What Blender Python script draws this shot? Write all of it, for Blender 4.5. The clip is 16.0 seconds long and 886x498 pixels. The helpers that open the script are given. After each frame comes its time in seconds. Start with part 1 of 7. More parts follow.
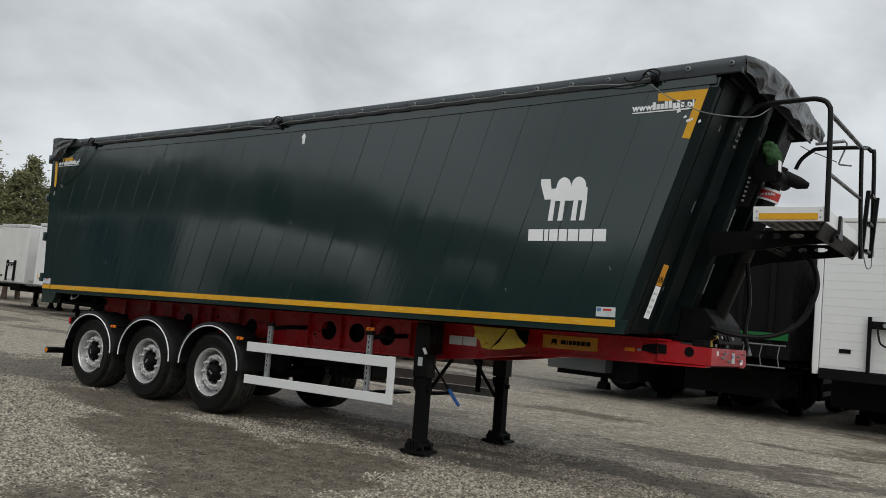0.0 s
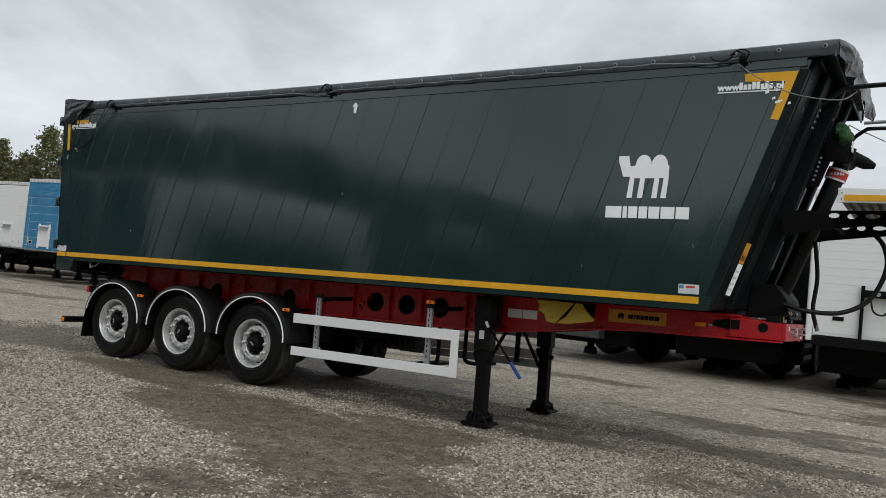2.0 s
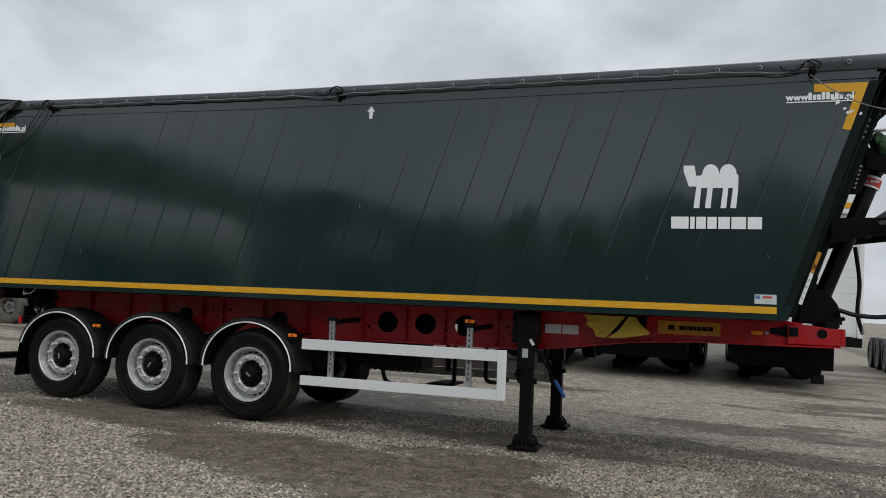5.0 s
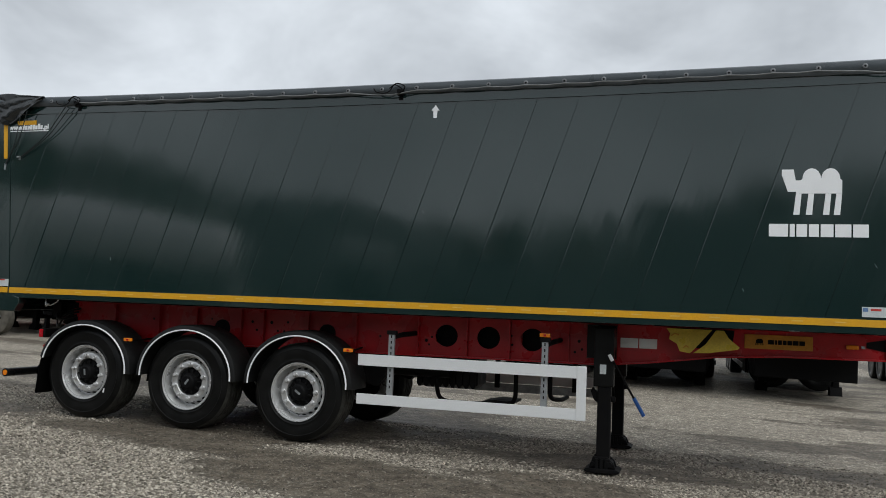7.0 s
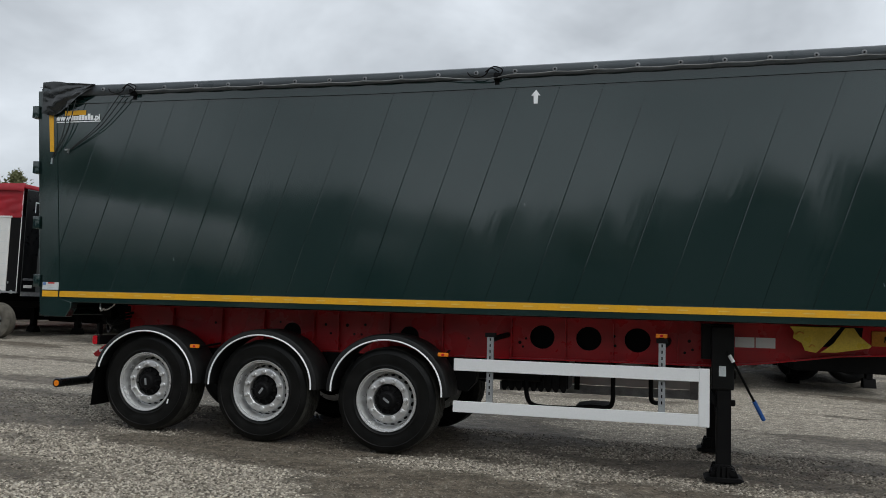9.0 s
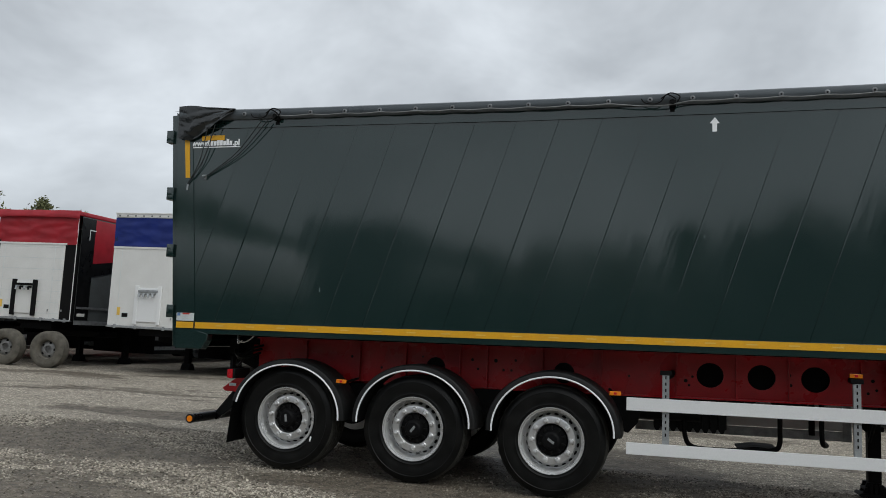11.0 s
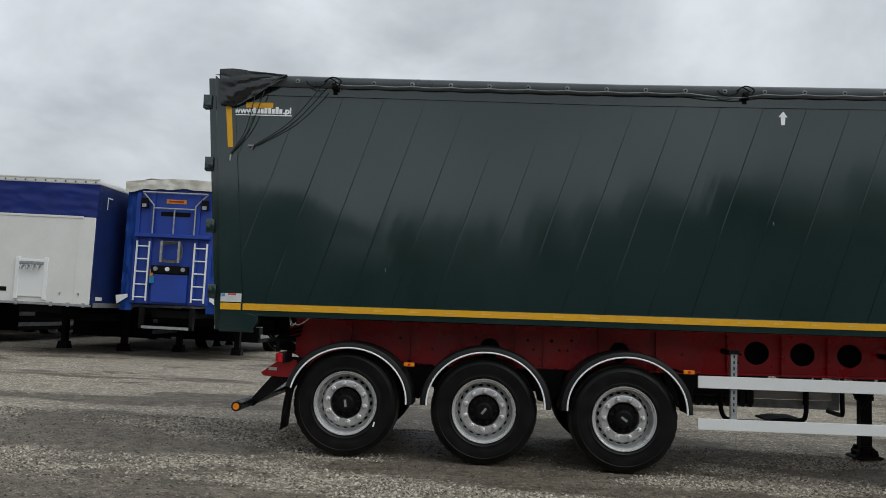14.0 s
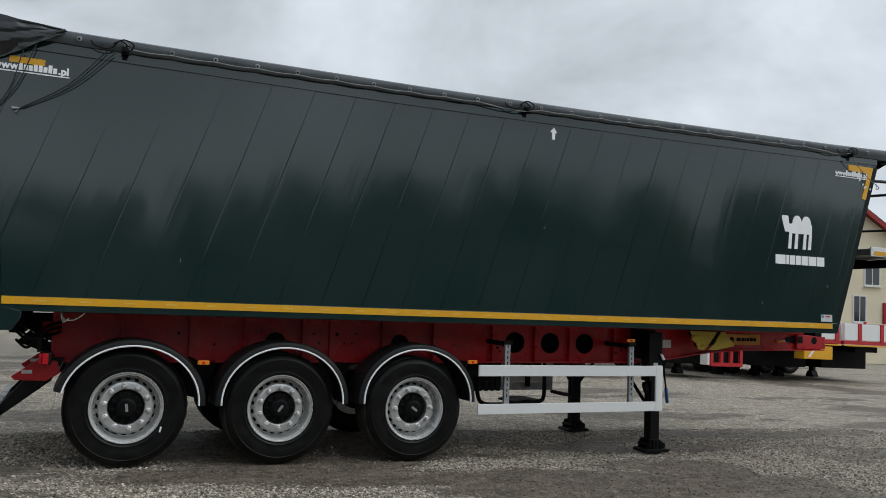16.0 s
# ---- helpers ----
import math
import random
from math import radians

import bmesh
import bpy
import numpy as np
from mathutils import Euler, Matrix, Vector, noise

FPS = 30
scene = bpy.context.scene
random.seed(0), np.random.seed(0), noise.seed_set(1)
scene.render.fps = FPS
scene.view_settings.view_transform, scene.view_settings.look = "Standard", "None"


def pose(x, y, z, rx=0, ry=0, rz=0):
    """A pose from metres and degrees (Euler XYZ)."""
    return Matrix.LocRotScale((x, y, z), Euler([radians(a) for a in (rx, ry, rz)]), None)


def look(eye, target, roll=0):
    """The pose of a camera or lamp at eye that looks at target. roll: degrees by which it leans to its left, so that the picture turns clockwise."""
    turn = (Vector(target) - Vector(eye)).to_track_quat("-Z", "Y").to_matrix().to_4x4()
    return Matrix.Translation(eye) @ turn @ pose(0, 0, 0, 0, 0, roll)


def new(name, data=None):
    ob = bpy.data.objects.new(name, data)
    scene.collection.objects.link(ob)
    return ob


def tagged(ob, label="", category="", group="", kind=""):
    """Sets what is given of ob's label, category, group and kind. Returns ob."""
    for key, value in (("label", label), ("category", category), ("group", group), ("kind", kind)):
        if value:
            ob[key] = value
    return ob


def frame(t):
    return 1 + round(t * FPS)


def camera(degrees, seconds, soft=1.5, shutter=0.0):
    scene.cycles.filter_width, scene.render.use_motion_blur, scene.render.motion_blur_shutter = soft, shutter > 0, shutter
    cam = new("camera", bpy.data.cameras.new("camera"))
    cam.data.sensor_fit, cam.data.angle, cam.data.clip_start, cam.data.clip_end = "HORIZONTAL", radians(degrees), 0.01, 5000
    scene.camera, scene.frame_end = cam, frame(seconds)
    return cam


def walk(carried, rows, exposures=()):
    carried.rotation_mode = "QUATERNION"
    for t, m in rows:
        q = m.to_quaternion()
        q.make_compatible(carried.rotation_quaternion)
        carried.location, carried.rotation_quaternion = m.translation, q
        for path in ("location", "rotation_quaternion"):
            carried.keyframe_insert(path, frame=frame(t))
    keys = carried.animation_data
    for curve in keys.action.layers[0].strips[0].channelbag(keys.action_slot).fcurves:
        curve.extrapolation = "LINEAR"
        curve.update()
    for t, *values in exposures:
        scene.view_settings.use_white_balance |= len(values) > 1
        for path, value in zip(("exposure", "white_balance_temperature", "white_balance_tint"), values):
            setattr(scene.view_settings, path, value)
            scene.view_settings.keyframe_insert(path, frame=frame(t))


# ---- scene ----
cam = camera(56.1, 16.0, soft=0.9)
PATH = [
    (0, (10.943, -8.084, 1.45), (9.788, -6.46, 1.613), 5.3),
    (0.5, (10.658, -8.244, 1.453), (9.542, -6.591, 1.599), 5.8),
    (1, (10.323, -8.291, 1.473), (9.237, -6.616, 1.595), 5.9),
    (1.5, (10.046, -8.597, 1.465), (8.997, -6.896, 1.562), 5.8),
    (2, (9.843, -8.786, 1.477), (8.811, -7.074, 1.557), 5.5),
    (2.5, (9.472, -8.91, 1.469), (8.479, -7.174, 1.534), 5.0),
    (3, (9.151, -9.152, 1.461), (8.225, -7.38, 1.525), 4.8),
    (3.5, (8.789, -9.345, 1.464), (7.941, -7.536, 1.554), 4.5),
    (4, (8.442, -9.293, 1.464), (7.652, -7.459, 1.573), 4.0),
    (4.2, (8.266, -9.261, 1.486), (7.509, -7.413, 1.595), 3.8),
    (6.3, (6.795, -9.161, 1.478), (6.226, -7.248, 1.605), 3.3),
    (6.5, (6.74, -9.126, 1.475), (6.161, -7.217, 1.608), 3.3),
    (7, (6.445, -8.961, 1.453), (5.869, -7.051, 1.594), 3.4),
    (7.5, (6.141, -8.879, 1.443), (5.58, -6.965, 1.585), 3.4),
    (8, (5.779, -8.892, 1.475), (5.246, -6.969, 1.604), 2.8),
    (8.5, (5.386, -8.798, 1.423), (4.878, -6.868, 1.550), 2.50),
    (9, (5.142, -8.724, 1.455), (4.627, -6.796, 1.584), 2.61),
    (9.5, (4.719, -8.860, 1.454), (4.212, -6.931, 1.607), 2.78),
    (10, (4.404, -8.840, 1.421), (3.880, -6.919, 1.608), 2.76),
    (10.2, (4.260, -8.779, 1.403), (3.714, -6.867, 1.615), 2.82),
    (12.3, (2.503, -8.901, 1.438), (2.055, -6.961, 1.624), 3.02),
    (12.5, (2.346, -8.940, 1.431), (1.910, -6.997, 1.618), 2.75),
    (13, (1.992, -8.972, 1.408), (1.608, -7.016, 1.582), 2.60),
    (13.5, (1.601, -8.964, 1.399), (1.329, -6.989, 1.565), 2.55),
    (14, (1.211, -9.036, 1.396), (1.120, -7.044, 1.551), 2.97),
    (14.5, (0.836, -9.030, 1.411), (0.970, -7.041, 1.566), 3.57),
    (15, (0.450, -8.814, 1.401), (0.849, -6.860, 1.546), 3.20),
    (15.5, (-0.120, -8.675, 1.378), (0.553, -6.798, 1.536), 2.95),
    (16, (-0.457, -8.689, 1.409), (0.339, -6.861, 1.571), 2.94),
]
walk(cam, [(t, look(eye, target, roll)) for t, eye, target, roll in PATH],
     exposures=[(0, 0.05, 6450, 8), (1, 0.11, 6410, 8), (2, 0.12, 6370, 8), (4, 0.04, 6300, 8), (8, 0.13, 6220, 8), (9.5, 0.10, 6200, 8), (13, 0.04, 6270, 7), (14.5, 0.07, 6250, 7), (15, 0.12, 6220, 7), (15.5, 0.05, 6180, 7), (16, 0.07, 6150, 7)])

# ---- world, sun ----
world = bpy.data.worlds.new("overcast_sky")
scene.world = world
world.use_nodes = True
wn, wl = world.node_tree.nodes, world.node_tree.links
wn.clear()


def wnode(kind, **kw):
    n = wn.new(kind)
    for k, v in kw.items():
        n.inputs[k].default_value = v
    return n


w_out = wnode("ShaderNodeOutputWorld")
w_bg = wnode("ShaderNodeBackground", Strength=1.0)
w_sky = wn.new("ShaderNodeTexSky")
w_sky.sky_type = "NISHITA"
w_sky.sun_disc = False
w_sky.sun_elevation = radians(55)
w_sky.sun_rotation = radians(126)
w_dim = wn.new("ShaderNodeVectorMath")
w_dim.operation = "SCALE"
w_dim.inputs["Scale"].default_value = 0.08
w_co = wn.new("ShaderNodeTexCoord")
w_map = wnode("ShaderNodeMapping", Scale=(1.0, 1.0, 1.7), Location=(0.3, 0.7, 0.0))
w_noise = wnode("ShaderNodeTexNoise", Scale=3.4, Detail=5.0, Roughness=0.56, Distortion=0.3)
w_ramp = wn.new("ShaderNodeValToRGB")
w_ramp.color_ramp.elements[0].position, w_ramp.color_ramp.elements[0].color = 0.33, (0.50, 0.515, 0.535, 1)
w_ramp.color_ramp.elements[1].position, w_ramp.color_ramp.elements[1].color = 0.62, (0.77, 0.79, 0.815, 1)
w_mix = wn.new("ShaderNodeMix")
w_mix.data_type = "RGBA"
w_mix.inputs[0].default_value = 0.92
wl.new(w_co.outputs["Generated"], w_map.inputs["Vector"])
wl.new(w_map.outputs["Vector"], w_noise.inputs["Vector"])
wl.new(w_noise.outputs["Fac"], w_ramp.inputs["Fac"])
wl.new(w_sky.outputs["Color"], w_dim.inputs[0])
wl.new(w_dim.outputs["Vector"], w_mix.inputs[6])
wl.new(w_ramp.outputs["Color"], w_mix.inputs[7])
wl.new(w_mix.outputs[2], w_bg.inputs["Color"])
wl.new(w_bg.outputs["Background"], w_out.inputs["Surface"])

sun_data = bpy.data.lights.new("sun", "SUN")
sun_data.energy, sun_data.angle, sun_data.color = 1.6, radians(60), (1.0, 0.965, 0.91)
sun = new("sun", sun_data)
sun.matrix_world = look((0, 0, 30), (-19, 14, 0))


# ---- materials ----
def material(name, colour, rough=0.6, metal=0.0, second=None, scale=3.0, fine=60.0, bump=0.15, amount=0.5,
             coat=0.0, spec=0.5, stretch=(1, 1, 1), per_object=0.0, rough_var=0.12, bump_scale=None, grit=0.35, lean=0.0):
    """Two-scale procedural surface: large stains between two colours, fine grain in bump and roughness."""
    m = bpy.data.materials.new(name)
    m.use_nodes = True
    n, l = m.node_tree.nodes, m.node_tree.links
    b = n["Principled BSDF"]
    second = second or tuple(c * 0.7 for c in colour)
    co = n.new("ShaderNodeTexCoord")
    mp = n.new("ShaderNodeMapping")
    mp.inputs["Scale"].default_value = stretch
    l.new(co.outputs["Object"], mp.inputs["Vector"])
    big = n.new("ShaderNodeTexNoise")
    big.inputs["Scale"].default_value, big.inputs["Detail"].default_value = scale, 4.0
    small = n.new("ShaderNodeTexNoise")
    small.inputs["Scale"].default_value, small.inputs["Detail"].default_value = fine, 3.0
    l.new(mp.outputs["Vector"], big.inputs["Vector"])
    l.new(mp.outputs["Vector"], small.inputs["Vector"])
    ramp = n.new("ShaderNodeMapRange")
    ramp.inputs["From Min"].default_value, ramp.inputs["From Max"].default_value = 0.38, 0.66
    ramp.inputs["To Max"].default_value = amount
    l.new(big.outputs["Fac"], ramp.inputs["Value"])
    mix = n.new("ShaderNodeMix")
    mix.data_type = "RGBA"
    mix.inputs[6].default_value, mix.inputs[7].default_value = (*colour, 1), (*second, 1)
    l.new(ramp.outputs["Result"], mix.inputs[0])
    grain = n.new("ShaderNodeMix")
    grain.data_type, grain.blend_type = "RGBA", "MULTIPLY"
    grain.inputs[0].default_value = grit
    gr = n.new("ShaderNodeMapRange")
    gr.inputs["From Min"].default_value, gr.inputs["From Max"].default_value = 0.3, 0.7
    gr.inputs["To Min"].default_value, gr.inputs["To Max"].default_value = 0.65, 1.2
    l.new(small.outputs["Fac"], gr.inputs["Value"])
    l.new(mix.outputs[2], grain.inputs[6])
    l.new(gr.outputs["Result"], grain.inputs[7])
    last = grain.outputs[2]
    if per_object:
        info = n.new("ShaderNodeObjectInfo")
        hs = n.new("ShaderNodeHueSaturation")
        pr = n.new("ShaderNodeMapRange")
        pr.inputs["To Min"].default_value, pr.inputs["To Max"].default_value = 1 - per_object, 1 + per_object
        l.new(info.outputs["Random"], pr.inputs["Value"])
        l.new(pr.outputs["Result"], hs.inputs["Value"])
        l.new(last, hs.inputs["Color"])
        last = hs.outputs["Color"]
    l.new(last, b.inputs["Base Color"])
    rr = n.new("ShaderNodeMapRange")
    rr.inputs["From Min"].default_value, rr.inputs["From Max"].default_value = 0.3, 0.7
    rr.inputs["To Min"].default_value, rr.inputs["To Max"].default_value = max(0.03, rough - rough_var), min(1.0, rough + rough_var)
    l.new(big.outputs["Fac"], rr.inputs["Value"])
    l.new(rr.outputs["Result"], b.inputs["Roughness"])
    b.inputs["Metallic"].default_value = metal
    b.inputs["Specular IOR Level"].default_value = spec
    b.inputs["Coat Weight"].default_value = coat
    b.inputs["Coat Roughness"].default_value = 0.08
    if bump:
        bp = n.new("ShaderNodeBump")
        bp.inputs["Strength"].default_value, bp.inputs["Distance"].default_value = bump, 0.01
        src = small
        if bump_scale:
            src = n.new("ShaderNodeTexNoise")
            src.inputs["Scale"].default_value, src.inputs["Detail"].default_value = bump_scale, 2.0
            if lean:
                mp = n.new("ShaderNodeMapping")
                mp.vector_type = "TEXTURE"
                mp.inputs["Rotation"].default_value = (0, lean, 0)
                mp.inputs["Scale"].default_value = (0.22, 1.0, 1.9)
                l.new(co.outputs["Object"], mp.inputs["Vector"])
            l.new(mp.outputs["Vector"], src.inputs["Vector"])
        l.new(src.outputs["Fac"], bp.inputs["Height"])
        l.new(bp.outputs["Normal"], b.inputs["Normal"])
    return m


M = {}
M["paint"] = material("anthracite_paint", (0.0112, 0.0272, 0.0256), 0.105, 0.0, (0.0138, 0.0308, 0.0290), 1.2, 240, 0.085, 0.8, spec=0.86, rough_var=0.035, bump_scale=1.6, lean=0.3205)
M["paintdull"] = material("anthracite_paint_dull", (0.009, 0.017, 0.017), 0.30, 0.0, (0.012, 0.021, 0.021), 2.5, 120, 0.03, 0.8, spec=0.42)
# darker copy of the body paint: the leaning front's shade is in the colour
M["paintshade"] = material("anthracite_paint_shaded", (0.0055, 0.0105, 0.0105), 0.5, 0.0, (0.008, 0.0135, 0.0135), 3, 100, 0.04, 0.8, spec=0.12)
M["black"] = material("black_steel", (0.005, 0.005, 0.0055), 0.6, 0.0, (0.010, 0.0095, 0.009), 6, 90, 0.1, spec=0.10)
M["blackpaint"] = material("black_gloss_paint", (0.004, 0.0045, 0.0045), 0.34, 0.0, (0.008, 0.008, 0.008), 5, 120, 0.05, spec=0.22)
M["red"] = material("red_chassis_paint", (0.50, 0.011, 0.018), 0.30, 0.0, (0.33, 0.011, 0.015), 4, 90, 0.06, 0.7)
M["redclean"] = material("bright_red_paint", (0.44, 0.010, 0.016), 0.35, 0.0, (0.40, 0.012, 0.018), 4, 90, 0.04, 0.6)
M["white"] = material("white_paint", (0.76, 0.77, 0.77), 0.38, 0.0, (0.72, 0.73, 0.73), 3, 80, 0.03, 0.35, grit=0.1)
M["dirtywhite"] = material("dirty_white_panel", (0.70, 0.70, 0.68), 0.5, 0.0, (0.58, 0.575, 0.55), 1.6, 50, 0.05, 0.4, grit=0.12)
M["whitefilm"] = material("white_film", (0.89, 0.90, 0.91), 0.42, 0.0, (0.83, 0.84, 0.85), 6, 90, 0.02, 0.4, grit=0.06)
M["yellow"] = material("yellow_reflective_tape", (0.74, 0.38, 0.008), 0.45, 0.0, (0.66, 0.33, 0.008), 7, 160, 0.05, 0.6)
M["yellowlight"] = material("pale_yellow_mark", (0.80, 0.52, 0.10), 0.42, 0.0, None, 7, 160, 0.03)
M["yellowsheet"] = material("yellow_plastic", (0.66, 0.48, 0.05), 0.35, 0.0, (0.50, 0.34, 0.03), 9, 60, 0.1, 0.6)
M["orange"] = material("orange_plate", (0.62, 0.27, 0.02), 0.45, 0.0, (0.48, 0.2, 0.02), 9, 60, 0.05, 0.6)
M["amber"] = material("amber_lens", (0.85, 0.25, 0.01), 0.2, 0.0, (0.7, 0.18, 0.01), 30, 200, 0.1, 0.6)
M["redlens"] = material("red_lens", (0.55, 0.01, 0.02), 0.2, 0.0, (0.4, 0.01, 0.02), 30, 200, 0.1, 0.6)
M["rubber"] = material("tyre_rubber", (0.0042, 0.0044, 0.0043), 0.40, 0.0, (0.0095, 0.0095, 0.0090), 7, 70, 0.06, 0.7, spec=0.18)
M["tread"] = material("dusty_tyre_tread", (0.055, 0.054, 0.047), 0.85, 0.0, (0.024, 0.0235, 0.021), 9, 60, 0.3, 0.9, spec=0.2)
M["rubberdust"] = material("dusty_rubber", (0.115, 0.105, 0.085), 0.88, 0.0, (0.06, 0.056, 0.046), 5, 70, 0.2, 0.8)
M["plastic"] = material("black_plastic", (0.006, 0.006, 0.0065), 0.48, 0.0, (0.011, 0.011, 0.011), 8, 90, 0.08, spec=0.2)
M["plasticworn"] = material("weathered_black_plastic", (0.0085, 0.0088, 0.009), 0.5, 0.0, (0.016, 0.016, 0.0155), 8, 90, 0.08, spec=0.22)
M["rimpaint"] = material("silver_rim", (0.70, 0.705, 0.705), 0.34, 0.65, (0.56, 0.56, 0.55), 10, 90, 0.015, 0.8, grit=0.12)
M["darkgrey"] = material("shaded_rim_grey", (0.24, 0.24, 0.235), 0.5, 0.3, (0.16, 0.16, 0.155), 12, 80, 0.1, 0.8)
M["galv"] = material("galvanised_steel", (0.42, 0.44, 0.45), 0.5, 0.7, (0.28, 0.29, 0.3), 12, 80, 0.1, 0.8)
M["tarp"] = material("dark_tarpaulin", (0.070, 0.082, 0.092), 0.36, 0.0, (0.092, 0.106, 0.116), 3, 60, 0.04, 0.6, spec=0.5, grit=0.12)
# tarpaulin flaps: darker tones than the cover's sheet
M["tarpmid"] = material("flap_dark_tarpaulin", (0.020, 0.024, 0.025), 0.30, 0.0, (0.030, 0.035, 0.036), 3, 60, 0.06, 0.6, spec=0.5, grit=0.12)
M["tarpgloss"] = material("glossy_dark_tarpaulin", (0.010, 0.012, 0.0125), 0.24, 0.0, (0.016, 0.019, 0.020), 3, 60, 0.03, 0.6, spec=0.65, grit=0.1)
M["dullsteel"] = material("weathered_steel", (0.20, 0.21, 0.22), 0.55, 0.4, (0.12, 0.125, 0.13), 14, 90, 0.1, 0.8)
M["cable"] = material("grey_rope", (0.20, 0.21, 0.21), 0.7, 0.0, (0.10, 0.10, 0.10), 12, 150, 0.2)
M["ropedark"] = material("dark_strap", (0.012, 0.016, 0.016), 0.7, 0.0, None, 20, 150, 0.2)
M["labelgrey"] = material("faded_label", (0.62, 0.66, 0.66), 0.5, 0.0, (0.50, 0.55, 0.56), 14, 120, 0.02, 0.6)
M["blueprint"] = material("label_blue", (0.12, 0.22, 0.42), 0.5)
M["labelred"] = material("label_red", (0.55, 0.04, 0.03), 0.5, 0.0, None, 20, 100, 0.03)
M["blue"] = material("blue_grip", (0.03, 0.12, 0.42), 0.5, 0.0, None, 20, 100, 0.1)
M["green"] = material("green_netting", (0.018, 0.080, 0.015), 0.85, 0.0, (0.006, 0.024, 0.006), 25, 120, 0.5, 1.0)
M["tankgrey"] = material("grey_tank_paint", (0.36, 0.37, 0.37), 0.45, 0.0, (0.26, 0.27, 0.27), 3, 60, 0.04, 0.7)
M["chrome"] = material("plated_steel", (0.65, 0.65, 0.64), 0.25, 0.9, None, 20, 100, 0.05)
M["brass"] = material("brass_fittings", (0.55, 0.42, 0.08), 0.4, 0.8, None, 20, 100, 0.05)
M["bluetarp"] = material("blue_tarpaulin", (0.010, 0.024, 0.165), 0.45, 0.0, (0.008, 0.019, 0.125), 2.5, 40, 0.10, 0.8, bump_scale=3.0, spec=0.3, grit=0.12)
M["bluecurtain"] = material("bright_blue_tarpaulin", (0.014, 0.055, 0.27), 0.6, 0.0, (0.011, 0.043, 0.21), 2.5, 40, 0.08, 0.8, bump_scale=3.0, spec=0.15, grit=0.1)
M["navytarp"] = material("navy_tarpaulin", (0.007, 0.018, 0.095), 0.5, 0.0, (0.006, 0.014, 0.065), 1.5, 40, 0.12, 0.8, bump_scale=2.0, spec=0.3, grit=0.12)
M["redtarp"] = material("red_tarpaulin", (0.33, 0.014, 0.024), 0.42, 0.0, (0.24, 0.011, 0.018), 2.5, 40, 0.12, 0.8, bump_scale=3.0, spec=0.35, grit=0.12)
M["greytarp"] = material("grey_tarpaulin", (0.095, 0.105, 0.105), 0.45, 0.0, (0.065, 0.072, 0.072), 2, 40, 0.3, 0.8, bump_scale=2.0)
M["teal"] = material("teal_paint", (0.03, 0.20, 0.38), 0.4, 0.0, (0.025, 0.15, 0.30), 2, 60, 0.04, 0.6)
M["bluepaint"] = material("blue_paint", (0.012, 0.050, 0.34), 0.5, 0.0, (0.010, 0.040, 0.26), 2, 60, 0.05, 0.7)
M["cream"] = material("cream_tarpaulin", (0.66, 0.64, 0.58), 0.6, 0.0, (0.44, 0.42, 0.36), 3, 40, 0.4, 0.8, bump_scale=6.0)
M["stucco"] = material("cream_plaster", (0.74, 0.67, 0.50), 0.9, 0.0, (0.66, 0.59, 0.43), 0.6, 30, 0.2, 0.6)
M["rooftile"] = material("red_roof_tiles", (0.24, 0.055, 0.035), 0.75, 0.0, (0.14, 0.04, 0.03), 1.5, 20, 0.3, 0.8)
M["glass"] = material("window_glass", (0.02, 0.025, 0.03), 0.06, 0.0, None, 2, 20, 0.0, spec=0.8, rough_var=0.02)
M["bark"] = material("pine_bark", (0.10, 0.065, 0.045), 0.95, 0.0, (0.05, 0.035, 0.028), 5, 25, 0.6, 0.9)
M["needles"] = material("pine_needles", (0.138, 0.155, 0.090), 0.9, 0.0, (0.088, 0.103, 0.060), 0.7, 9, 0.2, 1.0, per_object=0.3, spec=0.08)
# far needles: paler than the near ones, distance haze put into the colour
M["needlesfar"] = material("olive_needles_haze_tint", (0.20, 0.205, 0.105), 0.9, 0.0, (0.13, 0.14, 0.070), 0.7, 9, 0.2, 1.0, per_object=0.3, spec=0.08)
M["brush"] = material("autumn_leaves", (0.16, 0.10, 0.045), 0.85, 0.0, (0.09, 0.065, 0.03), 0.8, 9, 0.2, 1.0, per_object=0.25)


# ---- mesh helpers ----
def link_mesh(name, bm, mat, smooth=False):
    me = bpy.data.meshes.new(name)
    bmesh.ops.recalc_face_normals(bm, faces=bm.faces)
    bm.to_mesh(me)
    bm.free()
    for m in (mat if isinstance(mat, (list, tuple)) else [mat]):
        me.materials.append(M[m] if isinstance(m, str) else m)
    if smooth:
        for p in me.polygons:
            p.use_smooth = True
        me.set_sharp_from_angle(angle=radians(35))
    return me


def part(name, bm, mat, parent, label="", smooth=False, at=None):
    me = bm if isinstance(bm, bpy.types.Mesh) else link_mesh(name, bm, mat, smooth)
    ob = new(name, me)
    ob.parent = parent
    if at is not None:
        ob.matrix_basis = at
    if label:
        ob["label"] = label
    return ob


def thing(name, label, category, at=None, group="", kind=""):
    ob = new(name)
    if at is not None:
        ob.matrix_basis = at
    return tagged(ob, label, category, group, kind)


def box(x0, x1, y0, y1, z0, z1, bevel=0.0, bm=None):
    bm = bm or bmesh.new()
    made = bmesh.ops.create_cube(bm, size=1.0)["verts"]
    for v in made:
        v.co = Vector((x0 + (v.co.x + 0.5) * (x1 - x0), y0 + (v.co.y + 0.5) * (y1 - y0), z0 + (v.co.z + 0.5) * (z1 - z0)))
    if bevel:
        edges = {e for v in made for e in v.link_edges}
        bmesh.ops.bevel(bm, geom=list(edges), offset=bevel, segments=2, affect="EDGES", profile=0.6)
    return bm


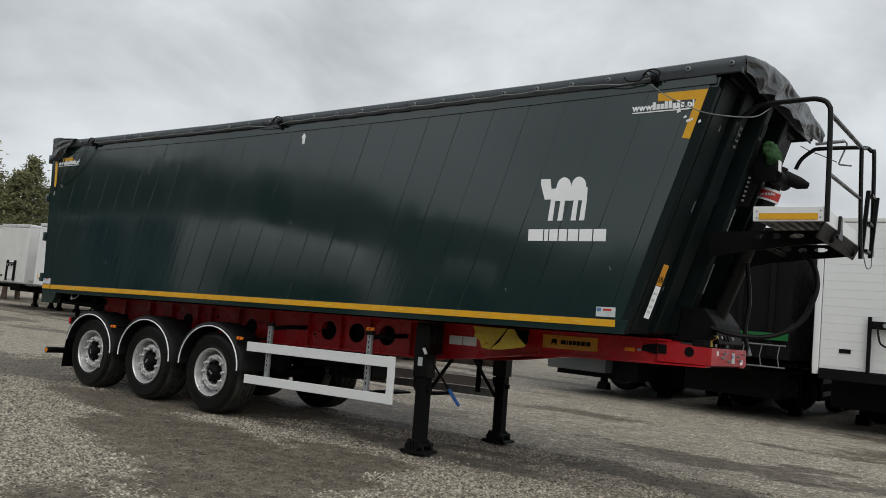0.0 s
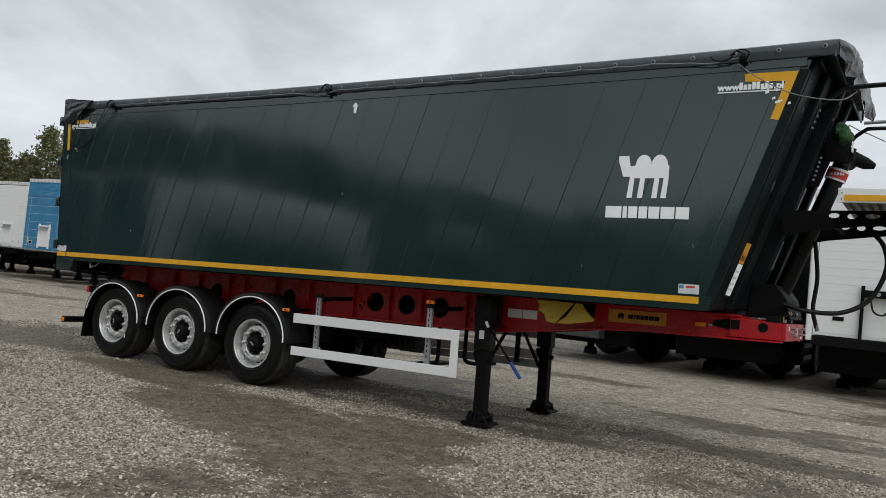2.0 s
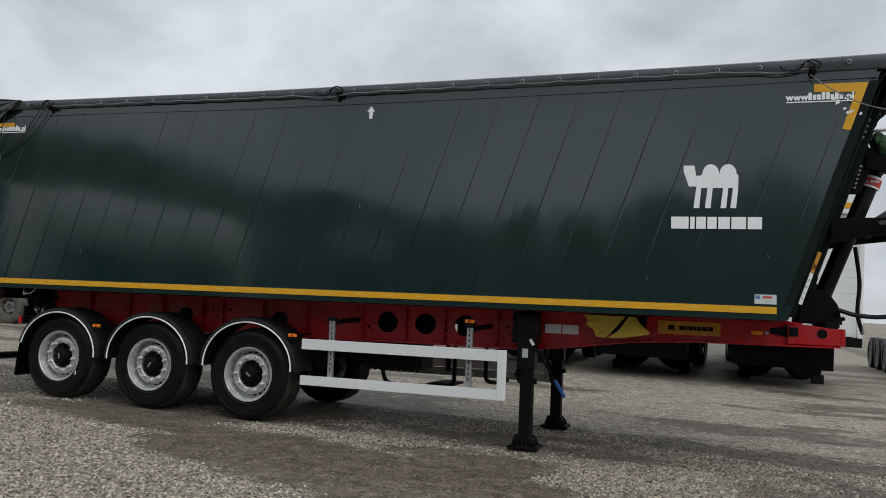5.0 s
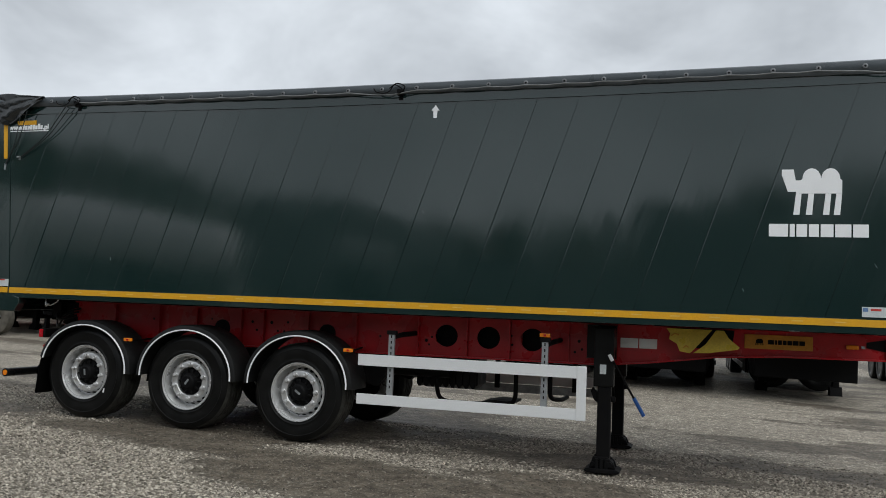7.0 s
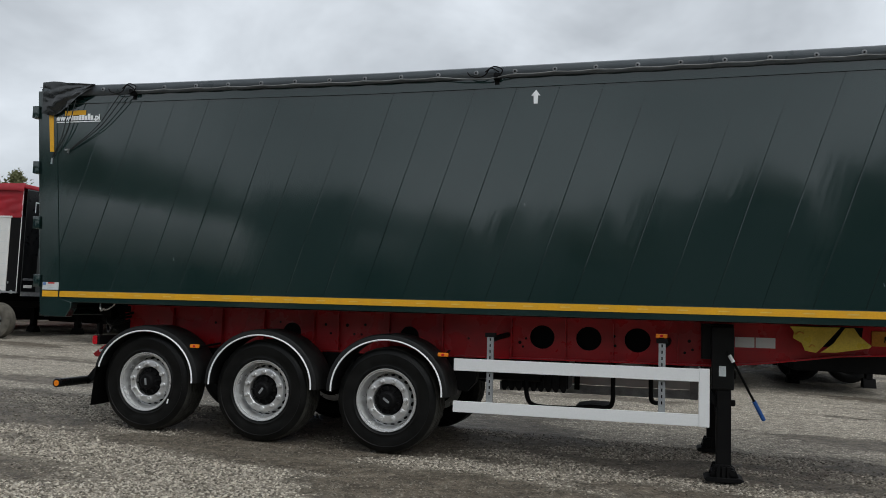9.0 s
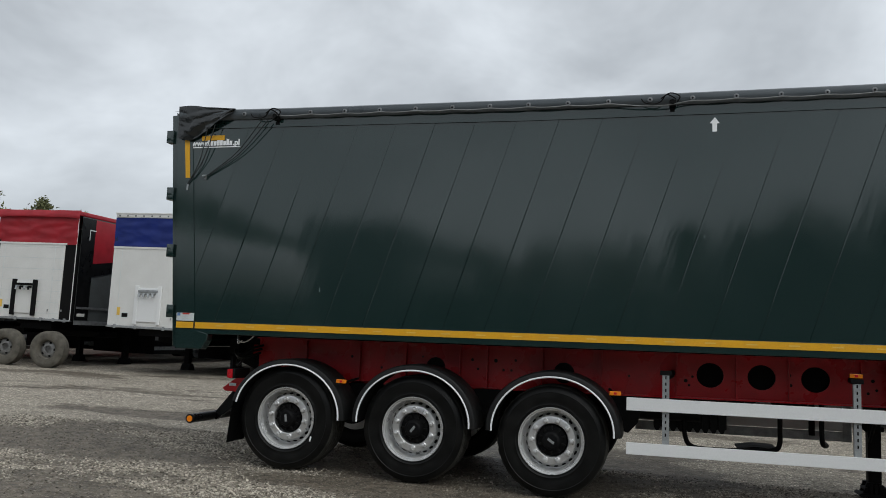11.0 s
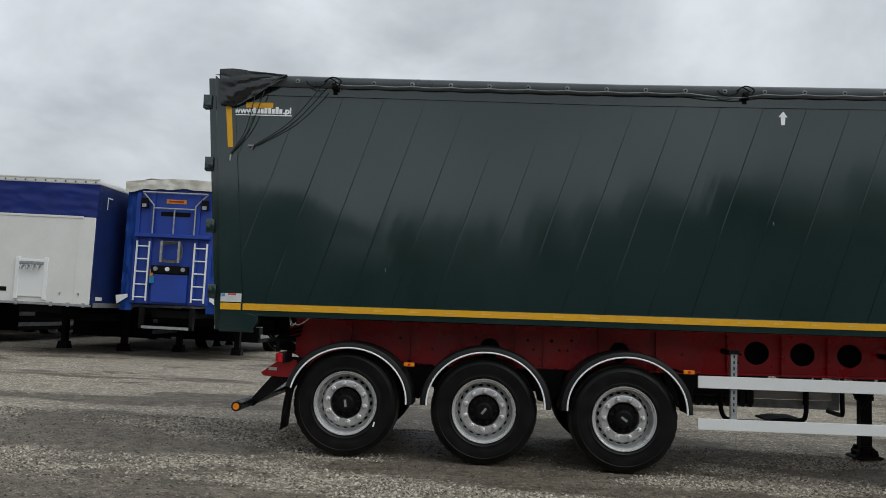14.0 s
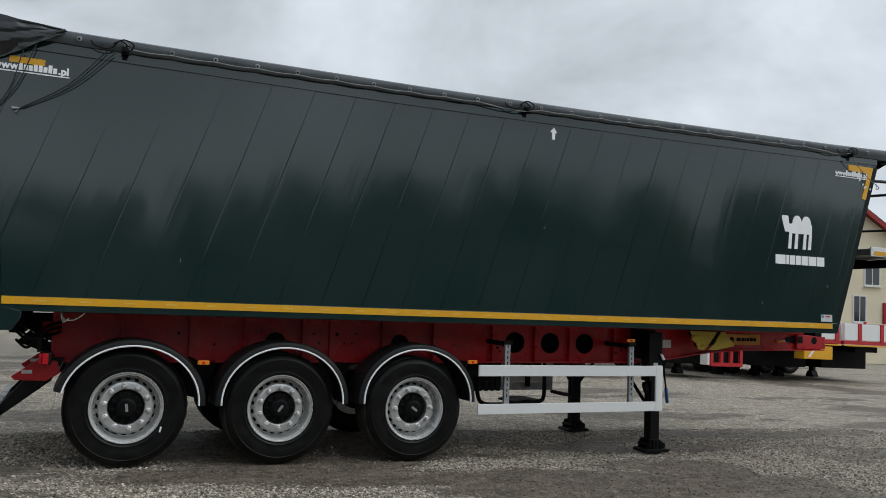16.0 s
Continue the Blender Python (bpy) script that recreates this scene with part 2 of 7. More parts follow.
def prism(pts, y0, y1, bm=None, axis="y", bevel=0.0):
    """A plate with the outline pts (x, z), from y0 to y1; axis x or z: outline in (y, z) or (x, y)."""
    bm = bm or bmesh.new()

    def co(p, d):
        return {"y": (p[0], d, p[1]), "x": (d, p[0], p[1]), "z": (p[0], p[1], d)}[axis]

    a = [bm.verts.new(co(p, y0)) for p in pts]
    b = [bm.verts.new(co(p, y1)) for p in pts]
    faces = [bm.faces.new(a), bm.faces.new(b[::-1])]
    for i in range(len(pts)):
        j = (i + 1) % len(pts)
        faces.append(bm.faces.new((a[i], b[i], b[j], a[j])))
    if bevel:
        edges = {e for f in faces for e in f.edges}
        bmesh.ops.bevel(bm, geom=list(edges), offset=bevel, segments=1, affect="EDGES")
    return bm


def lathe(profile, seg=48, bm=None, centre=(0, 0, 0), closed=False, caps=True):
    """A turned shape round the y axis, from a profile of (radius, y)."""
    bm = bm or bmesh.new()
    rings = []
    for r, y in profile:
        rings.append([bm.verts.new((centre[0] + r * math.cos(2 * math.pi * k / seg), centre[1] + y, centre[2] + r * math.sin(2 * math.pi * k / seg))) for k in range(seg)])
    n = len(rings)
    for i in range(n if closed else n - 1):
        a, b = rings[i], rings[(i + 1) % n]
        for k in range(seg):
            bm.faces.new((a[k], a[(k + 1) % seg], b[(k + 1) % seg], b[k]))
    if caps and not closed:
        for ring in (rings[0], rings[-1]):
            bm.faces.new(ring)
    return bm


def tube(points, r, seg=10, bm=None, radii=None):
    """A round bar swept along points."""
    bm = bm or bmesh.new()
    pts = [Vector(p) for p in points]
    rings, side = [], None
    for i, p in enumerate(pts):
        d = (pts[min(i + 1, len(pts) - 1)] - pts[max(i - 1, 0)]).normalized()
        if side is None:
            side = d.cross(Vector((0, 0, 1)) if abs(d.z) < 0.9 else Vector((1, 0, 0))).normalized()
        side = (side - d * side.dot(d)).normalized()
        up = d.cross(side)
        rr = radii[i] if radii else r
        rings.append([bm.verts.new(p + rr * (math.cos(2 * math.pi * k / seg) * side + math.sin(2 * math.pi * k / seg) * up)) for k in range(seg)])
    for a, b in zip(rings, rings[1:]):
        for k in range(seg):
            bm.faces.new((a[k], a[(k + 1) % seg], b[(k + 1) % seg], b[k]))
    bm.faces.new(rings[0])
    bm.faces.new(rings[-1])
    return bm


def smooth_line(points, steps=6):
    """A rounded line through points (Catmull-Rom)."""
    p = [Vector(q) for q in points]
    p = [2 * p[0] - p[1], *p, 2 * p[-1] - p[-2]]
    out = []
    for i in range(1, len(p) - 2):
        for k in range(steps):
            t = k / steps
            out.append(0.5 * (2 * p[i] + (p[i + 1] - p[i - 1]) * t + (2 * p[i - 1] - 5 * p[i] + 4 * p[i + 1] - p[i + 2]) * t * t + (3 * p[i] - p[i - 1] - 3 * p[i + 1] + p[i + 2]) * t ** 3))
    return out + [p[-2]]


def clip(poly, nx, nz, d):
    """The part of a polygon (x, z) with nx * x + nz * z <= d."""
    out = []
    for (ax, az), (bx, bz) in zip(poly, poly[1:] + poly[:1]):
        fa, fb = nx * ax + nz * az - d, nx * bx + nz * bz - d
        if fa <= 0:
            out.append((ax, az))
        if fa * fb < 0:
            s = fa / (fa - fb)
            out.append((ax + s * (bx - ax), az + s * (bz - az)))
    return out


def sheet(grid, bm=None):
    """A surface through rows of points."""
    bm = bm or bmesh.new()
    rows = [[bm.verts.new(p) for p in row] for row in grid]
    for a, b in zip(rows, rows[1:]):
        for i in range(len(a) - 1):
            bm.faces.new((a[i], a[i + 1], b[i + 1], b[i]))
    return bm


def writing(text, size, mat, parent, at, name="lettering", depth=0.001):
    """Built-in lettering as a mesh that lies in its own x, y plane."""
    cu = bpy.data.curves.new(name, "FONT")
    cu.body, cu.size, cu.extrude, cu.offset = text, size, depth, 0.0035
    tmp = bpy.data.objects.new(name, cu)
    me = bpy.data.meshes.new_from_object(tmp)
    bpy.data.objects.remove(tmp)
    me.materials.clear()
    me.materials.append(M[mat])
    return part(name, me, None, parent, at=at)


def holed_plates(stops, low, high, holes, y0, y1):
    """Plates that join end to end along stops, with round or long holes (x, z, half width, half height) cut through."""
    for a, b in zip(stops, stops[1:]):
        hole = next((h for h in holes if a < h[0] < b), None)
        if not hole:
            yield prism([(a, low(a)), (b, low(b)), (b, high(b)), (a, high(a))], y0, y1)
            continue
        hx, hz, rx, rz = hole
        ring = [(hx + rx * math.cos(q), hz + rz * math.sin(q)) for q in np.linspace(-math.pi / 2, 1.5 * math.pi, 25)]
        bm = prism(ring[:13] + [(hx, high(hx)), (b, high(b)), (b, low(b)), (hx, low(hx))], y0, y1)
        prism(ring[12:] + [(hx, low(hx)), (a, low(a)), (a, high(a)), (hx, high(hx))], y0, y1, bm)
        yield bm


def along(points):
    """A height that runs straight from point to point (x, z)."""
    px, pz = [p[0] for p in points], [p[1] for p in points]
    return lambda x: float(np.interp(x, px, pz))


# ---- the tipper semi-trailer ----
TILT = math.atan(0.0188)
AT_TIPPER = Matrix.Translation((0, 0, 0.505)) @ Matrix.Rotation(-TILT, 4, "Y") @ Matrix.Translation((0, 0, -0.505))
tipper = thing("tipper_semi_trailer", "anthracite tipper semi-trailer on a red chassis with white side guards", "semi-trailer", AT_TIPPER)
SIDE = -1.27


def front_x(z):
    return 8.11 + 0.335 * (z - 1.31)


def rear_x(z):
    return -1.19 - 0.077 * (z - 1.31)


# body shell: floor, far wall, rear wall, front wall as one welded box, side planks on the near face
def build_body():
    bm = bmesh.new()
    z0, z1 = 1.31, 3.50
    quad = [(rear_x(z0) + 0.03, z0), (front_x(z0) - 0.01, z0), (front_x(z1) - 0.01, z1), (rear_x(z1) + 0.03, z1)]
    prism(quad, SIDE + 0.014, SIDE + 0.06, bm)
    prism(quad, 1.21, 1.27, bm)
    prism([(rear_x(z0) + 0.03, z0), (front_x(z0) - 0.02, z0), (front_x(z0) - 0.02, z0 + 0.06), (rear_x(z0) + 0.03, z0 + 0.06)], SIDE + 0.07, 1.2, bm)
    return part("body", bm, "paint", tipper, "anthracite aluminium tipper body with a forward-leaning front")


body = build_body()

# near side: slanted planks, each a piece
PLANK_PITCH, PLANK_SLOPE = 0.3965, 0.332
plank_rng = random.Random(4)
k0 = -0.122 - 0.3965 * 6
for k in range(36):
    xa = k0 + PLANK_PITCH * k
    lo, hi = 1.42, 3.45
    poly = [(xa + PLANK_SLOPE * (lo - 3.397), lo), (xa + PLANK_PITCH + PLANK_SLOPE * (lo - 3.397), lo),
            (xa + PLANK_PITCH + PLANK_SLOPE * (hi - 3.397), hi), (xa + PLANK_SLOPE * (hi - 3.397), hi)]
    # the rear corner post and the front corner post bound the planks
    poly = clip(poly, -1, -0.0885, 1.148 - 0.0885 * 3.232)
    poly = clip(poly, 1, -0.335, 8.04 - 0.335 * 1.31) if poly else poly
    if len(poly) < 3:
        continue
    cx, cz = sum(p[0] for p in poly) / len(poly), sum(p[1] for p in poly) / len(poly)
    e0, e1 = plank_rng.uniform(-0.0016, 0.0014), plank_rng.uniform(-0.0016, 0.0014)
    bm = bmesh.new()

    def inset(p, g):
        # shrink along x by g, a little along z
        s = 1 if p[0] + PLANK_SLOPE * (cz - p[1]) > cx else -1
        return (p[0] - s * g, p[1])

    outer = [bm.verts.new((inset(p, 0.0018)[0], SIDE + 0.013, p[1])) for p in poly]
    mid = [bm.verts.new((inset(p, 0.0018)[0], SIDE + (e0 if p[0] < cx else e1) + 0.0004, p[1])) for p in poly]
    top = [bm.verts.new((inset(p, 0.0070)[0], SIDE + (e0 if p[0] < cx else e1), p[1])) for p in poly]
    n = len(poly)
    for i in range(n):
        j = (i + 1) % n
        bm.faces.new((outer[i], outer[j], mid[j], mid[i]))
        bm.faces.new((mid[i], mid[j], top[j], top[i]))
    bm.faces.new(top)
    part("side_plank", bm, "paint", body)

# bottom sill, top rail, corner posts of the body
part("bottom_sill", prism([(rear_x(1.30) + 0.16, 1.30), (8.10, 1.295), (8.14, 1.42), (rear_x(1.43) + 0.2, 1.42)], SIDE - 0.004, SIDE + 0.05, bevel=0.004), "paint", body)
RAIL_EDGE = ((0.15, 3.407), (2.4, 3.387), (4.0, 3.394), (5.4, 3.402), (7.6, 3.425))
rail_low = [(rear_x(3.41) + 0.02, 3.412), *RAIL_EDGE, (front_x(3.44) - 0.02, 3.442)]
part("top_rail", prism(rail_low + [(x, z + 0.088) for x, z in reversed(rail_low)], SIDE - 0.012, SIDE + 0.06, bevel=0.004), "paint", body)
# black strip standing in for the shadow line under the cover's edge
part("rail_gap", prism([(x, z + 0.0885) for x, z in rail_low] + [(x, z + 0.15) for x, z in reversed(rail_low)], SIDE + 0.004, SIDE + 0.04), "black", body)
part("top_rail", prism([(rear_x(3.39) + 0.02, 3.39), (front_x(3.39) - 0.02, 3.39), (front_x(3.53) - 0.02, 3.53), (rear_x(3.53) + 0.02, 3.53)], 1.20, 1.28, bevel=0.005), "paint", body)
part("rear_post", prism([(-1.20, 1.145), (-0.90, 1.145), (-0.84, 1.24), (-0.835, 1.30), (-0.985, 1.33), (-0.99, 1.43), (-1.16, 3.36), (-1.165, 3.42), (rear_x(3.60), 3.60), (-1.19, 1.31)],
                        SIDE - 0.008, SIDE + 0.10, bevel=0.006), "paint", body)
part("rear_post", prism([(-1.20, 1.145), (-0.90, 1.145), (-0.84, 1.30), (-0.99, 1.43), (-1.165, 3.42), (rear_x(3.6), 3.6)], 1.18, 1.28, bevel=0.006), "paint", body)
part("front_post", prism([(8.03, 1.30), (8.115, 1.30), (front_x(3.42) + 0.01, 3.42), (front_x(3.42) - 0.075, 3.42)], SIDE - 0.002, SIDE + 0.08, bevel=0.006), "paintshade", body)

# tailgate with its hinges
bm = prism([(rear_x(1.16) - 0.075, 1.16), (rear_x(1.16) - 0.004, 1.16), (rear_x(3.58) - 0.004, 3.58), (rear_x(3.58) - 0.075, 3.58)], SIDE + 0.03, 1.24, bevel=0.006)
tailgate = part("tailgate", bm, "paint", tipper)
for y in (-0.8, -0.3, 0.3, 0.8):
    part("stiffener", prism([(rear_x(1.3) - 0.13, 1.3), (rear_x(1.3) - 0.077, 1.3), (rear_x(3.5) - 0.077, 3.5), (rear_x(3.5) - 0.13, 3.5)], y - 0.04, y + 0.04), "paint", tailgate)
for z in (3.345, 2.74, 2.143, 1.52):
    bm = bmesh.new()
    xr = rear_x(z) - 0.045
    box(xr - 0.08, xr - 0.001, SIDE + 0.0, SIDE + 0.02, z - 0.065, z + 0.065, 0.003, bm)
    box(xr - 0.08, xr - 0.001, SIDE + 0.07, SIDE + 0.09, z - 0.065, z + 0.065, 0.003, bm)
    box(xr - 0.08, xr - 0.001, SIDE + 0.02, SIDE + 0.07, z + 0.045, z + 0.065, 0.0, bm)
    box(xr - 0.08, xr - 0.001, SIDE + 0.02, SIDE + 0.07, z - 0.065, z - 0.045, 0.0, bm)
    tube([(xr - 0.055, SIDE + 0.045, z - 0.05), (xr - 0.055, SIDE + 0.045, z + 0.05)], 0.018, 10, bm)
    part("hinge", bm, "paint", tailgate, smooth=True)
part("step_bracket", box(-1.32, -1.215, -1.05, -0.75, 1.16, 1.20, 0.004), "galv", tailgate)

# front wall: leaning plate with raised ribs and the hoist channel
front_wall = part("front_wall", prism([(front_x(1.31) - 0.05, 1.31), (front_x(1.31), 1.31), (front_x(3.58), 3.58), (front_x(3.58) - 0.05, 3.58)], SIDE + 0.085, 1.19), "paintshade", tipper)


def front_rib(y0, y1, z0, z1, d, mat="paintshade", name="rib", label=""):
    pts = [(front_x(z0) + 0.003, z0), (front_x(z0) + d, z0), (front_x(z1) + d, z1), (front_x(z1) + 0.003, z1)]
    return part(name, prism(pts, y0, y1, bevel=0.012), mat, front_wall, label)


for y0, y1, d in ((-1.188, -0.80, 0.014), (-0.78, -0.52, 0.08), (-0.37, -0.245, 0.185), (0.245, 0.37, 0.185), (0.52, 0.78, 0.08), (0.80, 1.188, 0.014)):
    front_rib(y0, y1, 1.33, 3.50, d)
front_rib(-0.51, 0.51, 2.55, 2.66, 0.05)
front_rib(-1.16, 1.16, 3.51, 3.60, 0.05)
for z in (1.62, 2.9, 3.05, 3.2):
    part("bolt_plate", prism([(front_x(z) + 0.187, z), (front_x(z) + 0.195, z), (front_x(z + 0.11) + 0.195, z + 0.11), (front_x(z + 0.11) + 0.187, z + 0.11)], -0.36, -0.255), "black", front_wall)
# bracket of the hoist with its row of bolts
bracket = part("hoist_bracket", prism([(front_x(2.56) + 0.15, 2.56), (front_x(2.56) + 0.29, 2.56), (front_x(2.90) + 0.30, 2.90), (front_x(3.10) + 0.16, 3.10)], -0.238, -0.215, bevel=0.004), "black", front_wall)
for k in range(6):
    z = 2.625 + 0.042 * k
    part("bolt", tube([(front_x(z) + 0.222 - 0.003 * k, -0.2385, z), (front_x(z) + 0.222 - 0.003 * k, -0.257, z)], 0.0115, 8), "galv", bracket)
for za, zb in ((1.74, 2.02), (2.31, 2.54)):
    part("guide_rail", prism([(front_x(za) + 0.187, za), (front_x(za) + 0.197, za), (front_x(zb) + 0.197, zb), (front_x(zb) + 0.187, zb)], -0.262, -0.250), "galv", front_wall)

# studded plate and worn spots on the near column
stud_m = Matrix.Translation((front_x(3.02) + 0.083, -0.64, 3.02)) @ Matrix.Rotation(math.atan(0.335), 4, "Y")
part("stud_plate", box(-0.002, 0.006, -0.03, 0.03, 0.0, 0.23, 0.003), "paintdull", front_wall, at=stud_m)
for k in range(4):
    part("stud", tube([(0.0065, 0.0, 0.028 + 0.056 * k), (0.022, 0.0, 0.028 + 0.056 * k)], 0.013, 8), "galv", front_wall, at=stud_m)
for z, y, h in ((2.42, -0.86, 0.10), (3.12, -0.94, 0.05), (1.72, -0.83, 0.03)):
    part("worn_spot", prism([(front_x(z) + 0.0145, z), (front_x(z) + 0.0165, z), (front_x(z + h) + 0.0165, z + h), (front_x(z + h) + 0.0145, z + h)], y, y + 0.025), "dullsteel", front_wall)

# warning tape on the front wall's near edge: orange chevrons over a white strip
sign_m = Matrix.Translation((front_x(1.45) + 0.066, -1.08, 1.45)) @ Matrix.Rotation(math.atan(0.335), 4, "Y") @ Matrix.Rotation(radians(-38), 4, "Z")
part("reflector_strip", box(0.0, 0.004, -0.026, 0.026, 0.0, 0.30, 0.0), "whitefilm", front_wall, "worn white reflector strip", at=sign_m)
part("reflector_strip", box(0.0, 0.004, -0.026, 0.026, 0.305, 0.50, 0.0), "orange", front_wall, "orange warning strip with dark chevrons", at=sign_m)
for i in range(3):
    part("chevron", prism([(-0.025 + 0.015 * i, 0.335), (-0.018 + 0.015 * i, 0.335), (-0.007 + 0.015 * i, 0.36), (-0.018 + 0.015 * i, 0.385), (-0.025 + 0.015 * i, 0.385), (-0.014 + 0.015 * i, 0.36)], 0.0045, 0.006, axis="x"), "black", front_wall, at=sign_m)
for z in (0.05, 0.10, 0.16, 0.22):
    part("print_bar", box(0.0045, 0.0055, -0.02, 0.015, z, z + 0.02), "labelgrey", front_wall, at=sign_m)


# hoist cylinder
def on_front(z, d, y=0.0):
    return Vector((front_x(z) + d, y, z))


hoist = part("hoist_cylinder", tube([on_front(1.40, 0.32), on_front(2.66, 0.368)], 0.082, 24), "blackpaint", tipper, "black telescopic hoist cylinder", smooth=True)
part("collar", tube([on_front(2.655, 0.368), on_front(2.765, 0.368)], 0.097, 24), "whitefilm", hoist, "white collar with red print", smooth=True)
part("collar_band", tube([on_front(2.672, 0.368), on_front(2.742, 0.368)], 0.0990, 24), "labelred", hoist, smooth=True)
for a in (-2.45, -2.2, -1.95, -1.6, -1.35, -1.1, -0.85):
    p = on_front(2.707, 0.368) + Vector((math.cos(a) * 0.0975, math.sin(a) * 0.101, 0))
    part("print_bar", box(-0.009, 0.009, -0.002, 0.002, -0.012, 0.012), "labelgrey", hoist, at=Matrix.Translation(p) @ Matrix.Rotation(a + math.pi / 2, 4, "Z"))
part("hoist_cradle", prism([(8.26, 1.275), (8.66, 1.275), (8.62, 1.46), (8.52, 1.60), (8.30, 1.60)], -0.40, 0.40, bevel=0.01), "black", hoist)
part("ram_stage", tube([on_front(2.76, 0.368), on_front(2.98, 0.368)], 0.076, 20), "blackpaint", hoist, smooth=True)
bm = tube([on_front(2.86, 0.40, -0.2), on_front(2.86, 0.40, 0.2)], 0.075, 18)
tube([on_front(2.90, 0.40, 0.05), on_front(2.84, 0.56, 0.12), on_front(2.82, 0.64, 0.16)], 0.05, 12, bm, [0.07, 0.06, 0.03])
box(8.86, 9.06, -0.26, -0.20, 2.80, 3.02, 0.02, bm)
part("hoist_head", bm, "black", hoist, smooth=True)
bm = bmesh.new()
bmesh.ops.create_icosphere(bm, subdivisions=4, radius=0.105)
for v in bm.verts:
    n = noise.noise(v.co * 9.0) * 0.05 + noise.noise(v.co * 30) * 0.015
    v.co = Vector((v.co.x * 0.8, v.co.y, v.co.z * 1.15)) + v.normal * n + Vector((9.0, -0.20, 3.06))
part("netting_bundle", bm, "green", hoist, "bundle of green netting", smooth=True)
part("tag", box(front_x(2.95) + 0.43, front_x(2.95) + 0.44, -0.30, -0.22, 2.88, 2.98), "whitefilm", hoist)

# access platform in front of the body
deck = part("platform", box(9.075, 9.598, -0.95, 0.70, 2.39, 2.42, 0.004), "galv", tipper, "white-edged access platform with black tube rails")
part("deck_edge", prism([(9.065, 2.317), (9.62, 2.312), (9.62, 2.432), (9.065, 2.443)], -0.975, -0.952, bevel=0.004), "white", deck)
part("deck_edge", box(9.600, 9.62, -0.95, 0.70, 2.314, 2.435, 0.004), "white", deck)
part("yellow_mark", prism([(9.115, 2.331), (9.572, 2.326), (9.572, 2.378), (9.115, 2.384)], -0.980, -0.9765), "yellow", deck)
for x in (9.095, 9.59):
    for z in (2.347, 2.40):
        part("rivet", lathe([(0.006, -0.003), (0.007, 0.0), (0.001, 0.0)], 8, None, (x, -0.9755, z)), "dullsteel", deck)
for k in range(7):
    x = 9.085 + 0.075 * k
    part("deck_rib", prism([(x, 2.335), (x + 0.040, 2.335), (x + 0.055, 2.388), (x - 0.012, 2.388)], -0.948, 0.69), "galv", deck)
# perforated carrying arms on the wall's columns
ARM_LOW = along([(8.50, 2.05), (8.75, 2.11), (9.30, 2.178), (9.60, 2.205)])
ARM_HIGH = along([(8.50, 2.30), (9.10, 2.309), (9.60, 2.312)])
ARM_STOPS = (8.55, 8.84, 8.92, 9.06, 9.22, 9.42, 9.60)
ARM_HOLES = ((8.99, 2.262, 0.045, 0.024), (9.14, 2.258, 0.040, 0.026), (9.305, 2.262, 0.062, 0.022))
for y in (-0.465, 0.575):
    for bm in holed_plates(ARM_STOPS, ARM_LOW, ARM_HIGH, ARM_HOLES, y, y + 0.025):
        part("carrying_arm", bm, "black", deck)
part("arm_tie", tube([(8.98, -0.44, 2.20), (8.98, 0.57, 2.20)], 0.022, 10), "black", deck, smooth=True)
# sloping front plate under the deck
part("front_plate", prism([(9.600, 2.310), (9.618, 2.310), (9.560, 2.188), (9.545, 2.192)], -0.93, 0.78, bevel=0.003), "plasticworn", deck)
rail = smooth_line([(8.90, -0.97, 3.19), (9.016, -0.97, 3.27), (9.09, -0.97, 3.312), (9.42, -0.97, 3.326), (9.55, -0.97, 3.318), (9.625, -0.97, 3.26), (9.640, -0.97, 3.10), (9.638, -0.97, 2.31)], 5)
part("hand_rail", tube(rail, 0.021, 10), "blackpaint", deck, smooth=True)
far_rail = smooth_line([(8.92, 1.15, 3.192), (8.973, 1.15, 3.294), (9.077, 1.15, 3.379), (9.16, 1.15, 3.40), (9.55, 1.15, 3.388), (9.64, 1.15, 3.345), (9.668, 1.15, 3.25), (9.668, 1.15, 2.27)], 5)
part("hand_rail", tube(far_rail, 0.021, 10), "blackpaint", deck, smooth=True)
part("rail_post", tube([(9.627, 0.65, 3.275), (9.632, 0.65, 2.7), (9.645, 0.65, 2.19)], 0.020, 10), "blackpaint", deck, smooth=True)
part("rail_brace", tube([(9.640, -0.97, 3.19), (9.628, 0.65, 3.27)], 0.019, 10), "blackpaint", deck, smooth=True)
part("rail_brace", tube([(9.640, -0.97, 2.70), (9.628, 0.65, 2.77)], 0.017, 10), "blackpaint", deck, smooth=True)
part("rail_tie", tube([(9.627, 0.65, 3.262), (9.60, 1.15, 3.375)], 0.017, 10), "blackpaint", deck, smooth=True)
# folded steps beside the far rail
for sy, sx, sz0, sz1 in ((0.80, 9.652, 2.225, 2.875), (1.08, 9.692, 2.243, 2.85)):
    part("step_stile", prism([(sx - 0.045, sz0), (sx - 0.005, sz0), (sx + 0.045, sz1), (sx + 0.005, sz1)], sy - 0.018, sy + 0.018, bevel=0.003), "blackpaint", deck)
for sz in (2.29, 2.56, 2.83):
    part("step_tread", box(9.628 + 0.07 * (sz - 2.2), 9.672 + 0.07 * (sz - 2.2), 0.819, 1.061, sz - 0.015, sz + 0.015, 0.003), "blackpaint", deck)
part("chain", tube(smooth_line([(9.65, 0.80, 2.225), (9.66, 0.92, 2.13), (9.68, 1.05, 2.15), (9.68, 1.08, 2.245)], 5), 0.005, 6), "dullsteel", deck, smooth=True)
